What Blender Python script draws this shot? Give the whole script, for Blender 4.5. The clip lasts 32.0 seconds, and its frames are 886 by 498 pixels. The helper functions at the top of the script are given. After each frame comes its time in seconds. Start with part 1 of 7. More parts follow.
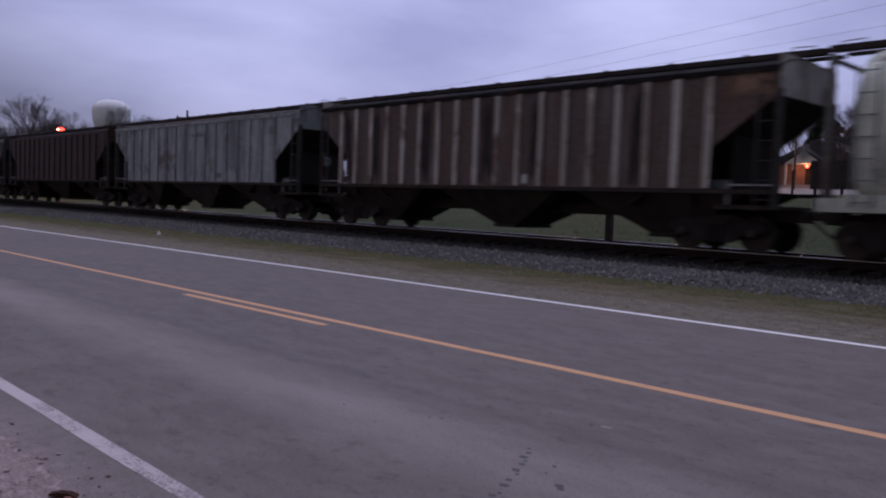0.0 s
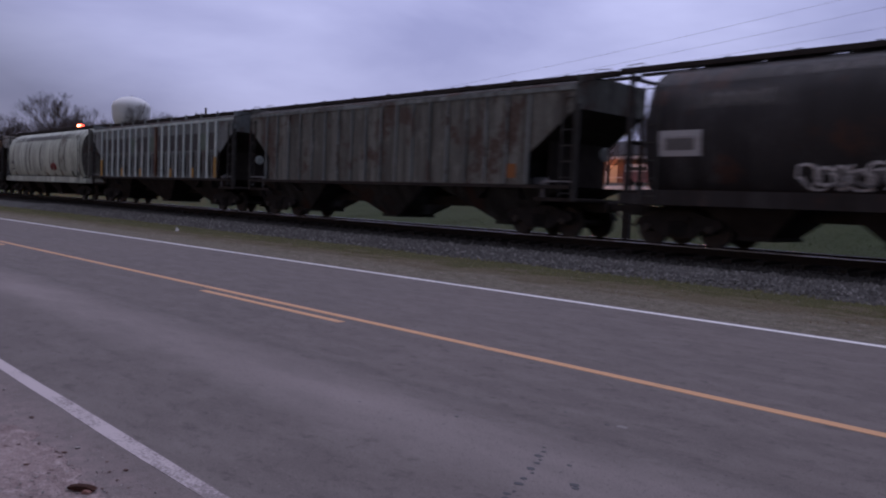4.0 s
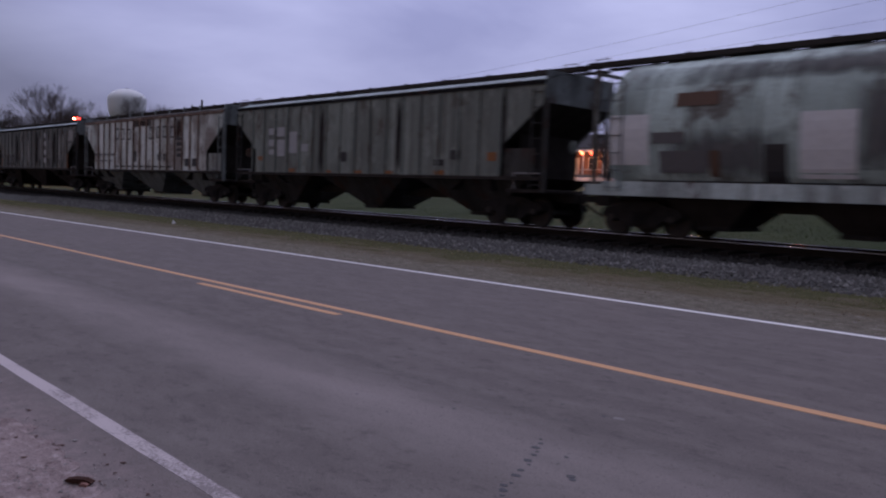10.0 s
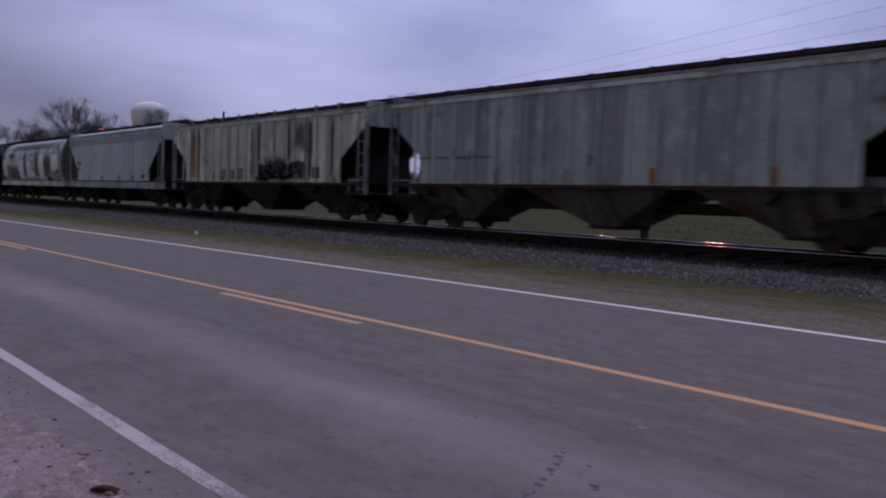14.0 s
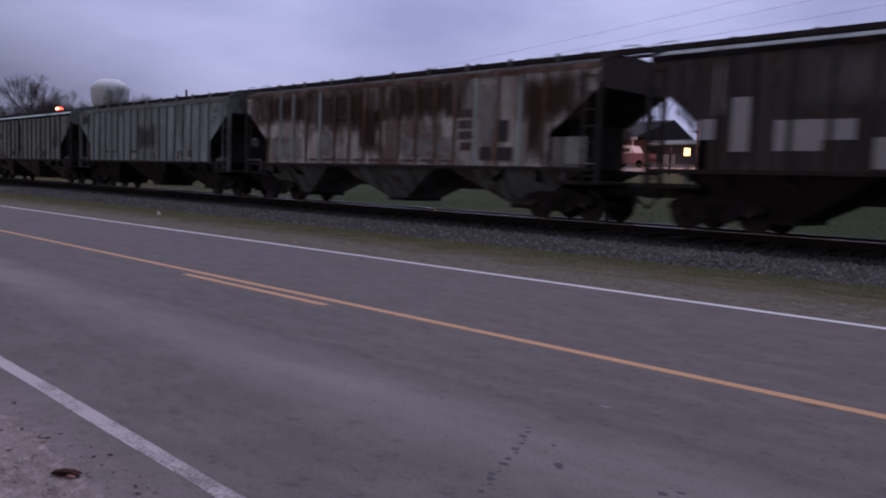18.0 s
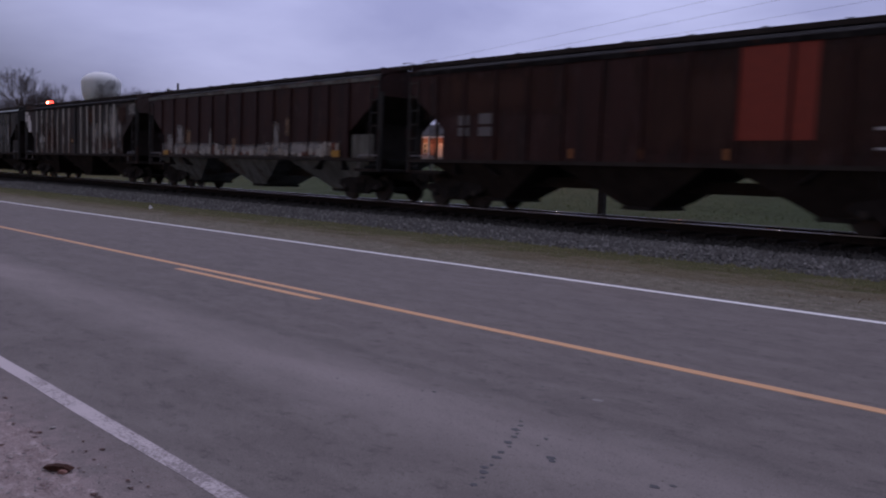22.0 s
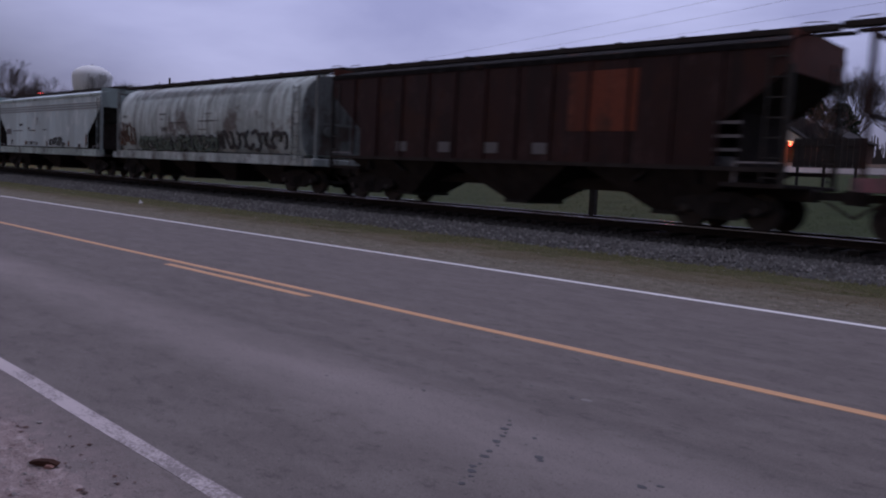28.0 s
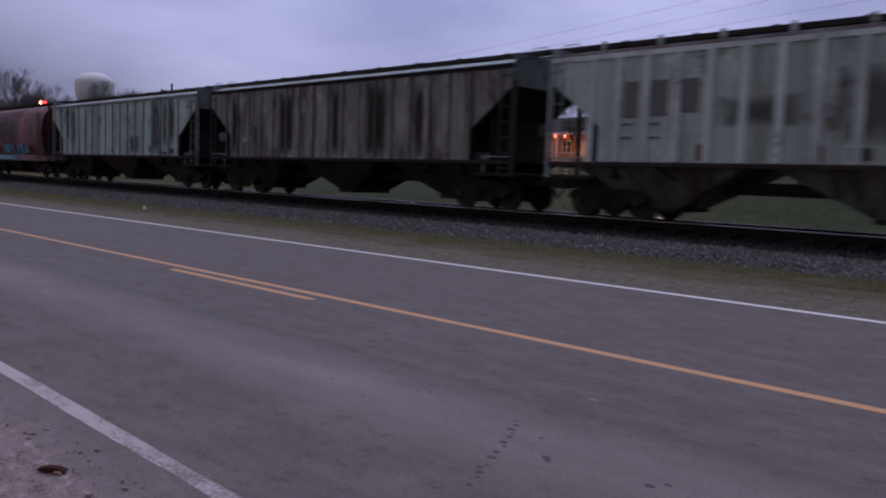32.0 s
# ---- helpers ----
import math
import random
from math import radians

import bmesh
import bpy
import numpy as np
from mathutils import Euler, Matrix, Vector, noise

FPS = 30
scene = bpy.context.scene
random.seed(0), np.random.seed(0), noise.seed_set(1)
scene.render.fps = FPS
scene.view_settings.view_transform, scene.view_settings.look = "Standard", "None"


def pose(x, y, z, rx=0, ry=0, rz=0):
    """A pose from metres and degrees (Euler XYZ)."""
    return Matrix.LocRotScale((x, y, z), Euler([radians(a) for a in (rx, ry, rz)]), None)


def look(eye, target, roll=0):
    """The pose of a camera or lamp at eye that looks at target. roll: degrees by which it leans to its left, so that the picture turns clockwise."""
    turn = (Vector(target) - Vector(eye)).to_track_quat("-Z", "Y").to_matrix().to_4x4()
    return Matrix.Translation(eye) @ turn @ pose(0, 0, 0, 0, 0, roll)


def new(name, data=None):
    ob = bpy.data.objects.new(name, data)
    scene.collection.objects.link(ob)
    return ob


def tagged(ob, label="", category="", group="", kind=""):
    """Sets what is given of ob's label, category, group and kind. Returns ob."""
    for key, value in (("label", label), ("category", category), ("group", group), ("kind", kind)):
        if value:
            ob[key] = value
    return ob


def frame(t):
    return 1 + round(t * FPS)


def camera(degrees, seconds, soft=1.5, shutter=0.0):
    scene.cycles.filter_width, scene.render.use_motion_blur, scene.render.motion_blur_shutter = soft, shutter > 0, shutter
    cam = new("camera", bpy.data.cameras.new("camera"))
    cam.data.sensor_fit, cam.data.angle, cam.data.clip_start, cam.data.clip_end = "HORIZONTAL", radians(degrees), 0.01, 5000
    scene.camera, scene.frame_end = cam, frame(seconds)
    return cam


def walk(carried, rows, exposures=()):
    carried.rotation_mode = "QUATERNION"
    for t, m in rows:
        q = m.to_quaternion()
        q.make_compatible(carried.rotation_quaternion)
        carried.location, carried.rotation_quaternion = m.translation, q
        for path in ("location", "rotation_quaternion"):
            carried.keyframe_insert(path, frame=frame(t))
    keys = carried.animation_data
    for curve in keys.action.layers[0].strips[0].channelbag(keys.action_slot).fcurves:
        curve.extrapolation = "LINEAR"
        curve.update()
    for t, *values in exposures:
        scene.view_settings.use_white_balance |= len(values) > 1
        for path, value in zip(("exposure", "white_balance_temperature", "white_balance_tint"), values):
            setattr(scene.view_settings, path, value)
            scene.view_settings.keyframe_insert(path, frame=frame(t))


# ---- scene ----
cam = camera(58.0, 32.0, soft=2.1, shutter=0.38)

# ---------------------------------------------------------------- camera
EYE = 1.25
TURNS = [
    (0, 86.88, -1.91, 45.75), (0.5, 86.73, -2.07, 45.56), (1, 86.61, -2.19, 45.38), (1.5, 86.52, -1.89, 45.43), (2, 86.47, -2.08, 45.65),
    (2.5, 86.48, -1.98, 46.11), (4.5, 86.72, -2.37, 47.12), (5, 86.74, -2.52, 47.34), (5.5, 86.71, -2.52, 47.71), (6, 86.51, -2.31, 47.91),
    (6.5, 86.33, -2.10, 47.68), (7, 86.13, -2.15, 47.31), (7.5, 86.01, -2.20, 47.10), (8, 86.08, -2.07, 47.06), (8.5, 86.25, -1.92, 47.18),
    (9, 86.24, -1.94, 47.17), (9.5, 86.24, -2.24, 47.01), (10, 86.16, -2.14, 46.71), (10.5, 85.98, -2.31, 46.54), (11, 85.89, -2.28, 46.61),
    (11.5, 85.85, -2.24, 46.82), (12, 85.88, -2.35, 47.10), (12.5, 86.02, -2.02, 47.32), (13, 86.43, -1.38, 47.73), (13.5, 86.73, -1.47, 48.13),
    (15.5, 86.59, -2.10, 47.90), (16, 86.17, -1.75, 47.81), (16.5, 85.94, -1.82, 47.51), (17, 85.74, -1.86, 47.02), (17.5, 85.65, -1.93, 46.41),
    (18, 85.46, -1.96, 45.76), (18.5, 85.11, -2.03, 45.45), (19, 84.90, -2.24, 45.34), (19.5, 84.91, -2.21, 45.28), (20, 84.94, -2.04, 45.19),
    (20.5, 84.91, -1.57, 45.23), (21, 84.98, -1.57, 45.29), (21.5, 85.01, -1.94, 45.33), (22, 85.06, -1.97, 45.24), (22.5, 85.23, -1.59, 45.19),
    (23, 85.35, -1.74, 44.95), (23.5, 85.33, -2.08, 44.71), (24, 85.35, -2.00, 44.85), (24.5, 85.26, -2.10, 44.95), (25, 85.13, -2.20, 44.82),
    (25.5, 85.01, -2.24, 44.76), (26, 84.89, -2.30, 44.67), (26.5, 84.79, -2.70, 44.74), (28.5, 85.09, -2.66, 44.51), (29, 85.12, -2.67, 44.07),
    (29.5, 85.08, -2.71, 43.72), (30, 85.03, -2.84, 43.65), (30.5, 85.07, -2.64, 43.81), (31, 85.12, -2.44, 44.09), (31.5, 85.10, -2.10, 44.55),
    (32, 85.07, -1.86, 44.86),
]

# the clip's camera darkens a little when pale cars fill its view
STOPS = [(0, 0.14), (3, 0.10), (6, 0.09), (9, 0.04), (12, -0.05), (14, 0.02), (16, 0.11), (17.5, 0.05), (20, 0.05), (26, 0.02), (32, 0.0)]
walk(cam, [(t, pose(0, 0, EYE, a, b, c)) for t, a, b, c in TURNS], STOPS)

# ---------------------------------------------------------------- sky and light
world = bpy.data.worlds.new("dusk_sky")
scene.world = world
world.use_nodes = True
wn, wl = world.node_tree.nodes, world.node_tree.links
wn.clear()


def wnode(kind, **vals):
    n = wn.new(kind)
    for k, v in vals.items():
        n.inputs[k].default_value = v
    return n


w_out, w_bg = wn.new("ShaderNodeOutputWorld"), wn.new("ShaderNodeBackground")
sky = wn.new("ShaderNodeTexSky")
sky.sky_type, sky.sun_disc = "NISHITA", False
sky.sun_elevation, sky.sun_rotation = radians(3), radians(200)
coord = wn.new("ShaderNodeTexCoord")
stretch = wn.new("ShaderNodeMapping")
stretch.inputs["Rotation"].default_value = (0, 0, radians(40))
stretch.inputs["Scale"].default_value = (1.0, 1.0, 3.4)
clouds = wnode("ShaderNodeTexNoise", Scale=2.3, Detail=6.0, Roughness=0.5, Distortion=0.3)
ramp = wn.new("ShaderNodeValToRGB")
ramp.color_ramp.elements[0].position, ramp.color_ramp.elements[0].color = 0.35, (0.240, 0.250, 0.465, 1)
ramp.color_ramp.elements[1].position, ramp.color_ramp.elements[1].color = 0.67, (0.390, 0.402, 0.660, 1)
# the overcast is thinnest ahead and overhead and dark behind, as at dusk
glow_way = wn.new("ShaderNodeVectorMath")
glow_way.operation = "DOT_PRODUCT"
glow_way.inputs[1].default_value = Vector((-0.47, 0.52, 0.72)).normalized()
half_up = wn.new("ShaderNodeMath")
half_up.operation, half_up.inputs[1].default_value, half_up.inputs[2].default_value = "MULTIPLY_ADD", 0.5, 0.5
lift = wn.new("ShaderNodeValToRGB")
els = lift.color_ramp.elements
els[0].position, els[1].position = 0.0, 1.0
els[0].color, els[1].color = (0.225,) * 3 + (1,), (1.2,) * 3 + (1,)
for at, v in ((0.5, 0.285), (0.675, 0.38), (0.79, 0.40), (0.832, 0.47), (0.87, 0.89), (0.93, 1.05)):
    els.new(at).color = (v, v, v, 1)
sep = wn.new("ShaderNodeSeparateXYZ")
zenith = wn.new("ShaderNodeMapRange")
zenith.inputs["From Min"].default_value, zenith.inputs["From Max"].default_value = 0.32, 0.95
zenith.inputs["To Min"].default_value, zenith.inputs["To Max"].default_value = 1.26, 2.75
greyer = wn.new("ShaderNodeMapRange")
greyer.inputs["From Min"].default_value, greyer.inputs["From Max"].default_value = 0.3, 0.75
veil = wn.new("ShaderNodeMixRGB")
veil.inputs["Color2"].default_value = (0.385, 0.38, 0.525, 1)
both = wn.new("ShaderNodeMath")
both.operation = "MULTIPLY"
gain = wn.new("ShaderNodeVectorMath")
gain.operation = "SCALE"
thin = wn.new("ShaderNodeMixRGB")
thin.inputs["Fac"].default_value = 0.02
wl.new(coord.outputs["Generated"], stretch.inputs["Vector"])
wl.new(stretch.outputs["Vector"], clouds.inputs["Vector"])
wl.new(clouds.outputs["Fac"], ramp.inputs["Fac"])
wl.new(coord.outputs["Generated"], glow_way.inputs[0])
wl.new(glow_way.outputs["Value"], half_up.inputs[0])
wl.new(half_up.outputs[0], lift.inputs["Fac"])
wl.new(coord.outputs["Generated"], sep.inputs["Vector"])
wl.new(sep.outputs["Z"], zenith.inputs["Value"])
wl.new(lift.outputs["Color"], both.inputs[0])
wl.new(zenith.outputs["Result"], both.inputs[1])
wl.new(sep.outputs["Z"], greyer.inputs["Value"])
wl.new(greyer.outputs["Result"], veil.inputs["Fac"])
wl.new(ramp.outputs["Color"], veil.inputs["Color1"])
wl.new(veil.outputs["Color"], gain.inputs[0])
wl.new(both.outputs[0], gain.inputs["Scale"])
wl.new(gain.outputs["Vector"], thin.inputs["Color1"])
wl.new(sky.outputs["Color"], thin.inputs["Color2"])
wl.new(thin.outputs["Color"], w_bg.inputs["Color"])
wl.new(w_bg.outputs["Background"], w_out.inputs["Surface"])
w_bg.inputs["Strength"].default_value = 1.0

sun = new("sun", bpy.data.lights.new("sun", "SUN"))
sun.data.energy, sun.data.angle, sun.data.color = 0.12, radians(60), (0.95, 0.93, 1.0)
sun.matrix_world = look((0, 0, 60), (6, 20, 0))


# ---------------------------------------------------------------- materials
def nodes_of(name):
    m = bpy.data.materials.new(name)
    m.use_nodes = True
    return m, m.node_tree.nodes, m.node_tree.links, m.node_tree.nodes["Principled BSDF"]


def noise_at(n, l, scale, stretch3=(1, 1, 1), detail=5.0, rough=0.6, random_shift=False):
    c, mp, t = n.new("ShaderNodeTexCoord"), n.new("ShaderNodeMapping"), n.new("ShaderNodeTexNoise")
    mp.inputs["Scale"].default_value = stretch3
    t.inputs["Scale"].default_value, t.inputs["Detail"].default_value, t.inputs["Roughness"].default_value = scale, detail, rough
    l.new(c.outputs["Object"], mp.inputs["Vector"])
    if random_shift:
        info, comb = n.new("ShaderNodeObjectInfo"), n.new("ShaderNodeCombineXYZ")
        mul = n.new("ShaderNodeMath")
        mul.operation, mul.inputs[1].default_value = "MULTIPLY", 57.0
        l.new(info.outputs["Random"], mul.inputs[0])
        l.new(mul.outputs[0], comb.inputs["X"])
        l.new(mul.outputs[0], comb.inputs["Y"])
        l.new(comb.outputs[0], mp.inputs["Location"])
    l.new(mp.outputs["Vector"], t.inputs["Vector"])
    return t.outputs["Fac"]


def steps(n, l, value, low, high):
    r = n.new("ShaderNodeMapRange")
    r.inputs["From Min"].default_value, r.inputs["From Max"].default_value = low, high
    l.new(value, r.inputs["Value"])
    return r.outputs["Result"]


def mixed(n, l, fac, a, b):
    m = n.new("ShaderNodeMixRGB")
    for key, v in (("Fac", fac), ("Color1", a), ("Color2", b)):
        if isinstance(v, (int, float)):
            m.inputs[key].default_value = v
        elif isinstance(v, tuple):
            m.inputs[key].default_value = (*v, 1)
        else:
            l.new(v, m.inputs[key])
    return m.outputs["Color"]


def bumped(n, l, bsdf, value, strength, distance):
    b = n.new("ShaderNodeBump")
    b.inputs["Strength"].default_value, b.inputs["Distance"].default_value = strength, distance
    l.new(value, b.inputs["Height"])
    l.new(b.outputs["Normal"], bsdf.inputs["Normal"])


def rough_stuff(name, dark, light, scale=8.0, rough=0.9, metal=0.0, grain=60.0, bump=0.4, dist=0.01, s3=(1, 1, 1), shift=False):
    """A weathered surface: blotches between two colours and a fine grain."""
    m, n, l, b = nodes_of(name)
    big = noise_at(n, l, scale, s3, random_shift=shift)
    fine = noise_at(n, l, grain, detail=3.0)
    col = mixed(n, l, steps(n, l, big, 0.3, 0.7), dark, light)
    grit = mixed(n, l, steps(n, l, fine, 0.35, 0.7), tuple(c * 0.72 for c in dark), light)
    l.new(mixed(n, l, 0.4, col, grit), b.inputs["Base Color"])
    b.inputs["Roughness"].default_value, b.inputs["Metallic"].default_value = rough, metal
    b.inputs["Specular IOR Level"].default_value = 0.08 if rough > 0.7 else 0.4
    if bump:
        bumped(n, l, b, fine, bump, dist)
    return m


def plain(name, color, rough=0.6, metal=0.0, glow=0.0):
    m, n, l, b = nodes_of(name)
    fine = noise_at(n, l, 9.0)
    l.new(mixed(n, l, steps(n, l, fine, 0.3, 0.75), tuple(c * 0.82 for c in color), color), b.inputs["Base Color"])
    b.inputs["Roughness"].default_value, b.inputs["Metallic"].default_value = rough, metal
    if glow:
        b.inputs["Emission Color"].default_value, b.inputs["Emission Strength"].default_value = (*color, 1), glow
    return m


def car_paint(name, base, streak, rust=(0.07, 0.032, 0.022), rusty=0.3, dirty=0.35, gloss=0.55, tall=0.8):
    """Old freight-car paint: panels of uneven age, runs of dirt, blotches of rust, dust and grain."""
    m, n, l, b = nodes_of(name)
    runs = noise_at(n, l, 1.0, (2.6, 1.0, 0.20), 6.0, 0.68, True)
    thin_runs = noise_at(n, l, 1.0, (8.0, 1.0, 0.35), 5.0, 0.7, True)
    blot = noise_at(n, l, 0.75, (1.0, 1.0, tall), 7.0, 0.7, True)
    fine = noise_at(n, l, 22.0, (1, 1, 0.5), 3.0)
    # each sheet between two seams has aged in its own way
    c, sp, snap, shift = n.new("ShaderNodeTexCoord"), n.new("ShaderNodeSeparateXYZ"), n.new("ShaderNodeMath"), n.new("ShaderNodeMath")
    white, info = n.new("ShaderNodeTexWhiteNoise"), n.new("ShaderNodeObjectInfo")
    snap.operation, snap.inputs[1].default_value, shift.operation = "SNAP", 0.93, "ADD"
    white.noise_dimensions = "1D"
    l.new(c.outputs["Object"], sp.inputs["Vector"])
    l.new(sp.outputs["X"], snap.inputs[0])
    l.new(snap.outputs[0], shift.inputs[0])
    l.new(info.outputs["Random"], shift.inputs[1])
    l.new(shift.outputs[0], white.inputs["W"])
    aged = mixed(n, l, white.outputs["Value"], tuple(min(0.9, 1.18 * q) for q in base), tuple(0.55 * q + 0.2 * s for q, s in zip(base, streak)))
    col = mixed(n, l, steps(n, l, runs, 0.58 - 0.2 * dirty, 0.68 - 0.18 * dirty), aged, streak)
    col = mixed(n, l, steps(n, l, thin_runs, 0.62 - 0.1 * dirty, 0.74 - 0.1 * dirty), col, tuple(0.55 * s for s in streak))
    chalk = noise_at(n, l, 1.6, (1.2, 1.0, 0.55), 6.0, 0.72, True)
    col = mixed(n, l, steps(n, l, chalk, 0.52, 0.70), col, tuple(min(0.85, 1.35 * q + 0.02) for q in base))
    spots = n.new("ShaderNodeMath")
    spots.operation = "MULTIPLY"
    l.new(steps(n, l, blot, 0.62 - 0.25 * rusty, 0.69 - 0.25 * rusty), spots.inputs[0])
    l.new(steps(n, l, fine, 0.15, 0.55), spots.inputs[1])
    col = mixed(n, l, spots.outputs[0], col, rust)
    col = mixed(n, l, steps(n, l, fine, 0.35, 1.0), col, streak)
    l.new(col, b.inputs["Base Color"])
    b.inputs["Roughness"].default_value = gloss
    b.inputs["Specular IOR Level"].default_value = 0.22 if gloss < 0.8 else 0.03
    bumped(n, l, b, fine, 0.15, 0.01)
    return m


def stain_mat(name, dark, light, ragged=1.0, most=0.8):
    """A worn patch of paint, dirt or rust, and painted shading, with an uneven, frayed edge."""
    m, n, l, b = nodes_of(name)
    c, sp = n.new("ShaderNodeTexCoord"), n.new("ShaderNodeSeparateXYZ")
    l.new(c.outputs["Generated"], sp.inputs["Vector"])

    def calc(op, p, q):
        k = n.new("ShaderNodeMath")
        k.operation = op
        for i, v in enumerate((p, q)):
            if isinstance(v, (int, float)):
                k.inputs[i].default_value = v
            else:
                l.new(v, k.inputs[i])
        return k.outputs[0]
    rim = calc("MINIMUM", calc("MINIMUM", sp.outputs["X"], calc("SUBTRACT", 1.0, sp.outputs["X"])), calc("MINIMUM", sp.outputs["Z"], calc("SUBTRACT", 1.0, sp.outputs["Z"])))
    fray = noise_at(n, l, 2.2, (3.0, 1.0, 0.28), 8.0, 0.74, True)
    cover = calc("ADD", calc("MULTIPLY", rim, 2.6), calc("MULTIPLY", calc("SUBTRACT", fray, 0.5), 2.2 * ragged))
    l.new(calc("MULTIPLY", steps(n, l, cover, 0.0, 0.85), most), b.inputs["Alpha"])
    tone = noise_at(n, l, 3.0, (2.0, 1.0, 0.4), 6.0, 0.7, True)
    l.new(mixed(n, l, steps(n, l, tone, 0.32, 0.68), dark, light), b.inputs["Base Color"])
    b.inputs["Roughness"].default_value, b.inputs["Specular IOR Level"].default_value = 0.8, 0.1
    return m


def asphalt_mat():
    m, n, l, b = nodes_of("worn_asphalt")
    big = noise_at(n, l, 0.4, (0.6, 1.3, 1), 5.0, 0.6)
    mid = noise_at(n, l, 3.0, (0.6, 1.3, 1), 6.0, 0.65)
    fine = noise_at(n, l, 130.0, detail=2.0)
    col = mixed(n, l, steps(n, l, big, 0.3, 0.7), (0.138, 0.121, 0.114), (0.166, 0.144, 0.136))
    col = mixed(n, l, steps(n, l, mid, 0.42, 0.72), col, (0.196, 0.174, 0.163))
    blot = noise_at(n, l, 8.0, (0.8, 1.2, 1), 5.0, 0.7)
    col = mixed(n, l, steps(n, l, blot, 0.46, 0.28), col, (0.098, 0.086, 0.081))
    # a pale band of worn wheel path along the near lane
    c, sp = n.new("ShaderNodeTexCoord"), n.new("ShaderNodeSeparateXYZ")
    l.new(c.outputs["Object"], sp.inputs["Vector"])
    band = n.new("ShaderNodeMath")
    band.operation, band.inputs[1].default_value = "SUBTRACT", 3.23
    sway = n.new("ShaderNodeMath")
    sway.operation, sway.inputs[1].default_value = "MULTIPLY_ADD", 0.5
    l.new(noise_at(n, l, 1.1, (0.7, 1.0, 1), 6.0, 0.7), sway.inputs[0])
    l.new(sp.outputs["Y"], sway.inputs[2])
    l.new(sway.outputs[0], band.inputs[0])
    wide = n.new("ShaderNodeMath")
    wide.operation = "ABSOLUTE"
    l.new(band.outputs[0], wide.inputs[0])
    edge = n.new("ShaderNodeMapRange")
    edge.interpolation_type = "SMOOTHSTEP"
    edge.inputs["From Min"].default_value, edge.inputs["From Max"].default_value = 0.0, 0.72
    edge.inputs["To Min"].default_value, edge.inputs["To Max"].default_value = 1.0, 0.0
    l.new(wide.outputs[0], edge.inputs["Value"])
    patchy = n.new("ShaderNodeMath")
    patchy.operation = "MULTIPLY"
    l.new(edge.outputs[0], patchy.inputs[0])
    l.new(steps(n, l, noise_at(n, l, 0.8, (0.5, 1.5, 1), 4.0), 0.2, 0.75), patchy.inputs[1])
    col = mixed(n, l, patchy.outputs[0], col, (0.285, 0.250, 0.238))
    rim = n.new("ShaderNodeMapRange")
    rim.interpolation_type = "SMOOTHSTEP"
    rim.inputs["From Min"].default_value, rim.inputs["From Max"].default_value = 0.10, 0.0
    off, far_off = n.new("ShaderNodeMath"), n.new("ShaderNodeMath")
    off.operation, off.inputs[1].default_value = "SUBTRACT", 0.62
    far_off.operation = "ABSOLUTE"
    l.new(band.outputs[0], off.inputs[0])
    l.new(off.outputs[0], far_off.inputs[0])
    l.new(far_off.outputs[0], rim.inputs["Value"])
    dark = n.new("ShaderNodeMath")
    dark.operation, dark.inputs[1].default_value = "MULTIPLY", 0.22
    l.new(rim.outputs[0], dark.inputs[0])
    col = mixed(n, l, dark.outputs[0], col, (0.085, 0.079, 0.074))
    # dust and fines drift in from the gravel shoulder
    dust, drift = n.new("ShaderNodeMapRange"), n.new("ShaderNodeMath")
    dust.inputs["From Min"].default_value, dust.inputs["From Max"].default_value = 1.62, 1.1
    l.new(sp.outputs["Y"], dust.inputs["Value"])
    drift.operation = "MULTIPLY"
    l.new(dust.outputs[0], drift.inputs[0])
    l.new(steps(n, l, noise_at(n, l, 9.0, detail=7.0, rough=0.75), 0.3, 0.62), drift.inputs[1])
    col = mixed(n, l, drift.outputs[0], col, (0.31, 0.245, 0.238))
    speck = noise_at(n, l, 38.0, detail=4.0, rough=0.8)
    col = mixed(n, l, steps(n, l, speck, 0.60, 0.74), col, (0.27, 0.245, 0.235))
    col = mixed(n, l, steps(n, l, speck, 0.42, 0.30), col, (0.062, 0.056, 0.053))
    grit = n.new("ShaderNodeMixRGB")
    grit.blend_type, grit.inputs["Fac"].default_value = "MULTIPLY", 0.5
    l.new(col, grit.inputs["Color1"])
    l.new(mixed(n, l, steps(n, l, fine, 0.3, 0.65), (0.52, 0.5, 0.505), (1.27, 1.22, 1.235)), grit.inputs["Color2"])
    l.new(grit.outputs[0], b.inputs["Base Color"])
    b.inputs["Roughness"].default_value, b.inputs["Specular IOR Level"].default_value = 0.88, 0.22
    bumped(n, l, b, fine, 0.5, 0.006)
    return m


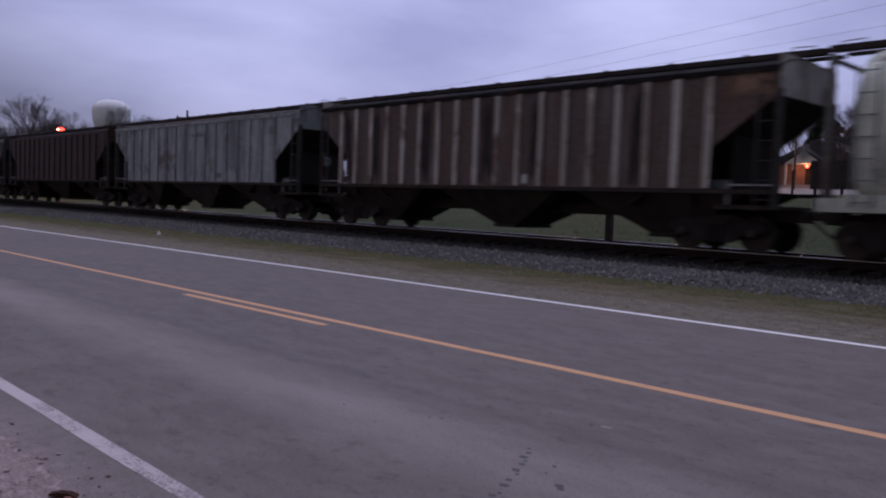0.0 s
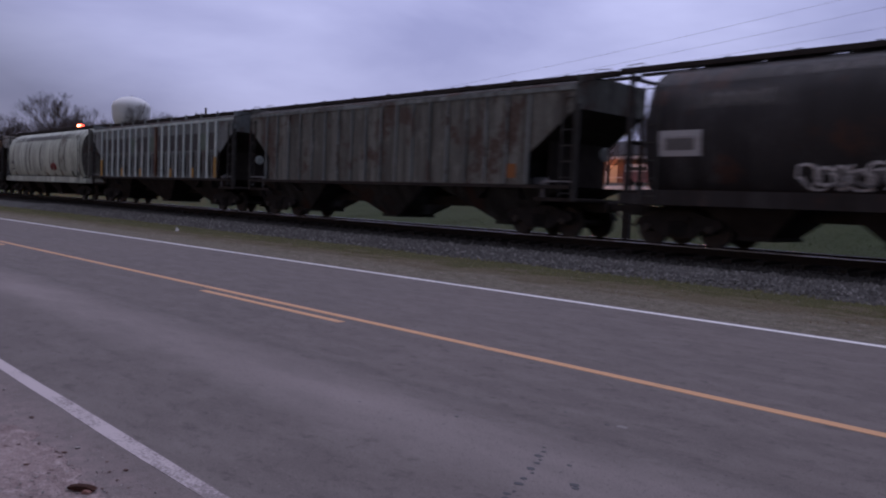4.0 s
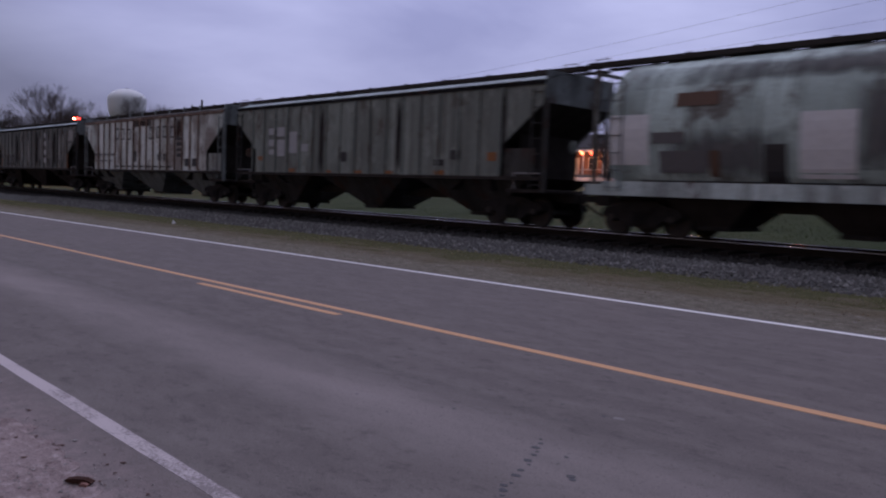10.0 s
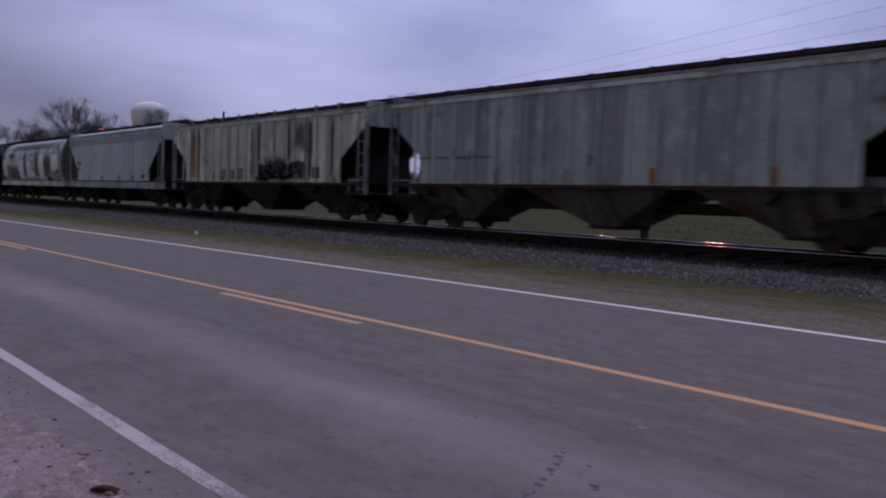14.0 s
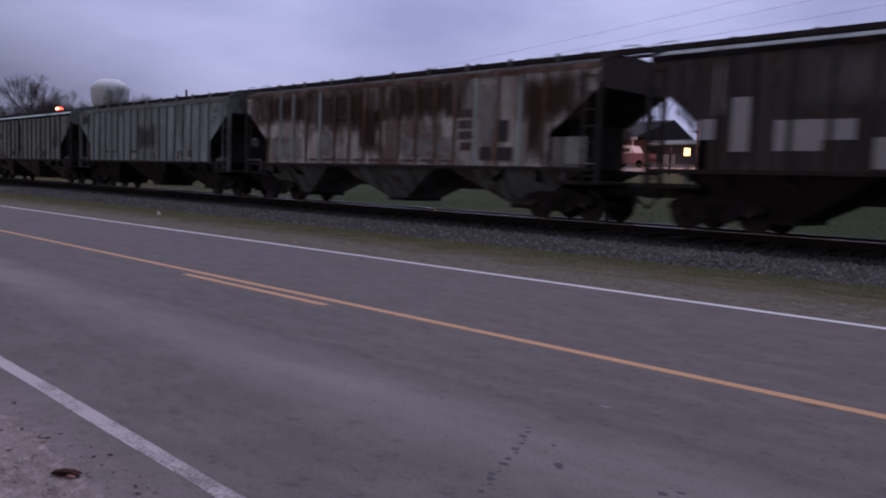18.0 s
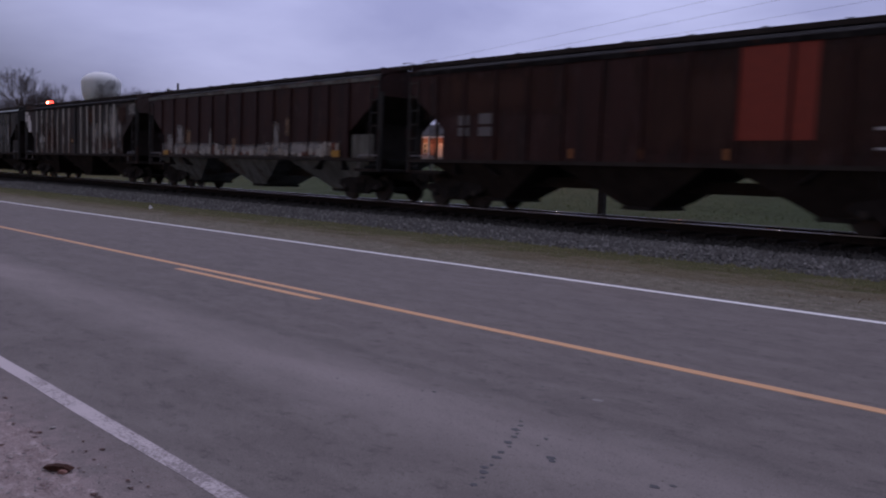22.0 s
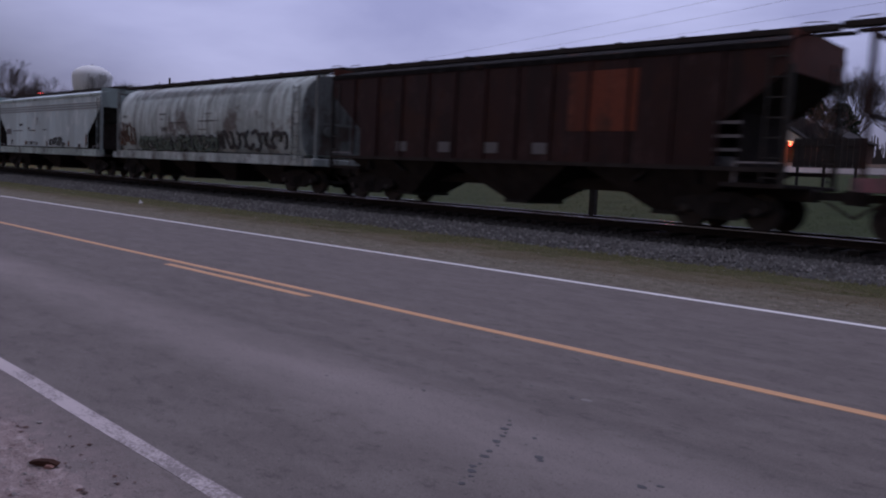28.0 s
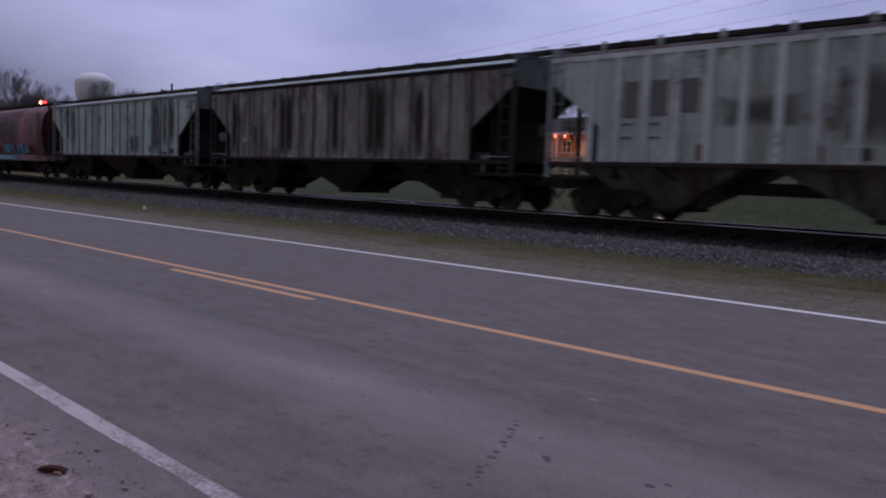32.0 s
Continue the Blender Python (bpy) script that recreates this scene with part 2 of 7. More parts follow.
def worn_line(name, color, under, wear, fade=None):
    m, n, l, b = nodes_of(name)
    fine = noise_at(n, l, 55.0, detail=4.0, rough=0.75)
    wide = noise_at(n, l, 2.2, detail=5.0)
    add = n.new("ShaderNodeMath")
    add.operation = "ADD"
    l.new(fine, add.inputs[0])
    l.new(wide, add.inputs[1])
    if fade:
        # the paint is rubbed away most along one stretch
        c, sp, ends, more = n.new("ShaderNodeTexCoord"), n.new("ShaderNodeSeparateXYZ"), n.new("ShaderNodeMapRange"), n.new("ShaderNodeMath")
        l.new(c.outputs["Object"], sp.inputs["Vector"])
        l.new(sp.outputs["X"], ends.inputs["Value"])
        ends.inputs["From Min"].default_value, ends.inputs["From Max"].default_value = fade
        ends.inputs["To Max"].default_value = 0.30
        l.new(add.outputs[0], more.inputs[0])
        l.new(ends.outputs[0], more.inputs[1])
        add = more
    l.new(mixed(n, l, steps(n, l, add.outputs[0], 1.25 - wear, 1.42 - wear), color, under), b.inputs["Base Color"])
    b.inputs["Roughness"].default_value = 0.75
    return m


ASPHALT = asphalt_mat()
WHITE_LINE = worn_line("white_road_paint", (0.87, 0.85, 0.84), (0.3, 0.285, 0.28), 0.0)
OLD_WHITE = worn_line("worn_white_road_paint", (0.50, 0.43, 0.435), (0.22, 0.185, 0.183), 0.12, (-5.2, -2.9))
YELLOW_LINE = worn_line("yellow_road_paint", (0.62, 0.335, 0.165), (0.22, 0.18, 0.14), 0.10)


def gravel_mat():
    """Packed gravel and dirt: lumps, pits and loose crumbs."""
    m, n, l, b = nodes_of("pale_gravel")
    wide, lumps, crumbs = noise_at(n, l, 2.2, detail=5.0), noise_at(n, l, 13.0, (0.8, 1.2, 1), 6.0, 0.7), noise_at(n, l, 75.0, detail=3.0)
    col = mixed(n, l, steps(n, l, wide, 0.3, 0.7), (0.24, 0.182, 0.176), (0.37, 0.292, 0.284))
    col = mixed(n, l, steps(n, l, lumps, 0.5, 0.72), col, (0.50, 0.41, 0.40))
    col = mixed(n, l, steps(n, l, lumps, 0.42, 0.30), col, (0.095, 0.058, 0.056))
    col = mixed(n, l, steps(n, l, crumbs, 0.42, 0.28), col, (0.11, 0.09, 0.086))
    l.new(col, b.inputs["Base Color"])
    b.inputs["Roughness"].default_value, b.inputs["Specular IOR Level"].default_value = 0.95, 0.08
    bumped(n, l, b, lumps, 1.0, 0.03)
    return m


GRAVEL = gravel_mat()
GRASS = rough_stuff("winter_grass", (0.027, 0.040, 0.016), (0.050, 0.069, 0.028), 0.5, grain=25, bump=0.9, dist=0.05)


def verge_mat():
    m, n, l, b = nodes_of("verge_soil_and_grass")
    big = noise_at(n, l, 1.3, (0.6, 1.3, 1), 8.0, 0.75)
    fine = noise_at(n, l, 30.0, detail=4.0)
    c, sp, grow = n.new("ShaderNodeTexCoord"), n.new("ShaderNodeSeparateXYZ"), n.new("ShaderNodeMapRange")
    l.new(c.outputs["Object"], sp.inputs["Vector"])
    grow.inputs["From Min"].default_value, grow.inputs["From Max"].default_value = 9.3, 11.4
    grow.inputs["To Min"].default_value, grow.inputs["To Max"].default_value = -0.22, 0.14
    l.new(sp.outputs["Y"], grow.inputs["Value"])
    add = n.new("ShaderNodeMath")
    add.operation = "ADD"
    l.new(big, add.inputs[0])
    l.new(grow.outputs[0], add.inputs[1])
    soil = mixed(n, l, steps(n, l, fine, 0.3, 0.7), (0.115, 0.104, 0.082), (0.24, 0.215, 0.175))
    litter_spots = noise_at(n, l, 6.5, (0.7, 1.2, 1), 7.0, 0.75)
    soil = mixed(n, l, steps(n, l, litter_spots, 0.50, 0.66), soil, (0.10, 0.078, 0.055))
    soil = mixed(n, l, steps(n, l, litter_spots, 0.44, 0.30), soil, (0.36, 0.315, 0.265))
    green = n.new("ShaderNodeMapRange")
    green.inputs["From Min"].default_value, green.inputs["From Max"].default_value = 10.4, 12.4
    green.inputs["To Min"].default_value, green.inputs["To Max"].default_value = -0.15, 0.10
    l.new(sp.outputs["Y"], green.inputs["Value"])
    lush = n.new("ShaderNodeMath")
    lush.operation = "ADD"
    l.new(noise_at(n, l, 1.5, (0.6, 1.2, 1), 7.0, 0.72), lush.inputs[0])
    l.new(green.outputs[0], lush.inputs[1])
    brown = mixed(n, l, steps(n, l, fine, 0.3, 0.7), (0.085, 0.070, 0.046), (0.175, 0.147, 0.102))
    leafy = mixed(n, l, steps(n, l, fine, 0.3, 0.7), (0.052, 0.054, 0.025), (0.112, 0.108, 0.053))
    turf = mixed(n, l, steps(n, l, lush.outputs[0], 0.44, 0.53), brown, leafy)
    l.new(mixed(n, l, steps(n, l, add.outputs[0], 0.38, 0.52), soil, turf), b.inputs["Base Color"])
    b.inputs["Roughness"].default_value, b.inputs["Specular IOR Level"].default_value = 0.95, 0.05
    bumped(n, l, b, fine, 0.9, 0.03)
    return m


VERGE = verge_mat()


def blade_mat(name, dark, light):
    """Thin leaves that let light through."""
    m, n, l, b = nodes_of(name)
    col = mixed(n, l, steps(n, l, noise_at(n, l, 1.3), 0.3, 0.7), dark, light)
    thin_leaf, both_ways, out = n.new("ShaderNodeBsdfTranslucent"), n.new("ShaderNodeMixShader"), n["Material Output"]
    for q in (b.inputs["Base Color"], thin_leaf.inputs["Color"]):
        l.new(col, q)
    b.inputs["Roughness"].default_value, b.inputs["Specular IOR Level"].default_value = 0.9, 0.05
    both_ways.inputs["Fac"].default_value = 0.55
    l.new(b.outputs[0], both_ways.inputs[1])
    l.new(thin_leaf.outputs[0], both_ways.inputs[2])
    l.new(both_ways.outputs[0], out.inputs["Surface"])
    return m


BLADE = blade_mat("grass_blade", (0.029, 0.046, 0.016), (0.055, 0.077, 0.029))
STRAW = blade_mat("dry_grass_blade", (0.17, 0.125, 0.09), (0.30, 0.23, 0.165))


def ballast_mat():
    """Crushed stone, with the train's shade painted as a dark band along the rails."""
    m = rough_stuff("ballast_bed", (0.055, 0.055, 0.055), (0.17, 0.17, 0.165), 7.0, grain=35, bump=1.0, dist=0.05)
    n, l = m.node_tree.nodes, m.node_tree.links
    b = n["Principled BSDF"]
    unshaded = b.inputs["Base Color"].links[0].from_socket
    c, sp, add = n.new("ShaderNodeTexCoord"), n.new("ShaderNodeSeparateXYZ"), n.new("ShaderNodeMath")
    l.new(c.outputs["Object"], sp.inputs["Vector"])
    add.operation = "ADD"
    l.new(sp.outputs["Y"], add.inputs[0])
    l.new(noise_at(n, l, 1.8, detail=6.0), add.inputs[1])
    l.new(mixed(n, l, steps(n, l, add.outputs[0], 15.95, 16.25), unshaded, (0.016, 0.014, 0.013)), b.inputs["Base Color"])
    return m


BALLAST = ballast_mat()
TIE = rough_stuff("creosoted_timber", (0.012, 0.011, 0.010), (0.030, 0.026, 0.024), 4.0, s3=(4, 1, 1))
RAIL_RUST = rough_stuff("rail_rust", (0.013, 0.010, 0.009), (0.028, 0.020, 0.016), 5.0, 0.85)


def rail_head_mat():
    """Steel polished lengthwise by the wheels: it scatters light across the rail far more than along it."""
    m, n, l, b = nodes_of("polished_rail")
    shine, along = n.new("ShaderNodeBsdfAnisotropic"), n.new("ShaderNodeCombineXYZ")
    along.inputs["X"].default_value = 1.0
    shine.inputs["Color"].default_value = (0.78, 0.77, 0.77, 1)
    shine.inputs["Roughness"].default_value, shine.inputs["Anisotropy"].default_value = 0.095, -0.84
    l.new(along.outputs[0], shine.inputs["Tangent"])
    l.new(shine.outputs[0], n["Material Output"].inputs["Surface"])
    n.remove(b)
    return m


RAIL_HEAD = rail_head_mat()
STEEL = rough_stuff("grimy_truck_steel", (0.017, 0.016, 0.016), (0.048, 0.042, 0.039), 3.0, 0.8)
WHEEL = rough_stuff("wheel_steel", (0.025, 0.021, 0.02), (0.06, 0.05, 0.044), 3.0, 0.65, 0.2)
UNDER = rough_stuff("underframe_grime", (0.024, 0.020, 0.019), (0.064, 0.054, 0.050), 2.0, 0.85)
GALV = plain("galvanised_walkway", (0.30, 0.30, 0.32), 0.6, 0.4)
STREET = rough_stuff("far_street", (0.17, 0.165, 0.16), (0.26, 0.25, 0.245), 0.6)


# ---------------------------------------------------------------- mesh helpers
class Shape:
    """Collects simple solids and makes one mesh of them."""

    def __init__(self):
        self.v, self.f = [], []

    def add(self, verts, faces):
        k = len(self.v)
        self.v += [tuple(p) for p in verts]
        self.f += [tuple(i + k for i in q) for q in faces]
        return self

    def box(self, x0, x1, y0, y1, z0, z1, chamfer=0.0):
        if chamfer:
            c = chamfer
            pts = [(x0 + c, z0), (x1 - c, z0), (x1, z0 + c), (x1, z1 - c), (x1 - c, z1), (x0 + c, z1), (x0, z1 - c), (x0, z0 + c)]
            return self.prism(pts, y0, y1)
        return self.prism([(x0, z0), (x1, z0), (x1, z1), (x0, z1)], y0, y1)

    def prism(self, pts, y0, y1):
        """A polygon in x and z, carried from y0 to y1."""
        n = len(pts)
        vs = [(x, y0, z) for x, z in pts] + [(x, y1, z) for x, z in pts]
        fs = [tuple(range(n)), tuple(range(2 * n - 1, n - 1, -1))]
        fs += [(i, i + n, (i + 1) % n + n, (i + 1) % n) for i in range(n)]
        return self.add(vs, fs)

    def beam(self, pts, x0, x1):
        """A polygon in y and z, carried from x0 to x1."""
        n = len(pts)
        vs = [(x0, y, z) for y, z in pts] + [(x1, y, z) for y, z in pts]
        fs = [tuple(range(n)), tuple(range(2 * n - 1, n - 1, -1))]
        fs += [(i, i + n, (i + 1) % n + n, (i + 1) % n) for i in range(n)]
        return self.add(vs, fs)

    def slab(self, pts, z0, z1):
        """A polygon in x and y, carried from z0 to z1."""
        n = len(pts)
        vs = [(x, y, z0) for x, y in pts] + [(x, y, z1) for x, y in pts]
        fs = [tuple(range(n)), tuple(range(2 * n - 1, n - 1, -1))]
        fs += [(i, i + n, (i + 1) % n + n, (i + 1) % n) for i in range(n)]
        return self.add(vs, fs)

    def tube(self, a, b, ra, rb=None, n=8):
        """A round bar from a to b, tapering from ra to rb."""
        rb = ra if rb is None else rb
        a, b = Vector(a), Vector(b)
        d = (b - a).normalized()
        u = d.orthogonal().normalized()
        w = d.cross(u)
        vs, fs = [], []
        for p, r in ((a, ra), (b, rb)):
            vs += [p + r * (math.cos(2 * math.pi * i / n) * u + math.sin(2 * math.pi * i / n) * w) for i in range(n)]
        fs = [(i, (i + 1) % n, (i + 1) % n + n, i + n) for i in range(n)] + [tuple(range(n - 1, -1, -1)), tuple(range(n, 2 * n))]
        return self.add(vs, fs)

    def turned(self, profile, n=24, axis="y"):
        """Turns a profile of (distance along the axis, radius)."""
        vs, fs = [], []
        for s, r in profile:
            for i in range(n):
                a = 2 * math.pi * i / n
                c, q = r * math.cos(a), r * math.sin(a)
                vs.append((c, s, q) if axis == "y" else (c, q, s))
        for j in range(len(profile) - 1):
            fs += [(j * n + i, j * n + (i + 1) % n, (j + 1) * n + (i + 1) % n, (j + 1) * n + i) for i in range(n)]
        fs += [tuple(range(n)), tuple(range(len(vs) - 1, len(vs) - 1 - n, -1))]
        return self.add(vs, fs)

    def mesh(self, name, smooth=False):
        me = bpy.data.meshes.new(name)
        me.from_pydata([tuple(p) for p in self.v], [], self.f)
        b = bmesh.new()
        b.from_mesh(me)
        bmesh.ops.recalc_face_normals(b, faces=b.faces)
        if smooth:
            for q in b.faces:
                q.smooth = True
            for e in b.edges:
                e.smooth = len(e.link_faces) == 2 and e.calc_face_angle(0) < radians(38)
        b.to_mesh(me)
        b.free()
        return me


def put(name, me, mat, parent=None, label="", at=None):
    """Links a mesh as one object; meshes are shared, the material belongs to the object."""
    ob = new(name, me)
    if not me.materials:
        me.materials.append(None)
    ob.material_slots[0].link = "OBJECT"
    ob.material_slots[0].material = mat
    if parent is not None:
        ob.parent = parent
    if at is not None:
        ob.matrix_basis = at
    return tagged(ob, label)


def part(name, shape, mat, parent, label="", smooth=False, at=None):
    return put(name, shape.mesh(name, smooth), mat, parent, label, at)


def thing(name, m, label, category, group=""):
    ob = new(name)
    ob.empty_display_size = 0.3
    ob.matrix_basis = m
    return tagged(ob, label, category, group)


# ---------------------------------------------------------------- ground, road and verge
def rail_z(x):
    """The track climbs gently away to the west."""
    return 0.36 + 0.005 * max(0.0, -x)


def ground_z(x, y):
    prof = [(-3000, -0.06), (1.0, -0.04), (8.6, -0.06), (9.2, -0.03), (12.5, -0.02), (22.5, -0.05), (30, 0.3), (56, 2.72), (66, 3.6), (90, 3.7), (200, 4.2), (3000, 4.2)]
    for (a, za), (b, zb) in zip(prof, prof[1:]):
        if y <= b:
            return za + (zb - za) * (y - a) / (b - a)
    return 4.2


def build_ground():
    xs = [-3000, -900, -400, -240, -180] + list(range(-150, 61, 3)) + [90, 150, 300, 700, 3000]
    ys = [-3000, -600, -100, -30, -10, -3, 1.0, 8.6, 9.2, 10, 11, 12.5, 16, 20, 22.5, 24, 26, 28, 30, 34, 38, 42, 46, 50, 56, 60, 66, 72, 80, 90, 120, 200, 600, 3000]
    vs = [(x, y, ground_z(x, y) + (0.05 * noise.noise(Vector((x * 0.13, y * 0.13, 0))) if y > 23 else 0)) for y in ys for x in xs]
    k = len(xs)
    fs = [(j * k + i, j * k + i + 1, (j + 1) * k + i + 1, (j + 1) * k + i) for j in range(len(ys) - 1) for i in range(k - 1)]
    tagged(part("ground", Shape().add(vs, fs), GRASS, None), "green winter grass rising gently behind the railway", "ground", kind="structure")


build_ground()
tagged(part("road", Shape().box(-900, 700, 0.9, 8.72, -0.3, 0.0), ASPHALT, None), "worn grey asphalt two-lane road", "road", kind="structure")


def gravel_edge():
    s, pts = Shape(), []
    for i in range(1401):
        x = -32 + i * 0.03
        pts.append((x, 1.20 + 0.10 * noise.noise(Vector((x * 0.9, 3, 0))) + 0.07 * noise.noise(Vector((x * 4, 7, 0))) + 0.09 * noise.noise(Vector((x * 9, 1, 0))) + 0.04 * noise.noise(Vector((x * 40, 1, 0)))))
    s.slab([(-32, -7), (10, -7)] + pts[::-1], -0.2, 0.002)
    return s


tagged(part("gravel_shoulder", gravel_edge(), GRAVEL, None), "pale pinkish gravel and dirt beside the road edge", "shoulder", kind="structure")
tagged(part("dirt_verge", Shape().box(-300, 60, 8.70, 15.5, -0.2, -0.012), VERGE, None), "sandy dirt verge with thin patchy grass", "verge", kind="structure")


def strip(name, y0, y1, x0, x1, mat, label):
    rag, s = 0.012, Shape()
    n = max(2, int((x1 - x0) / 0.6)) if x1 - x0 < 150 else 160
    xs = [x0 + (x1 - x0) * i / n for i in range(n + 1)]
    low = [(x, y0 + rag * noise.noise(Vector((x * 3, y0, 1)))) for x in xs]
    high = [(x, y1 + rag * noise.noise(Vector((x * 3, y1, 5)))) for x in xs]
    s.slab(low + high[::-1], 0.0, 0.002)
    return tagged(part(name, s, mat, None), label, "road marking", kind="structure")


strip("edge_line", 1.512, 1.605, -90, 30, OLD_WHITE, "worn white painted line on the road edge")
strip("edge_line", 8.502, 8.61, -420, 60, WHITE_LINE, "white painted line on the far road edge")
strip("centre_line", 4.985, 5.09, -420, 60, YELLOW_LINE, "solid yellow painted centre line")
for i in range(-9, 4):
    strip("centre_dash", 4.745, 4.845, -9.62 + 12.2 * i, -6.57 + 12.2 * i, YELLOW_LINE, "short yellow painted dash beside the centre line")


def ballast_toe(x):
    return 12.75 + min(1.4, max(0, -x - 4) * 0.035) + 0.22 * noise.noise(Vector((x * 0.25, 0, 2)))


def bed_section(x):
    z = rail_z(x) - 0.17
    return [(ballast_toe(x), -0.03), (ballast_toe(x) + 0.9, 0.02 + (z - 0.19) * 0.5), (15.7, z - 0.19), (17.15, z - 0.17), (17.45, z - 0.08), (19.65, z - 0.06), (20.2, z - 0.12), (22.6, -0.02), (22.9, -0.3)]


def build_bed():
    xs = [-560, -400, -250, -150, -110] + [-90 + i for i in range(121)] + [50, 120, 300, 560]
    vs, k = [], 9
    for x in xs:
        vs += [(x, y, z + (0.02 * noise.noise(Vector((x, y * 2, 4))) if j < 3 else 0)) for j, (y, z) in enumerate(bed_section(x))]
    fs = [(i * k + j, (i + 1) * k + j, (i + 1) * k + j + 1, i * k + j + 1) for i in range(len(xs) - 1) for j in range(k - 1)]
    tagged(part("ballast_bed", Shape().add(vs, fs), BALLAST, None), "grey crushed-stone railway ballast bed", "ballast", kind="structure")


build_bed()


def build_track():
    track = new("railway_track")
    tagged(track, "single straight railway track on dark timber ties", "railway track", kind="structure")
    prof = [(-0.07, 0.0), (0.07, 0.0), (0.07, 0.012), (0.012, 0.03), (0.012, 0.125), (0.036, 0.135), (0.036, 0.16), (-0.036, 0.16), (-0.036, 0.135), (-0.012, 0.125), (-0.012, 0.03), (-0.07, 0.012)]
    # the running surface is crowned, so that lamps glint in it
    crown = [(0.034 - 0.068 * i / 12) for i in range(13)]
    head = [(-0.034, 0.0), (0.034, 0.0)] + [(y, 0.0135 + 0.042 * y - y * y / 2.0) for y in crown]
    for y in (17.85, 19.35):
        for name, pf, base, mat, lab in (("rail", prof, -0.175, RAIL_RUST, "rust-brown steel rail"), ("rail_head", head, -0.0152, RAIL_HEAD, "bright polished running surface")):
            s = Shape()
            for x0, x1 in ((-560, 0), (0, 560)):
                a, b = rail_z(x0), rail_z(x1)
                n = len(pf)
                s.add([(x0, y + p, q + base + a) for p, q in pf] + [(x1, y + p, q + base + b) for p, q in pf],
                      [(i, i + n, (i + 1) % n + n, (i + 1) % n) for i in range(n)])
            part(name, s, mat, track, lab, name == "rail_head")
    tie = Shape().box(-0.115, 0.115, 17.3, 19.9, -0.17, 0.0, 0.012).mesh("tie")
    plate = Shape().box(-0.09, 0.09, -0.17, 0.17, 0.0, 0.014).mesh("tie_plate")
    for i in range(150):
        x = -66 + 0.52 * i
        t = put("tie", tie, TIE, track, at=pose(x, random.uniform(-0.05, 0.05), rail_z(x) - 0.19, 0, 0, random.uniform(-0.8, 0.8)))
        if -30 < x < 0:
            for y in (17.85, 19.35):
                put("tie_plate", plate, RAIL_RUST, t, at=pose(0, y, 0))
    return track


build_track()


def scatter_stones(name, count, place, size, mat, label, seed, flat=0.8):
    """Many small broken stones as one mesh."""
    rng = np.random.RandomState(seed)
    base = np.array([(1, 0, 0), (-1, 0, 0), (0, 1, 0), (0, -1, 0), (0, 0, 1), (0, 0, -1)], float)
    tri = np.array([(0, 2, 4), (2, 1, 4), (1, 3, 4), (3, 0, 4), (2, 0, 5), (1, 2, 5), (3, 1, 5), (0, 3, 5)])
    at = np.array([place(rng) for _ in range(count)])
    r = size * (0.55 + 0.9 * rng.rand(count, 1, 1) ** 2)
    v = base[None] * r * (0.6 + 0.8 * rng.rand(count, 6, 1)) + 0.35 * r * (rng.rand(count, 6, 3) - 0.5)
    a = rng.rand(count) * 6.28
    c, s = np.cos(a)[:, None], np.sin(a)[:, None]
    v = np.stack([v[..., 0] * c - v[..., 1] * s, v[..., 0] * s + v[..., 1] * c, v[..., 2] * flat], -1) + at[:, None]
    f = (tri[None] + 6 * np.arange(count)[:, None, None]).reshape(-1, 3)
    me = bpy.data.meshes.new(name)
    me.from_pydata(v.reshape(-1, 3).tolist(), [], f.tolist())
    return tagged(put(name, me, mat), label, "stones", kind="stuff")


def island_mat(name, cols, rough=0.9):
    m, n, l, b = nodes_of(name)
    g, r = n.new("ShaderNodeNewGeometry"), n.new("ShaderNodeValToRGB")
    els = r.color_ramp.elements
    els[0].color, els[1].color = (*cols[0], 1), (*cols[-1], 1)
    for i, c in enumerate(cols[1:-1], 1):
        e = els.new(i / (len(cols) - 1))
        e.color = (*c, 1)
    l.new(g.outputs["Random Per Island"], r.inputs["Fac"])
    fine = noise_at(n, l, 40.0, detail=3.0)
    l.new(mixed(n, l, steps(n, l, fine, 0.3, 0.7), r.outputs["Color"], tuple(0.8 * c for c in cols[len(cols) // 2])), b.inputs["Base Color"])
    b.inputs["Roughness"].default_value = rough
    return m


STONES = island_mat("ballast_stone_mix", [(0.042, 0.039, 0.037), (0.075, 0.071, 0.068), (0.105, 0.100, 0.096), (0.145, 0.139, 0.134), (0.33, 0.32, 0.31)])
CHIPS = island_mat("gravel_chip_mix", [(0.16, 0.13, 0.125), (0.24, 0.205, 0.2), (0.32, 0.285, 0.28), (0.52, 0.48, 0.47)])


def on_ballast(rng):
    x = -55 * rng.rand() ** 1.35 + 3
    sec = bed_section(x)
    y = sec[0][0] - 0.12 + (15.75 + 0.5 * rng.rand() ** 2 - sec[0][0]) * rng.rand() ** 0.9
    z = np.interp(y, [p[0] for p in sec], [p[1] for p in sec])
    return x, y, z + 0.012


def by_the_rails(rng):
    x = -55 * rng.rand() ** 1.35 + 3
    sec = bed_section(x)
    y = 15.6 + 1.7 * rng.rand()
    return x, y, np.interp(y, [p[0] for p in sec], [p[1] for p in sec]) + 0.012


def on_shoulder(rng):
    while True:
        x, y = -9 * rng.rand() - 0.5, 1.40 - 2.6 * rng.rand() ** 0.9
        if noise.noise(Vector((x * 1.3, y * 1.3, 2))) + 0.5 > rng.rand() * 0.9:
            return x, y, 0.005


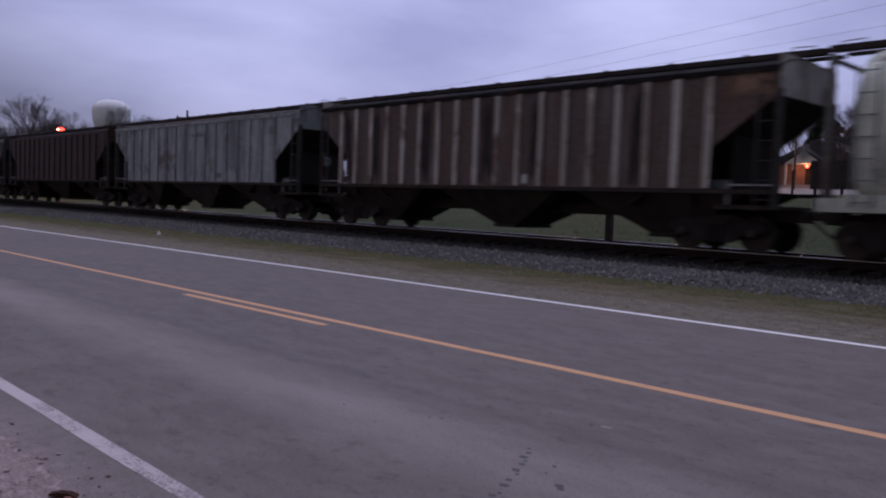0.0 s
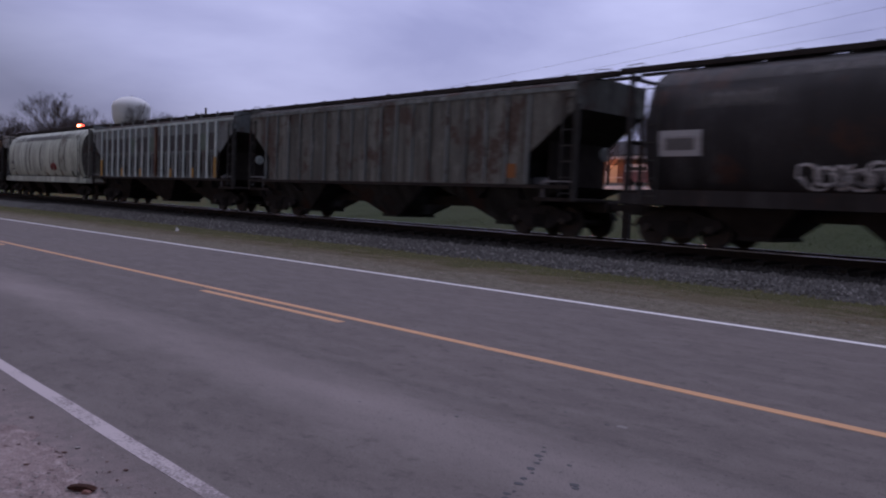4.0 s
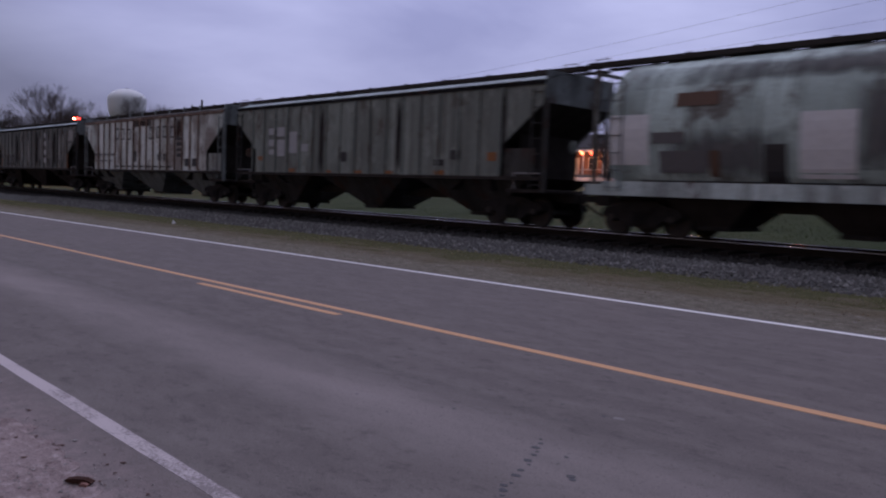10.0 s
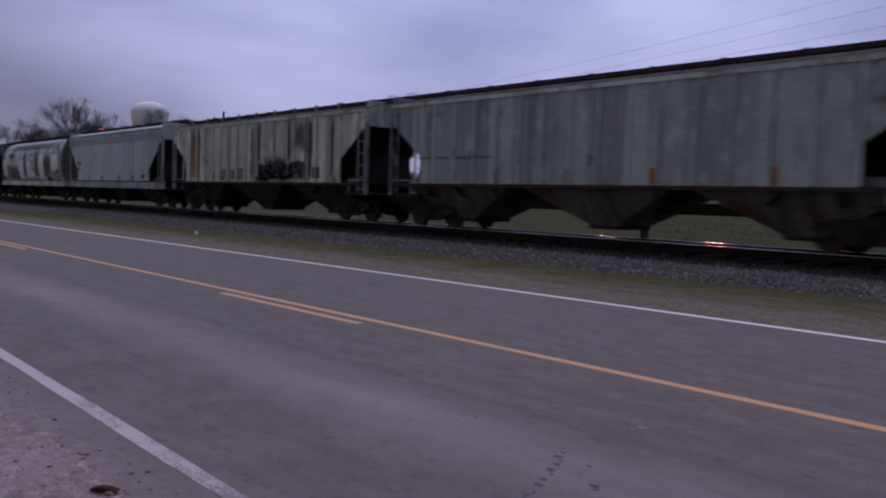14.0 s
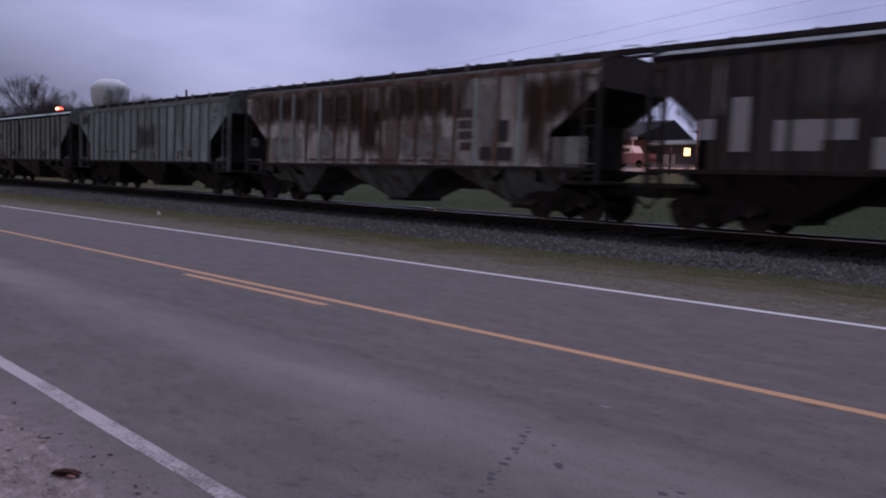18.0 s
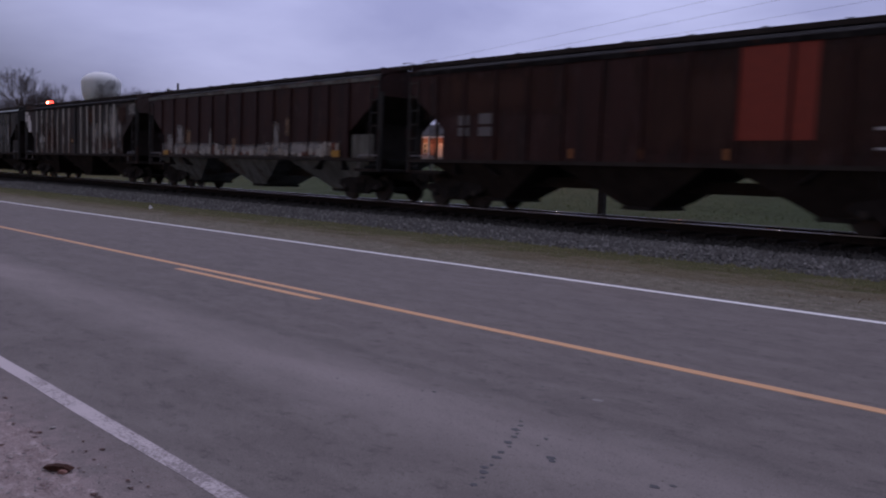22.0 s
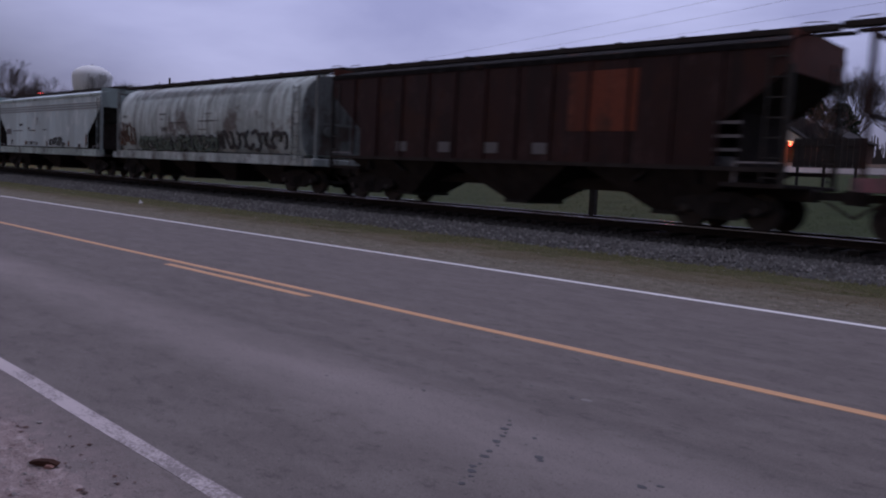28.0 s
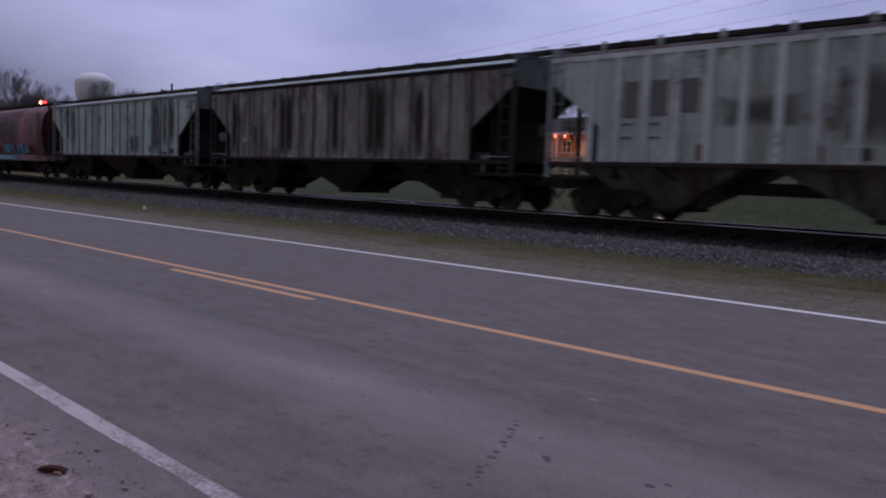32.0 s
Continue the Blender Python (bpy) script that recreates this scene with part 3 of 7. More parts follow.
def on_verge(rng):
    x = -45 * rng.rand() ** 1.3 + 2
    return x, 8.9 + (ballast_toe(x) - 8.9) * rng.rand(), 0.0


scatter_stones("ballast_stones", 26000, on_ballast, 0.046, STONES, "loose grey crushed ballast stones of mixed size", 3)
# Dark stones: the shade beside the train is put into their colour.
SHADED = island_mat("shaded_stone_mix", [(0.012, 0.011, 0.01), (0.02, 0.018, 0.017), (0.03, 0.028, 0.026), (0.06, 0.055, 0.052)])
scatter_stones("fouled_ballast_stones", 12000, by_the_rails, 0.034, SHADED, "ballast stones along the rails, darkened for the train's shade", 13)
scatter_stones("gravel_chips", 9000, on_shoulder, 0.0055, CHIPS, "small pale gravel chips lying on the shoulder", 4, 0.4)
scatter_stones("gravel_lumps", 420, on_shoulder, 0.016, CHIPS, "larger pale stones lying loose on the shoulder", 14, 0.5)
LITTER = island_mat("leaf_litter_mix", [(0.05, 0.022, 0.02), (0.09, 0.04, 0.035), (0.13, 0.07, 0.06), (0.06, 0.045, 0.042)])
scatter_stones("leaf_litter", 700, on_shoulder, 0.013, LITTER, "dark reddish leaf and bark crumbs on the gravel", 15, 0.25)
scatter_stones("verge_pebbles", 900, on_verge, 0.010, CHIPS, "scattered pebbles on the dirt verge", 5, 0.4)


def grass_field(name, count, place, height, mats, label, seed):
    rng = np.random.RandomState(seed)
    vs, fs = [], []
    for i in range(count):
        x, y, z = place(rng)
        h = height * (0.4 + 0.9 * rng.rand())
        a, lean = rng.rand() * 6.28, 1.6 * h
        dx, dy = 0.007 * math.cos(a), 0.007 * math.sin(a)
        lx, ly = lean * (rng.rand() - 0.5) * 2, lean * (rng.rand() - 0.5) * 2
        k = len(vs)
        vs += [(x - dx, y - dy, z), (x + dx, y + dy, z), (x + lx * 0.4 + dx * 0.6, y + ly * 0.4 + dy * 0.6, z + h * 0.6), (x + lx, y + ly, z + h)]
        fs += [(k, k + 1, k + 2), (k, k + 2, k + 3)]
    me = bpy.data.meshes.new(name)
    me.from_pydata(vs, [], fs)
    return tagged(put(name, me, mats), label, "grass", kind="stuff")


def verge_spot(low, high, keep):
    def pick(rng):
        while True:
            x = -60 * rng.rand() ** 1.3 + 3
            y = low(x) + (high(x) - low(x)) * rng.rand()
            if noise.noise(Vector((x * 0.5, y * 1.2, keep))) + 0.35 > rng.rand():
                return x, y, -0.02
    return pick


VERGE_BLADE = blade_mat("verge_grass_blade", (0.142, 0.138, 0.070), (0.27, 0.245, 0.14))
grass_field("verge_grass", 9000, verge_spot(lambda x: 11.2, lambda x: ballast_toe(x) + 0.25, 1), 0.045, VERGE_BLADE, "short patchy green grass beside the ballast", 6)
grass_field("dry_verge_grass", 5000, verge_spot(lambda x: 9.6, lambda x: ballast_toe(x) + 0.1, 9), 0.03, STRAW, "short dry straw-coloured grass on the verge", 7)


def lawn_spot(rng):
    x, y = -42 * rng.rand() + 2, 22.3 + 22 * rng.rand() ** 1.5
    return x, y, ground_z(x, y) - 0.01


grass_field("lawn_grass", 26000, lawn_spot, 0.06, BLADE, "mown green lawn grass behind the track", 8)
tagged(part("far_street", Shape().add([(-400, 57, 2.86), (200, 57, 2.86), (200, 65, 3.56), (-400, 65, 3.56), (-400, 57, 2.3), (200, 57, 2.3)], [(0, 1, 2, 3), (0, 4, 5, 1)]), STREET, None), "pale concrete street behind the lawn", "street", kind="structure")


# ---------------------------------------------------------------- freight cars
TRACK_Y = 18.6
SHARED = {}


def shared(key, make):
    if key not in SHARED:
        SHARED[key] = make()
    return SHARED[key]


def side_frame_mesh():
    s = Shape()
    top = [(-1.2, 0.52), (-1.12, 0.68), (-0.75, 0.74), (-0.45, 0.86), (0.45, 0.86), (0.75, 0.74), (1.12, 0.68), (1.2, 0.52)]
    low = [(0.98, 0.40), (0.7, 0.42), (0.42, 0.22), (-0.42, 0.22), (-0.7, 0.42), (-0.98, 0.40)]
    s.prism(top + low, -0.07, 0.07)
    for x in (-0.16, 0.0, 0.16):
        s.tube((x, -0.11, 0.3), (x, -0.11, 0.6), 0.06, n=8)
    s.box(-0.34, 0.34, -0.13, 0.13, 0.62, 0.74, 0.02)
    return s.mesh("side_frame")


def wheelset_mesh():
    return Shape().turned([(-1.0, 0.07), (-0.80, 0.08), (-0.80, 0.36), (-0.79, 0.415), (-0.70, 0.42), (-0.68, 0.445), (-0.66, 0.44), (-0.66, 0.36), (-0.70, 0.30), (-0.70, 0.14), (-0.64, 0.09), (0.64, 0.09), (0.70, 0.14), (0.70, 0.30), (0.66, 0.36), (0.66, 0.44), (0.68, 0.445), (0.70, 0.42), (0.79, 0.415), (0.80, 0.36), (0.80, 0.08), (1.0, 0.07)], 22).mesh("wheelset", True)


def truck_under(car, x):
    tr = put("truck", shared("bolster", lambda: Shape().box(-0.2, 0.2, -1.0, 1.0, 0.5, 0.8, 0.03).mesh("truck")), STEEL, car, "cast-steel four-wheel truck", pose(x, 0, 0))
    for y in (-1.0, 1.0):
        put("side_frame", shared("frame", side_frame_mesh), STEEL, tr, at=pose(0, y, 0))
    for dx in (-0.86, 0.86):
        put("wheelset", shared("wheels", wheelset_mesh), WHEEL, tr, at=pose(dx, 0, 0.42))
        for y in (-1.02, 1.02):
            put("bearing_cap", shared("cap", lambda: Shape().turned([(-0.1, 0.09), (0.07, 0.11), (0.1, 0.08)], 10).mesh("bearing_cap")), WHEEL, tr, at=pose(dx, y, 0.44))


def ladder_mesh(h):
    s = Shape()
    for x in (-0.2, 0.2):
        s.box(x - 0.016, x + 0.016, -0.016, 0.016, 0, h)
    k = int(h / 0.42)
    for i in range(k + 1):
        s.box(-0.2, 0.2, -0.012, 0.012, 0.1 + i * (h - 0.2) / k - 0.011, 0.1 + i * (h - 0.2) / k + 0.011)
    return s.mesh("ladder")


def section(style, top):
    """The half outline of a body, from the sill up to the roof's middle."""
    if style == "curve":
        return [(1.30, 1.34), (1.45, 1.6), (1.55, 2.1), (1.60, 2.6), (1.58, 3.05), (1.50, 3.5), (1.34, 3.88), (1.08, 4.15), (0.7, 4.33), (0.35, top - 0.14), (0, top - 0.12)]
    return [(1.6, 1.42), (1.6, top - 0.45), (1.56, top - 0.40), (1.1, top - 0.24), (0.5, top - 0.14), (0, top - 0.12)]


def stroke_graffiti(x0, x1, z0, z1, y, n, seed, thick=0.05):
    """Loose painted strokes and loops."""
    rng, out = random.Random(seed), []
    for i in range(n):
        s = Shape()
        out.append(s)
        cx, cz = x0 + (x1 - x0) * (i + 0.5) / n, (z0 + z1) / 2
        hw, hh = (x1 - x0) / n * rng.uniform(0.4, 0.75), (z1 - z0) / 2 * rng.uniform(0.6, 1.0)
        a0, a1 = rng.uniform(0, 6.28), rng.uniform(3.2, 5.6)
        pts = [(cx + hw * math.cos(a0 + a1 * k / 9) + rng.uniform(-0.05, 0.05), cz + hh * math.sin(a0 + a1 * k / 9 * rng.uniform(0.9, 1.1))) for k in range(10)]
        vs = []
        for j, (px, pz) in enumerate(pts):
            (ax, az), (bx, bz) = pts[max(0, j - 1)], pts[min(9, j + 1)]
            d = max(1e-6, math.hypot(bx - ax, bz - az))
            ox, oz = -(bz - az) / d * thick, (bx - ax) / d * thick
            for sx, dy in ((-1, -0.005), (1, -0.005), (1, 0.03), (-1, 0.03)):
                vs.append((px + sx * ox, y(pz) + dy, pz + sx * oz))
        s.add(vs, [(4 * j + q, 4 * j + (q + 1) % 4, 4 * j + 4 + (q + 1) % 4, 4 * j + 4 + q) for j in range(9) for q in range(4)] + [(0, 1, 2, 3), (39, 38, 37, 36)])
    return out


FAT_FORMS = (
    ((0, 0), (0.8, 0), (1, 0.5), (0.95, 1), (0.2, 1), (0.05, 0.55)),
    ((0.1, 0), (0.65, 0), (1, 1), (0.4, 1)),
    ((0, 0.15), (0.5, 0), (1, 0.2), (0.85, 0.95), (0.3, 1)),
    ((0.3, 0), (0.9, 0.05), (0.75, 1), (0.05, 0.9)),
    ((0, 0.3), (0.3, 0), (1, 0), (1, 0.4), (0.8, 1), (0.2, 1)),
)


def block_graffiti(x0, x1, z0, z1, y, n, seed, thick=0.12):
    """Bold leaning blocks of spray paint, a row of fat plain forms."""
    rng, out = random.Random(seed), []
    w = (x1 - x0) / n
    for i in range(n):
        lean, tall, drop = rng.uniform(-0.1, 0.25), (z1 - z0) * rng.uniform(0.78, 1.0), rng.uniform(0, 0.07)
        form = FAT_FORMS[(i * 3 + seed) % 5]
        pts = [(x0 + w * (i + 0.04 + 0.9 * u) + lean * v * tall, z0 + drop + v * tall) for u, v in form]
        k = len(pts)
        vs = [(px, y(pz) - 0.006, pz) for px, pz in pts] + [(px, y(pz) + 0.05, pz) for px, pz in pts]
        fs = [tuple(range(k)), tuple(range(2 * k - 1, k - 1, -1))] + [(j, j + k, (j + 1) % k + k, (j + 1) % k) for j in range(k)]
        out.append(Shape().add(vs, fs))
    return out


def hopper_car(spec, half, gap_l, gap_r, walk_l, walk_r):
    """A covered hopper car about its own middle, at rail height."""
    style, top = spec["style"], spec.get("top", 4.5)
    body, rib = spec["paint"], spec.get("rib", spec["paint"])
    sec = section(style, top)
    car = thing("covered_hopper_car", Matrix(), spec["label"], "freight car", "freight train cars")
    n = len(sec)
    eave = sec[1][1] if style != "curve" else 3.5

    def side_y(z):
        zs = [p[1] for p in sec]
        return -float(np.interp(z, zs, [p[0] for p in sec]))

    if style == "curve":
        inset = 0.12
        ring = [(-a, b) for a, b in sec] + [(a, b) for a, b in sec[-2::-1]]
        sh = Shape()
        xs = [-half, -half + inset] + [half - inset, half]
        m = len(ring)
        for k, x in enumerate(xs):
            sc = 0.955 if k in (0, 3) else 1.0
            sh.add([(x, y * sc, 2.9 + (z - 2.9) * sc) for y, z in ring], [])
        for k in range(3):
            sh.f += [(k * m + i, (k + 1) * m + i, (k + 1) * m + (i + 1) % m, k * m + (i + 1) % m) for i in range(m)]
        part("tank_shell", sh, body, car, spec.get("shell_label", ""), True)
        # Pale round cars get a darker end paint that holds the end's shading.
        endm = spec.get("end", body)
        for sx in (-1, 1):
            e = Shape().add([(sx * (half + 0.004), y * 0.95, 2.9 + (z - 2.9) * 0.95) for y, z in ring], [tuple(range(m))])
            part("end_bulkhead", e, endm, car)
    else:
        run, low = spec.get("slope", (1.56, 2.3))
        z_hi = spec.get("cut", top - 1.02)
        pts = [(-half, z_hi), (-half + run, low), (-half + run, 1.42), (half - run, 1.42), (half - run, low), (half, z_hi), (half, eave), (-half, eave)]
        for y0, y1 in ((-1.6, -1.57), (1.57, 1.6)):
            part("side_wall", Shape().prism(pts, y0, y1), body, car)
        roof = [(-a, b) for a, b in sec[1:]] + [(a, b) for a, b in sec[-2:0:-1]]
        inner = [(y * 0.97, z - 0.03) for y, z in roof]
        part("roof", Shape().beam(roof + inner[::-1], -half, half), spec.get("roof", P_ROOF), car)
        for y0, y1 in ((-1.635, -1.601), (1.601, 1.635)):
            # On pale-roofed cars this rail's dark colour is painted shade under the roof edge.
            part("roof_rail", Shape().box(-half, half, y0, y1, eave - 0.1, eave + 0.02, 0.01), spec.get("eave", rib), car)
        for sx in (-1, 1):
            part("end_panel", Shape().box(min(sx * half, sx * (half - 0.03)), max(sx * half, sx * (half - 0.03)), -1.565, 1.565, z_hi - 0.02, eave + 0.3), spec.get("end", body), car)
            # Slope sheets and hoppers are coloured darker than the walls of pale cars.
            a, b = sx * (half - 0.03), sx * (half - 3.6)
            part("slope_sheet", Shape().add([(a, -1.56, z_hi), (a, 1.56, z_hi), (b, 1.56, 1.0), (b, -1.56, 1.0), (a - sx * 0.05, -1.56, z_hi), (a - sx * 0.05, 1.56, z_hi), (b - sx * 0.05, 1.56, 1.0), (b - sx * 0.05, -1.56, 1.0)],
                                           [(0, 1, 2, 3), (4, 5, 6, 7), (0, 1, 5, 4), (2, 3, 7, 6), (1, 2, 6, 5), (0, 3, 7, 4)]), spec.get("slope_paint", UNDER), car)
            part("partition", Shape().box(min(sx * (half - run - 0.4), sx * (half - run - 0.44)), max(sx * (half - run - 0.4), sx * (half - run - 0.44)), -1.56, 1.56, 1.0, low), UNDER, car)
            plate_z = z_hi - 1.12 / 3.57 * (z_hi - 1.0) - 0.03
            part("bolster_web", Shape().box(sx * (half - 1.15) - 0.02, sx * (half - 1.15) + 0.02, -1.2, 1.4, 1.08, plate_z), UNDER, car, "plate between the slope sheet and the platform")
            for y in (-1.54, 1.54):
                part("corner_post", Shape().box(sx * half - 0.06, sx * half + 0.06, y - 0.05, y + 0.05, 1.0, z_hi + 0.1), spec.get("post", P_DARK), car)
        k = spec.get("ribs", 16)
        if k:
            w, (f0, f1) = spec.get("rib_w", 0.085) / 2, spec.get("span", (0.08, 0.905))
            rs = shared(("rib", top, w), lambda: Shape().prism([(-w, 1.44), (w, 1.44), (w, eave - 0.1), (-w, eave - 0.1)], -0.055, 0.0).mesh("rib"))
            for i in range(k):
                x = -half + 2 * half * (f0 + (f1 - f0) * i / (k - 1))
                special = spec.get("rib_paints", {}).get(i, rib)
                put("rib", rs, special, car, at=pose(x, -1.6, 0))
                if i % 2 == 0:
                    put("rib", rs, rib, car, at=pose(x, 1.6, 0, 0, 0, 180))
                    if spec.get("brackets"):
                        put("roof_bracket", shared("roof_bracket", lambda: Shape().box(-0.05, 0.05, -0.03, 0.03, 0.0, 0.24, 0.01).mesh("roof_bracket")), spec["brackets"], car, at=pose(x, -1.16, top - 0.27))
        if spec.get("skirt"):
            part("end_skirt", Shape().box(half - run + 0.02, half - 0.4, -1.5, -1.46, 1.40, 2.22, 0.02), spec["skirt"], car, "plate below the slope at the brake end")
    # sill, centre sill and end platforms
    if spec.get("sill"):
        for y0, y1 in ((-1.56, -1.46), (1.46, 1.56)):
            part("side_sill", Shape().box(-half - 0.15, half + 0.15, y0, y1, 1.0, 1.36, 0.015), spec["sill"], car)
    else:
        for y0, y1 in ((-1.64, -1.5), (1.5, 1.64)):
            part("side_sill", Shape().box(-half + 0.1, half - 0.1, y0, y1, 1.32, 1.42, 0.01), spec.get("sill_paint", UNDER), car)
    part("centre_sill", Shape().box(-half - 0.2, half + 0.2, -0.28, 0.28, 0.72, 1.02, 0.03), UNDER, car)
    for sx, g in ((-1, gap_l), (1, gap_r)):
        part("end_platform", Shape().box(min(sx * (half - 1.4), sx * (half + 0.12)), max(sx * (half - 1.4), sx * (half + 0.12)), -1.5, 1.5, 0.98, 1.08, 0.02), UNDER, car)
        part("coupler", Shape().box(min(sx * half, sx * (half + g)), max(sx * half, sx * (half + g)), -0.1, 0.1, 0.78, 0.96, 0.03).box(min(sx * (half + g - 0.25), sx * (half + g)), max(sx * (half + g - 0.25), sx * (half + g)), -0.17, 0.17, 0.7, 1.02, 0.04), STEEL, car)
        part("air_hose", Shape().tube((sx * (half + g * 0.5), -0.3, 0.75), (sx * (half + g), -0.22, 0.42), 0.03, n=6), UNDER, car)
        lh = top - 1.75
        put("ladder", shared(("ladder", round(lh, 2)), lambda: ladder_mesh(lh)), spec.get("post", P_DARK), car, at=pose(sx * (half - 0.22), -1.62, 1.1))
        put("ladder", shared(("ladder", round(lh, 2)), lambda: ladder_mesh(lh)), spec.get("post", P_DARK), car, at=pose(sx * (half + 0.09), 0.85, 1.1, 0, 0, 90))
        if style != "curve":
            part("end_rail", Shape().box(min(sx * (half - 1.05), sx * half), max(sx * (half - 1.05), sx * half), -1.57, -1.53, 1.50, 1.54).box(sx * (half - 1.05) - 0.02, sx * (half - 1.05) + 0.02, -1.57, -1.53, 1.08, 1.52), spec.get("grab", GALV), car)
        else:
            for y in (-1.28, 1.28):
                part("end_post", Shape().box(sx * (half + 0.6) - 0.06, sx * (half + 0.6) + 0.06, y - 0.05, y + 0.05, 1.0, 4.25), spec.get("end", body), car)
            part("end_sill", Shape().box(min(sx * half, sx * (half + 0.72)), max(sx * half, sx * (half + 0.72)), -1.5, 1.5, 1.0, 1.28, 0.02), spec["sill"], car)
            for z in (2.5, 4.1):
                part("post_brace", Shape().box(sx * (half + 0.6) - 0.03, sx * (half + 0.6) + 0.03, -1.23, 1.23, z, z + 0.09), spec.get("end", body), car)
        over = walk_l if sx < 0 else walk_r
        hoop = Shape()
        hoop.tube((sx * (half + over - 0.75), -0.6, top + 0.02), (sx * (half + over - 0.7), -0.6, top + 0.10), 0.014, n=6).tube((sx * (half + over - 0.7), -0.6, top + 0.10), (sx * (half + over - 0.25), -0.6, top + 0.08), 0.014, n=6).tube((sx * (half + over - 0.25), -0.6, top + 0.08), (sx * (half + over - 0.2), -0.6, top - 0.02), 0.014, n=6)
        part("roof_grab_iron", hoop, spec.get("grab", GALV), car)
        truck_under(car, sx * (half - (0.75 if style == "curve" else 1.55)))
    # discharge hoppers
    bays = spec.get("bays", 3)
    reach = half - (3.0 if style != "curve" else 2.6)
    for i in range(bays):
        c = -reach + 2 * reach * i / (bays - 1) if bays > 1 else 0
        w = reach / (bays - 1) * (0.98 if style == "curve" else 0.93)
        lo, zb = (0.34 if style == "curve" else 0.36), 0.30
        ps = [(-w, -1.5, 1.40), (w, -1.5, 1.40), (w, 1.5, 1.40), (-w, 1.5, 1.40), (-lo, -0.75, zb), (lo, -0.75, zb), (lo, 0.75, zb), (-lo, 0.75, zb)]
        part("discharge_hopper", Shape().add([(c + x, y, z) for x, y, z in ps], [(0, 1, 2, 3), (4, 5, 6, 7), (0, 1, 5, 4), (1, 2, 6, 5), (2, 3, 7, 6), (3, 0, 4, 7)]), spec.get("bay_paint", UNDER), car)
        part("outlet_gate", Shape().box(c - lo - 0.06, c + lo + 0.06, -0.85, 0.85, zb - 0.06, zb + 0.04, 0.01), STEEL, car)
    # roof walk, hatches, brake gear
    for y0, y1, dz in ((-0.62, -0.36, 0.11), (0.36, 0.62, 0.03)):
        part("running_board", Shape().box(-half - walk_l, half + walk_r, y0, y1, top - dz, top + 0.02), spec.get("walk", UNDER), car)
    hm = shared(("hatch", 1), lambda: Shape().box(-0.62, 0.62, -0.3, 0.3, -0.24, 0.0, 0.03).box(-0.05, 0.05, -0.36, 0.36, -0.02, 0.03).mesh("hatch"))
    for i in range(8):
        put("hatch", hm, P_ROOF, car, at=pose(-half + 1.4 + (2 * half - 2.8) * i / 7, 0, top + 0.075))
        for y in (-0.49, 0.49):
            put("walk_bracket", shared("bracket", lambda: Shape().box(-0.04, 0.04, -0.12, 0.12, -0.2, 0.0).mesh("walk_bracket")), UNDER, car, at=pose(-half + 0.6 + (2 * half - 1.2) * i / 7, y, top - 0.03))
    part("brake_cylinder", Shape().tube((half - 1.9, -0.9, 1.5), (half - 1.25, -0.9, 1.5), 0.17, n=12), spec.get("fit", GALV), car)
    part("hand_brake", Shape().turned([(-0.03, 0.17), (0, 0.2), (0.03, 0.17)], 14), spec.get("ladder", rib), car, at=pose(half + 0.08, -0.35, 2.3, 0, 0, 90))
    # painted marks: (start, end, low, high, material, name, label), start and end as parts of the length
    for layer, (x0, x1, z0, z1, mat, name, label) in enumerate(spec.get("marks", ())):
        a, b = -half + 2 * half * x0, -half + 2 * half * x1
        if style == "curve" and z1 <= 1.36:
            part(name, Shape().box(a, b, -1.568, -1.557, z0, z1), mat, car, label)
        elif style == "curve":
            k = 7
            zz = [z0 + (z1 - z0) * i / k for i in range(k + 1)]
            ring = [(side_y(z) - 0.012 - 0.0006 * layer, z) for z in zz] + [(side_y(z) + 0.01, z) for z in zz[::-1]]
            part(name, Shape().beam(ring, a, b), mat, car, label)
        else:
            y0 = -1.664 if name == "rib_reflector" else -1.612 - 0.0006 * layer
            part(name, Shape().box(a, b, y0, y0 + 0.009, z0, z1), mat, car, label)
    for mat, name, left, right, z0, z1 in spec.get("figures", ()):
        zz = [z0 + (z1 - z0) * i / 14 for i in range(15)]
        vs = [(-half + 2 * half * left(z), side_y(z) - 0.01, z) for z in zz] + [(-half + 2 * half * right(z), side_y(z) - 0.01, z) for z in zz]
        back = [(x, y + 0.02, z) for x, y, z in vs]
        sh = Shape().add(vs + back, [(i, i + 1, i + 16, i + 15) for i in range(14)] + [(i + 30, i + 31, i + 46, i + 45) for i in range(14)])
        part(name, sh, mat, car)
    for x0, x1, z0, z1, mat, count, seed, thick in spec.get("tags", ()):
        for stroke in (block_graffiti if thick > 0.095 else stroke_graffiti)(-half + 2 * half * x0, -half + 2 * half * x1, z0, z1, (lambda z: side_y(z) - 0.045) if style == "curve" else (lambda z: -1.68), count, seed, thick):
            part("graffiti", stroke, mat, car, "loose sprayed graffiti stroke")
    return car


# paints
def tint(c):
    return (0.955 * c[0], 1.015 * c[1], 0.975 * c[2])


def paint(name, base, streak, **k):
    return car_paint(name, tint(base), tint(streak), **k)


# Dark roof tone: grime, with the roof side's shadow put into the colour.
P_ROOF = paint("grimy_shaded_roof_paint", (0.105, 0.095, 0.095), (0.045, 0.038, 0.037), rusty=0.4, dirty=0.5, gloss=0.85)
P_BROWN = paint("brown_paint", (0.052, 0.024, 0.022), (0.02, 0.012, 0.012), rust=(0.05, 0.022, 0.016), rusty=0.4, dirty=0.5)
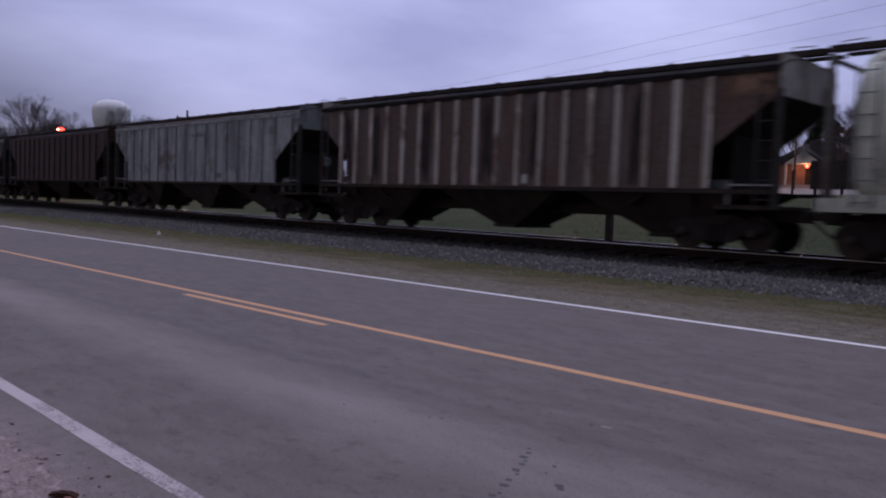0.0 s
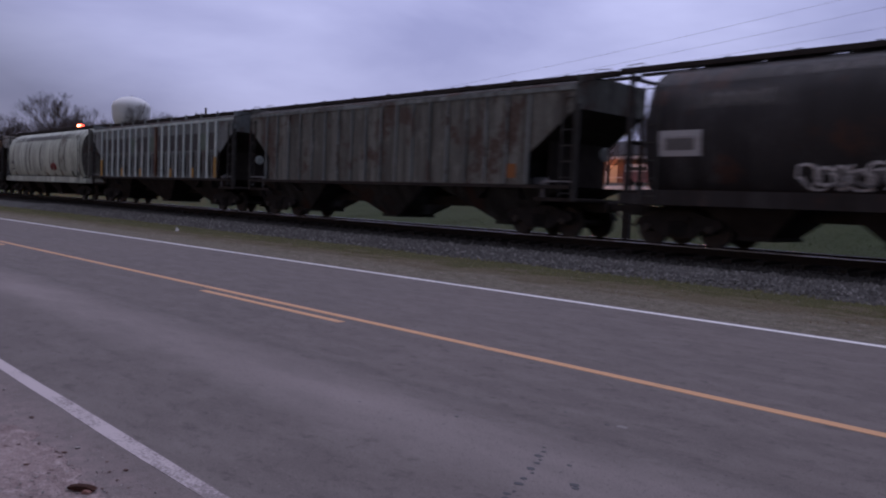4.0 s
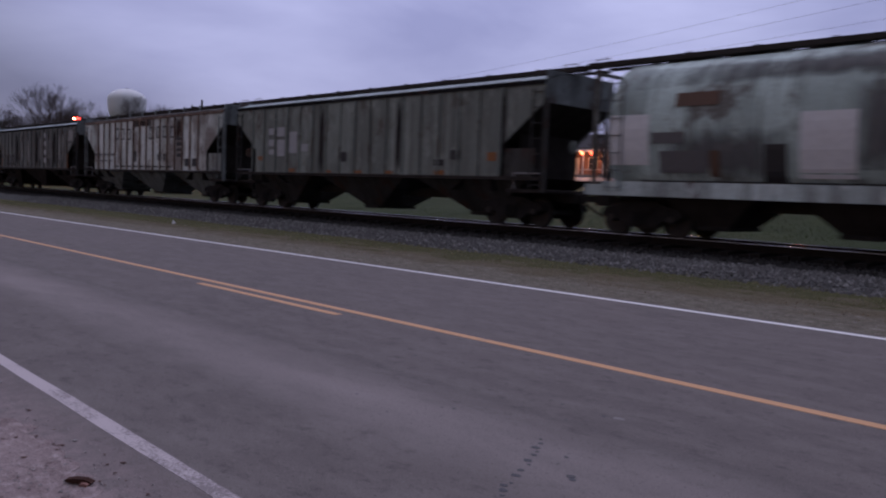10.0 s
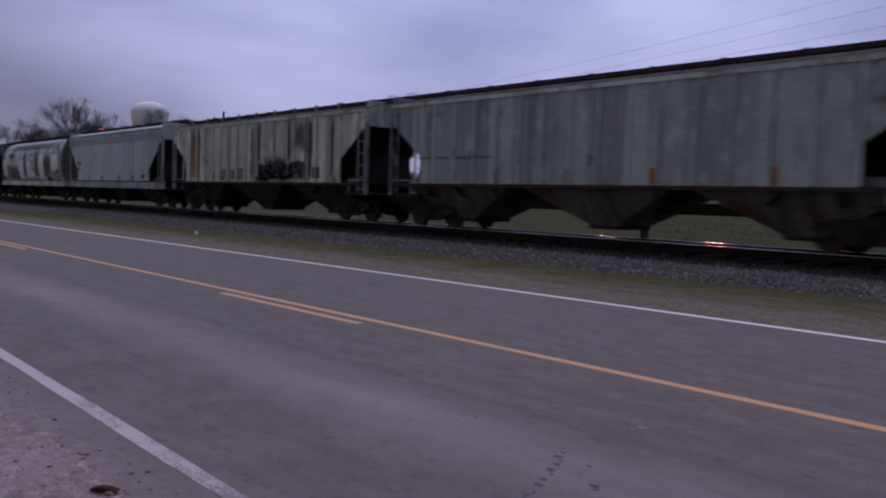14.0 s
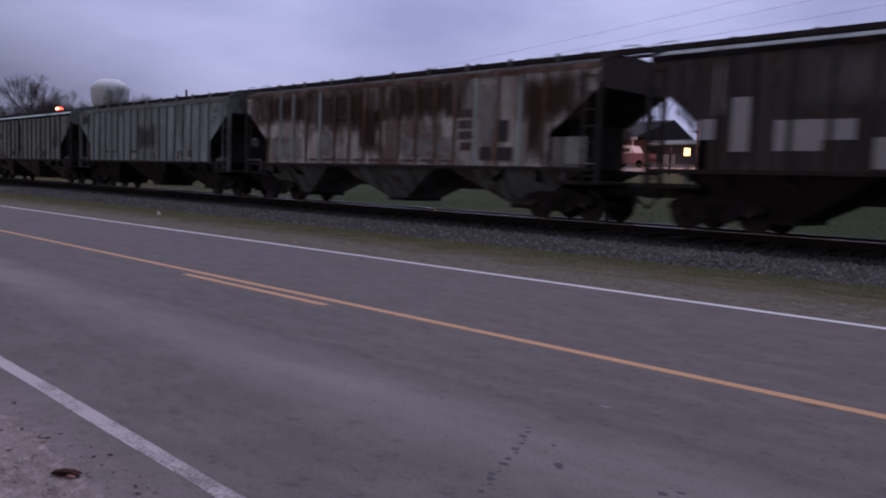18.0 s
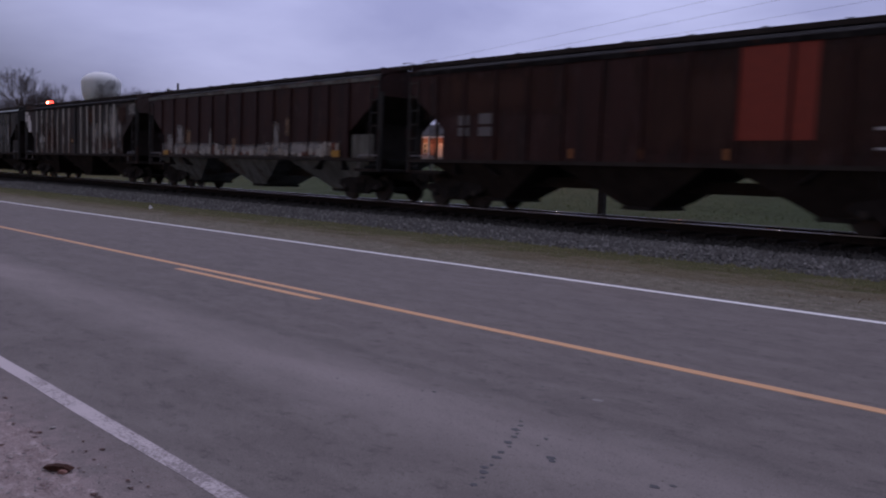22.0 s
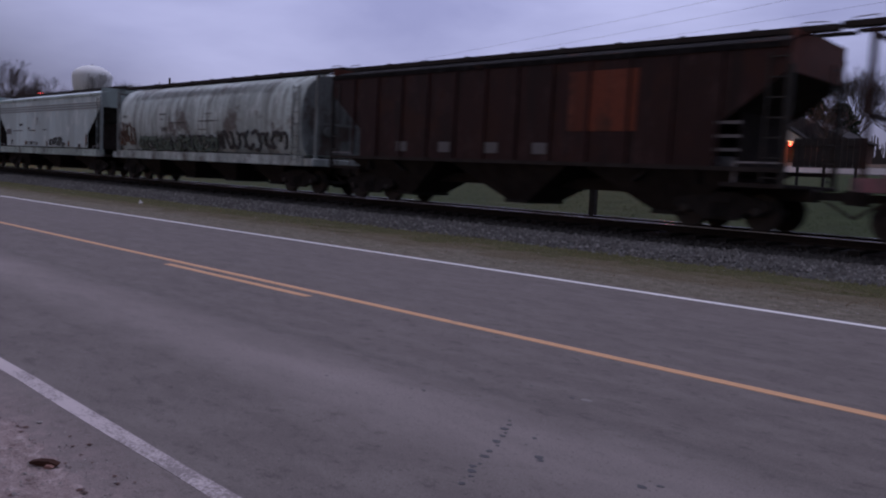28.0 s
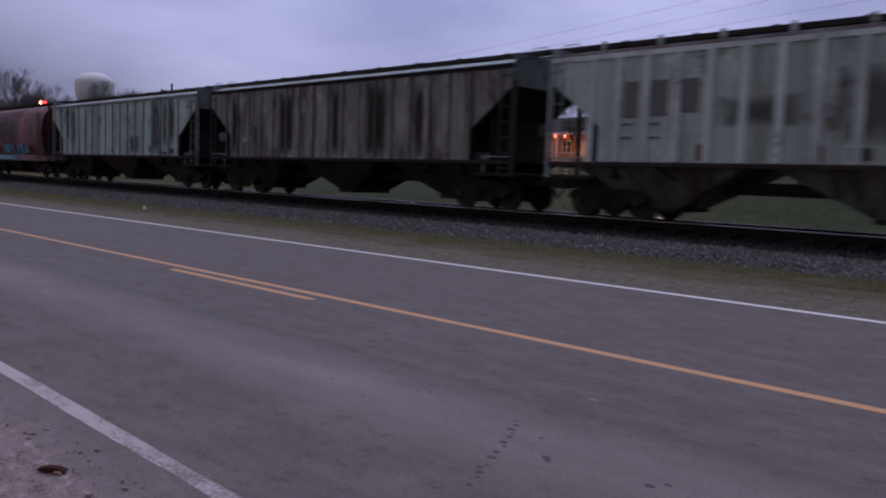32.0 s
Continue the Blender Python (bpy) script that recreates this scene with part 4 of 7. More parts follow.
P_WEATHER = paint("weathered_dark_paint", (0.038, 0.034, 0.034), (0.25, 0.24, 0.235), rusty=0.3, dirty=0.36)
P_CHALK = paint("chalky_white_paint", (0.77, 0.81, 0.80), (0.46, 0.45, 0.44), rust=(0.12, 0.06, 0.045), rusty=0.34, dirty=0.4, tall=0.4)
P_MOTTLE = paint("mottled_taupe_paint", (0.34, 0.34, 0.335), (0.12, 0.10, 0.095), rust=(0.075, 0.045, 0.036), rusty=0.2, dirty=0.55, tall=0.4)
P_RUSTPANEL = paint("dark_rust_panel_paint", (0.065, 0.03, 0.028), (0.16, 0.14, 0.135), rusty=0.4, dirty=0.2)
P_SLATE = paint("slate_weathered_paint", (0.10, 0.106, 0.116), (0.25, 0.26, 0.27), rusty=0.25, dirty=0.38)
P_RIBWHITE = paint("pale_rib_white_paint", (0.60, 0.66, 0.68), (0.38, 0.40, 0.41), rusty=0.12, dirty=0.2)
# Soot on dark roofs; as an eave colour, a painted shadow line.
P_SOOT_SHADE = paint("soot_and_eave_shade_paint", (0.022, 0.019, 0.02), (0.013, 0.011, 0.012), rusty=0.2, dirty=0.4, gloss=0.85)
P_RUSTDARK = paint("rusty_dark_paint", (0.032, 0.023, 0.021), (0.018, 0.015, 0.016), rust=(0.062, 0.028, 0.021), rusty=0.42, dirty=0.45, tall=0.3)
P_DRAB = paint("drab_grey_brown_paint", (0.235, 0.225, 0.215), (0.105, 0.096, 0.09), rust=(0.10, 0.06, 0.048), rusty=0.35, dirty=0.5)
P_MAROON = paint("maroon_brown_paint", (0.040, 0.013, 0.013), (0.018, 0.009, 0.010), rust=(0.045, 0.015, 0.010), rusty=0.3, dirty=0.4)
P_PALERIB = paint("pale_rib_paint", (0.50, 0.46, 0.44), (0.22, 0.17, 0.15), rusty=0.34, dirty=0.5)
P_SILVER = paint("silver_grey_paint", (0.33, 0.34, 0.375), (0.16, 0.16, 0.18), rusty=0.15, dirty=0.5)
P_CREAM = paint("cream_paint", (0.60, 0.61, 0.55), (0.34, 0.335, 0.30), rusty=0.12, dirty=0.38)
P_GREY = paint("weathered_grey_paint", (0.25, 0.265, 0.275), (0.12, 0.122, 0.125), rusty=0.3, dirty=0.5)
P_TAUPE = paint("taupe_grey_paint", (0.19, 0.185, 0.175), (0.085, 0.078, 0.074), rusty=0.4, dirty=0.55)
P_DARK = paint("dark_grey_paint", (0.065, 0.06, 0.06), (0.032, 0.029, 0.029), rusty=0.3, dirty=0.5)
P_BLACK = paint("black_paint", (0.034, 0.03, 0.034), (0.02, 0.017, 0.018), rusty=0.25, dirty=0.4)
P_PALE = paint("pale_grey_paint", (0.50, 0.57, 0.56), (0.26, 0.285, 0.275), rusty=0.25, dirty=0.36)
P_LIGHT = paint("light_grey_paint", (0.37, 0.41, 0.435), (0.195, 0.205, 0.215), rusty=0.15, dirty=0.45)
P_OLIVE = paint("olive_grey_paint", (0.27, 0.282, 0.265), (0.15, 0.15, 0.14), rusty=0.25, dirty=0.45)
P_WHITE = paint("dirty_white_paint", (0.60, 0.65, 0.66), (0.27, 0.28, 0.28), rusty=0.2, dirty=0.5)
P_SMOOTH = paint("smooth_grey_paint", (0.40, 0.47, 0.48), (0.31, 0.35, 0.36), rusty=0.04, dirty=0.2, gloss=0.45)
P_SMOOTH2 = paint("smooth_pale_grey_paint", (0.60, 0.68, 0.73), (0.46, 0.51, 0.54), rusty=0.04, dirty=0.2, gloss=0.45)
P_RUSTWHITE = paint("rusted_white_paint", (0.64, 0.62, 0.62), (0.36, 0.29, 0.265), rust=(0.085, 0.035, 0.027), rusty=0.6, dirty=0.6, tall=0.45)
P_BLOTCH = paint("blotched_grey_paint", (0.43, 0.47, 0.475), (0.23, 0.225, 0.22), rust=(0.065, 0.028, 0.028), rusty=0.5, dirty=0.4, tall=0.4)
P_BLUE = paint("faded_blue_paint", (0.225, 0.375, 0.565), (0.135, 0.215, 0.325), rusty=0.3, dirty=0.35)
P_PINK = paint("faded_red_paint", (0.35, 0.135, 0.165), (0.15, 0.105, 0.115), rusty=0.15, dirty=0.6)
P_ORANGE = plain("orange_panel_paint", (0.24, 0.026, 0.012), 0.6)
P_ORANGE2 = paint("rusty_orange_paint", (0.17, 0.040, 0.022), (0.08, 0.025, 0.018), rusty=0.3)
M_BRIGHT = plain("bright_white_patch_paint", (0.78, 0.77, 0.78), 0.6)
M_BANDGREY = plain("grey_band_paint", (0.27, 0.29, 0.30), 0.6)
M_WHITE = plain("white_stencil", (0.55, 0.54, 0.55), 0.6)
M_PALEBLOCK = plain("pale_grey_block", (0.42, 0.42, 0.44), 0.6)
M_DARK = plain("dark_patch_paint", (0.03, 0.028, 0.03), 0.6)
M_GREYMARK = plain("grey_stencil", (0.14, 0.135, 0.14), 0.6)
M_YELLOW = plain("yellow_reflector", (0.46, 0.24, 0.03), 0.5)
M_AMBER = plain("amber_reflector", (0.28, 0.10, 0.025), 0.5)
M_RUST = stain_mat("rust_band", (0.085, 0.036, 0.026), (0.17, 0.072, 0.045), 0.5, 0.92)
S_RUST = stain_mat("rust_stain", (0.052, 0.029, 0.026), (0.105, 0.056, 0.044), 1.0, 0.66)
S_SMEAR = stain_mat("thin_grey_smear", (0.075, 0.07, 0.07), (0.15, 0.145, 0.145), 1.2, 0.45)
S_DARK = stain_mat("dark_dirt_stain", (0.026, 0.022, 0.022), (0.07, 0.06, 0.058))
S_GREY = stain_mat("grey_dirt_and_shading", (0.10, 0.098, 0.10), (0.19, 0.185, 0.185))
S_PALE = stain_mat("bare_pale_patch", (0.24, 0.225, 0.215), (0.44, 0.43, 0.425), 1.2)
S_TAN = stain_mat("tan_stain", (0.20, 0.13, 0.09), (0.34, 0.24, 0.17))
S_ORANGE = stain_mat("orange_rust_run", (0.18, 0.075, 0.035), (0.30, 0.13, 0.055), 0.7)
P_RIBRUST = paint("rust_streaked_rib_paint", (0.27, 0.185, 0.155), (0.11, 0.06, 0.045), rust=(0.10, 0.048, 0.032), rusty=0.55, dirty=0.55)
M_TAN = plain("faded_tan_lettering", (0.27, 0.235, 0.17), 0.6)
M_CYAN = plain("cyan_spray_paint", (0.12, 0.40, 0.56), 0.6)
M_RED = plain("red_spray_paint", (0.24, 0.035, 0.035), 0.6)
S_REDSPRAY = stain_mat("red_spray_patch", (0.13, 0.022, 0.024), (0.25, 0.045, 0.04), 0.6)
S_CYAN = stain_mat("cyan_spray_patch", (0.15, 0.38, 0.52), (0.24, 0.55, 0.70), 0.3, 0.95)
M_GREENSPRAY = plain("dull_green_spray_paint", (0.10, 0.14, 0.11), 0.6)
M_BROWNSPRAY = plain("brown_spray_paint", (0.12, 0.06, 0.035), 0.6)


M_CHEVRON = paint("faded_cream_chevron", (0.26, 0.225, 0.2), (0.12, 0.095, 0.085), rusty=0.3, dirty=0.4)
M_BROWNFIELD = paint("brown_field_paint", (0.055, 0.033, 0.03), (0.03, 0.02, 0.019), rusty=0.3)


def marked(rows, mat, name="stencil_block", label=""):
    """Rows of (start, end, low, high), all of one paint."""
    return [(*row, mat, name, label) for row in rows]


def hollow(rows, mat, t=0.0045):
    """Plain open frames in place of large faded lettering."""
    out = []
    for a, b, lo, hi in rows:
        h = t * 17
        out += marked(((a, a + t, lo, hi), (b - t, b, lo, hi), (a + t, b - t, lo, lo + h), (a + t, b - t, hi - h, hi)), mat, "lettering_bar")
    return out


def block(x0, x1, z0, z1, mat=None, name="stencil_block", label=""):
    return (x0, x1, z0, z1, mat or M_WHITE, name, label)


def bars(x0, x1, z0, z1, n, mat=None, name="stencil_bar"):
    """A row of plain bars in place of small lettering."""
    w = (x1 - x0) / n
    return [(x0 + i * w, x0 + (i + 0.72) * w, z0, z1, mat or M_WHITE, name, "") for i in range(n)]


def ragged(x0, x1, n, z0, tall, seed):
    """A torn strip of pale and rusty paint slivers along the foot of a side."""
    rng, out = random.Random(seed), []
    w = (x1 - x0) / n
    for i in range(n):
        if rng.random() < 0.12:
            continue
        mat = P_ORANGE2 if rng.random() < 0.18 else P_PALERIB
        swell = 0.55 + 0.45 * math.sin(i * 0.37 + seed)
        out.append((x0 + w * i, x0 + w * (i + rng.uniform(0.55, 0.98)), z0 + rng.uniform(0, 0.08), z0 + 0.12 + tall * swell * rng.uniform(0.1, 1.5), mat, "paint_sliver", ""))
    return out


def reflectors(xs, mat=None, z0=1.46, z1=1.75, w=0.011):
    return [(x - w / 2, x + w / 2, z0, z1, mat or M_YELLOW, "reflector", "") for x in xs]


def specs():
    S = {}
    S[-1] = dict(style="rib", paint=P_DARK, rib=P_TAUPE, label="dark grey-brown ribbed covered hopper car")
    S[0] = dict(roof=P_SOOT_SHADE, style="rib", paint=P_BROWN, label="weathered brown ribbed covered hopper car")
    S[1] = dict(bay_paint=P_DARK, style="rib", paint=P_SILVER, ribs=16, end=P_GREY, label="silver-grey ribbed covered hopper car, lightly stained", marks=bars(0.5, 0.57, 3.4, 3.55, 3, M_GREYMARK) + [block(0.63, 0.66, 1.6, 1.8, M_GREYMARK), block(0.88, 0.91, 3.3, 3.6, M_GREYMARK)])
    S[2] = dict(roof=P_SOOT_SHADE, style="rib", paint=P_RUSTPANEL, rib=P_PALERIB, ribs=18, rib_w=0.17, span=(0.075, 0.905), end=P_PALERIB, eave=P_SOOT_SHADE, label="rusty brown covered hopper car with pale vertical ribs", marks=marked(((0.085, 0.11, 1.5, 3.9), (0.175, 0.2, 1.5, 3.9), (0.32, 0.348, 1.5, 3.9), (0.475, 0.51, 1.5, 3.9), (0.585, 0.62, 1.5, 3.9), (0.78, 0.815, 1.5, 3.9)), S_DARK, "dirty_panel") + marked(((0.575, 0.585, 1.5, 1.75),), M_WHITE) + marked(((0.93, 0.995, 3.45, 3.98),), S_TAN, "worn_corner"))
    # The grey strip along this car's top is shading put into paint.
    S[3] = dict(post=P_GREY, style="curve", paint=P_CREAM, end=P_TAUPE, sill=P_CREAM, rib=P_TAUPE, top=4.55, bays=4, label="cream round-sided covered hopper car with grey dirt runs",
                marks=marked(((0.279, 0.294, 1.36, 3.82), (0.332, 0.352, 1.36, 3.89), (0.484, 0.502, 1.36, 3.88), (0.738, 0.752, 1.36, 3.94), (0.806, 0.822, 1.36, 3.96), (0.09, 0.1, 1.36, 3.6), (0.62, 0.628, 1.36, 3.8)), S_GREY, "dirt_run")
                + marked(((0.02, 0.98, 3.7, 4.1),), S_GREY, "roof_grime") + marked(((0.283, 0.301, 1.36, 1.67), (0.426, 0.448, 1.36, 1.59), (0.558, 0.577, 1.36, 1.66), (0.753, 0.771, 1.36, 1.75), (0.1, 0.12, 1.36, 1.7)), S_ORANGE, "rust_drip")
                + marked(((0.88, 0.911, 1.38, 1.76), (0.933, 0.96, 1.42, 1.7)), S_DARK, "grime_patch") + marked(((0.06, 0.107, 2.23, 2.41),), M_GREYMARK) + bars(0.062, 0.113, 1.81, 1.9, 2, M_GREYMARK) + marked(((0.969, 0.989, 1.41, 2.2),), S_ORANGE, "reflector"), tags=[(0.64, 0.70, 1.75, 2.25, M_RED, 5, 3, 0.04)])
    S[4] = dict(brackets=P_GREY, style="rib", paint=P_SLATE, rib=P_RIBWHITE, ribs=18, rib_w=0.17, span=(0.091, 0.908), rib_paints={9: P_RIBRUST}, label="slate-grey ribbed covered hopper car with dark square panels",
                marks=marked([(0.02 + 0.0481 * i, 0.064 + 0.0481 * i, 1.46, 2.66) for i in range(1, 19)], S_DARK, "dirty_panel") + [block(0.05 + i * 0.0481, 0.087 + i * 0.0481, 2.70, 3.46, M_GREENSPRAY if i in (6, 9, 16) else M_DARK, "dark_panel", "dark painted panel") for i in range(1, 18)] + marked(((0.517, 0.541, 1.42, 3.98),), M_RUST, "rust_band", "vertical rust band")
                + marked(((0.085, 0.102, 1.45, 2.34), (0.265, 0.278, 1.45, 1.88), (0.414, 0.426, 1.45, 1.87), (0.63, 0.642, 1.45, 1.86), (0.772, 0.784, 1.45, 1.89), (0.902, 0.915, 1.45, 2.38)), M_YELLOW, "rib_reflector", "yellow reflector strip on a rib"))
    S[5] = dict(bay_paint=P_DARK, style="rib", paint=P_TAUPE, rib=P_GREY, ribs=18, label="dull grey-brown ribbed covered hopper car", marks=[block(0.86, 0.88, 1.6, 2.0, M_AMBER)])
    S[6] = dict(style="curve", paint=P_BLACK, end=P_BLACK, sill=P_BLACK, rib=P_BLACK, top=4.55, bays=4, label="black round-sided covered hopper car with white graffiti",
                marks=marked(((0.03, 0.105, 2.16, 2.77),), M_PALEBLOCK, "stencil_panel") + marked(((0.042, 0.093, 2.3, 2.62),), M_GREYMARK) + marked(((0.05, 0.26, 3.2, 3.75), (0.02, 0.9, 3.85, 4.2)), S_GREY, "dust_patch"),
                figures=[(M_CHEVRON, "chevron_crescent", lambda z: 0.782 + 0.105 * ((z - 2.65) / 1.15) ** 2, lambda z: max(0.783 + 0.105 * ((z - 2.65) / 1.15) ** 2, 0.845 + 0.075 * abs(z - 2.65)), 1.5, 3.75), (M_BROWNFIELD, "brown_field", lambda z: 0.85 + 0.075 * abs(z - 2.65), lambda z: 0.985, 1.5, 3.75)],
                tags=[(0.26, 0.655, 1.40, 2.0, M_WHITE, 17, 5, 0.03), (0.27, 0.64, 1.40, 1.95, M_WHITE, 13, 6, 0.022), (0.3, 0.6, 1.45, 1.9, M_GREYMARK, 9, 7, 0.05)])
    # Ribs darker than the sides: the shadow lines beside them, put in paint.
    S[7] = dict(roof=P_GREY, eave=P_DARK, style="rib", paint=P_DRAB, rib=P_TAUPE, ribs=16, rib_w=0.06, span=(0.105, 0.907), label="taupe ribbed covered hopper car with yellow reflectors",
                marks=marked(((0.2, 0.62, 2.2, 3.0), (0.3, 0.9, 1.9, 3.2)), S_SMEAR, "dirt_smear") + marked(((0.707, 0.73, 3.55, 3.83), (0.709, 0.732, 3.03, 3.29), (0.711, 0.734, 2.48, 2.79), (0.713, 0.736, 1.97, 2.26), (0.606, 0.63, 1.46, 1.78), (0.658, 0.681, 1.46, 1.78)), M_WHITE) + marked(((0.611, 0.625, 1.5, 1.73), (0.663, 0.676, 1.5, 1.73)), M_DARK) + marked(((0.114, 0.158, 2.07, 2.55), (0.165, 0.207, 2.06, 2.55)), M_PALEBLOCK) + marked(((0.122, 0.15, 2.2, 2.42), (0.172, 0.198, 2.2, 2.42)), M_GREYMARK)
                + marked(((0.093, 0.11, 1.44, 2.21), (0.312, 0.327, 1.44, 1.75), (0.474, 0.487, 1.44, 1.75), (0.638, 0.648, 1.44, 1.75), (0.796, 0.812, 1.44, 1.82), (0.898, 0.912, 1.44, 2.14)), M_YELLOW, "reflector"))
    S[8] = dict(roof=P_LIGHT, eave=P_SOOT_SHADE, style="rib", paint=P_WEATHER, rib=P_TAUPE, ribs=17, rib_w=0.07, end=P_GREY, label="dark brown-grey ribbed covered hopper car",
                marks=marked(((0.671, 0.721, 1.48, 3.83), (0.81, 0.832, 1.46, 3.89), (0.85, 0.871, 1.46, 3.89), (0.595, 0.618, 1.46, 3.82), (0.439, 0.466, 1.46, 3.79), (0.36, 0.38, 1.46, 3.8), (0.9, 0.99, 2.9, 3.95), (0.02, 0.08, 2.9, 3.9)), S_PALE, "worn_panel") + marked(((0.744, 0.788, 1.46, 3.91), (0.288, 0.325, 1.53, 3.8), (0.54, 0.58, 1.5, 3.8)), S_DARK, "dirty_panel")
                + marked(((0.645, 0.665, 3.39, 3.71), (0.646, 0.667, 2.88, 3.15), (0.648, 0.669, 2.3, 2.59), (0.65, 0.671, 1.77, 2.06)), M_WHITE) + marked(((0.155, 0.192, 1.55, 2.38), (0.199, 0.232, 1.55, 2.37), (0.241, 0.272, 1.55, 2.36)), S_GREY, "faded_stencil") + marked(((0.692, 0.722, 1.58, 1.9),), M_DARK) + marked(((0.905, 0.915, 1.46, 2.3), (0.088, 0.098, 1.46, 2.1)), M_AMBER, "reflector"))
    S[9] = dict(brackets=P_GREY, post=P_GREY, bay_paint=P_GREY, style="rib", paint=P_CHALK, rib=P_RIBRUST, ribs=16, rib_w=0.10, span=(0.129, 0.86), end=P_GREY, skirt=P_MOTTLE, label="pale grey ribbed covered hopper car with faded dark lettering bars",
                marks=hollow(((0.277, 0.302, 3.02, 3.64), (0.317, 0.347, 2.99, 3.6), (0.369, 0.398, 2.97, 3.56), (0.538, 0.561, 2.95, 3.57), (0.592, 0.611, 2.98, 3.58), (0.634, 0.661, 3.0, 3.57), (0.687, 0.713, 2.97, 3.54)), M_DARK) + marked(((0.715, 0.772, 2.9, 3.95), (0.42, 0.56, 3.6, 3.98)), S_RUST, "rust_stain") + marked(((0.726, 0.759, 2.84, 2.99), (0.727, 0.76, 2.58, 2.77), (0.728, 0.761, 2.33, 2.48), (0.731, 0.758, 2.05, 2.23), (0.782, 0.808, 1.62, 1.98), (0.827, 0.854, 1.62, 1.98)), M_DARK)
                + [block(0.273 + 0.0487 * i, 0.309 + 0.0487 * i, 1.55, 1.63, M_DARK, "stripe_dash") for i in range(9)] + bars(0.1, 0.28, 2.16, 2.29, 5, M_GREYMARK) + bars(0.11, 0.26, 1.85, 1.92, 4, M_GREYMARK) + bars(0.43, 0.46, 1.8, 2.4, 1, S_GREY) + bars(0.6, 0.68, 1.85, 2.25, 2, S_GREY))
    S[10] = dict(bay_paint=P_DARK, style="rib", paint=P_OLIVE, rib=P_OLIVE, ribs=17, rib_w=0.05, eave=P_SOOT_SHADE, roof=P_LIGHT, end=P_GREY, skirt=P_DARK, label="olive-grey covered hopper car with pale stencil blocks",
                 marks=marked(((0.152, 0.175, 2.9, 3.16), (0.153, 0.176, 2.45, 2.71), (0.154, 0.177, 2.12, 2.32), (0.189, 0.221, 2.82, 3.18), (0.191, 0.223, 2.05, 2.69), (0.243, 0.274, 2.17, 2.99), (0.292, 0.319, 2.23, 2.5)), M_PALEBLOCK, "pale_block") + marked(((0.36, 0.382, 1.44, 3.88), (0.624, 0.643, 1.44, 3.89), (0.905, 0.918, 2.0, 3.9)), S_DARK, "dirt_band")
                 + marked(((0.105, 0.128, 1.89, 2.06), (0.244, 0.268, 1.44, 1.58), (0.394, 0.411, 1.44, 1.53), (0.495, 0.519, 1.44, 1.53), (0.593, 0.619, 1.44, 1.54), (0.741, 0.767, 1.44, 1.57), (0.876, 0.898, 1.86, 2.11)), M_AMBER, "reflector") + marked(((0.446, 0.466, 1.84, 2.18), (0.74, 0.767, 1.71, 1.91), (0.783, 0.808, 1.91, 2.19)), M_DARK))
    S[11] = dict(post=P_GREY, style="curve", paint=P_PALE, end=P_TAUPE, sill=P_WHITE, rib=P_GREY, top=4.55, bays=4, label="whitish round-sided covered hopper car with pale patches",
                 marks=marked(((0.08, 0.32, 1.4, 2.6), (0.39, 0.46, 1.4, 3.7), (0.58, 0.67, 1.4, 3.8), (0.73, 0.87, 1.4, 3.4), (0.02, 0.98, 3.6, 4.15)), S_GREY, "dirty_panel") + marked(((0.005, 0.078, 1.77, 2.99), (0.32, 0.395, 1.49, 2.89), (0.459, 0.52, 1.62, 2.79), (0.521, 0.589, 1.63, 2.02), (0.666, 0.739, 1.38, 3.21), (0.869, 0.978, 2.04, 3.19)), M_BRIGHT, "pale_patch")
                 + marked(((0.269, 0.302, 1.4, 2.22), (0.785, 0.843, 1.38, 1.66)), M_DARK, "dark_patch") + marked(((0.098, 0.179, 1.58, 2.1), (0.084, 0.141, 2.28, 2.54)), M_GREYMARK, "grey_patch") + marked(((0.945, 0.973, 1.36, 1.47), (0.516, 0.553, 3.18, 3.35), (0.123, 0.195, 3.14, 3.46), (0.52, 0.545, 2.75, 2.83), (0.185, 0.2, 1.5, 2.1)), M_BROWNSPRAY, "scrape"), tags=[(0.765, 0.845, 2.25, 2.98, M_GREENSPRAY, 4, 9, 0.03), (0.9, 0.97, 1.9, 2.2, M_GREYMARK, 3, 10, 0.03)])
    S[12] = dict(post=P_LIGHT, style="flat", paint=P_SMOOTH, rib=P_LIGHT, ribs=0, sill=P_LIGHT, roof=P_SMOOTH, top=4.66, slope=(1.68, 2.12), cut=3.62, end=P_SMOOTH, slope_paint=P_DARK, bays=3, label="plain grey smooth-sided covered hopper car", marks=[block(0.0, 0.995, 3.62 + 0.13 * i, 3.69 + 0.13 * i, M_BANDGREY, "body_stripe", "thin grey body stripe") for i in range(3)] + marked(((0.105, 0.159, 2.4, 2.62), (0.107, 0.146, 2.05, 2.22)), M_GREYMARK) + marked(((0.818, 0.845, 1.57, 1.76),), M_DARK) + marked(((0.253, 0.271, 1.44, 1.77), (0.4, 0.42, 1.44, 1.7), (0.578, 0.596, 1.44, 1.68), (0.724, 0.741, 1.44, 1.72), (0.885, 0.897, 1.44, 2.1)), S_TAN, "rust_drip"))
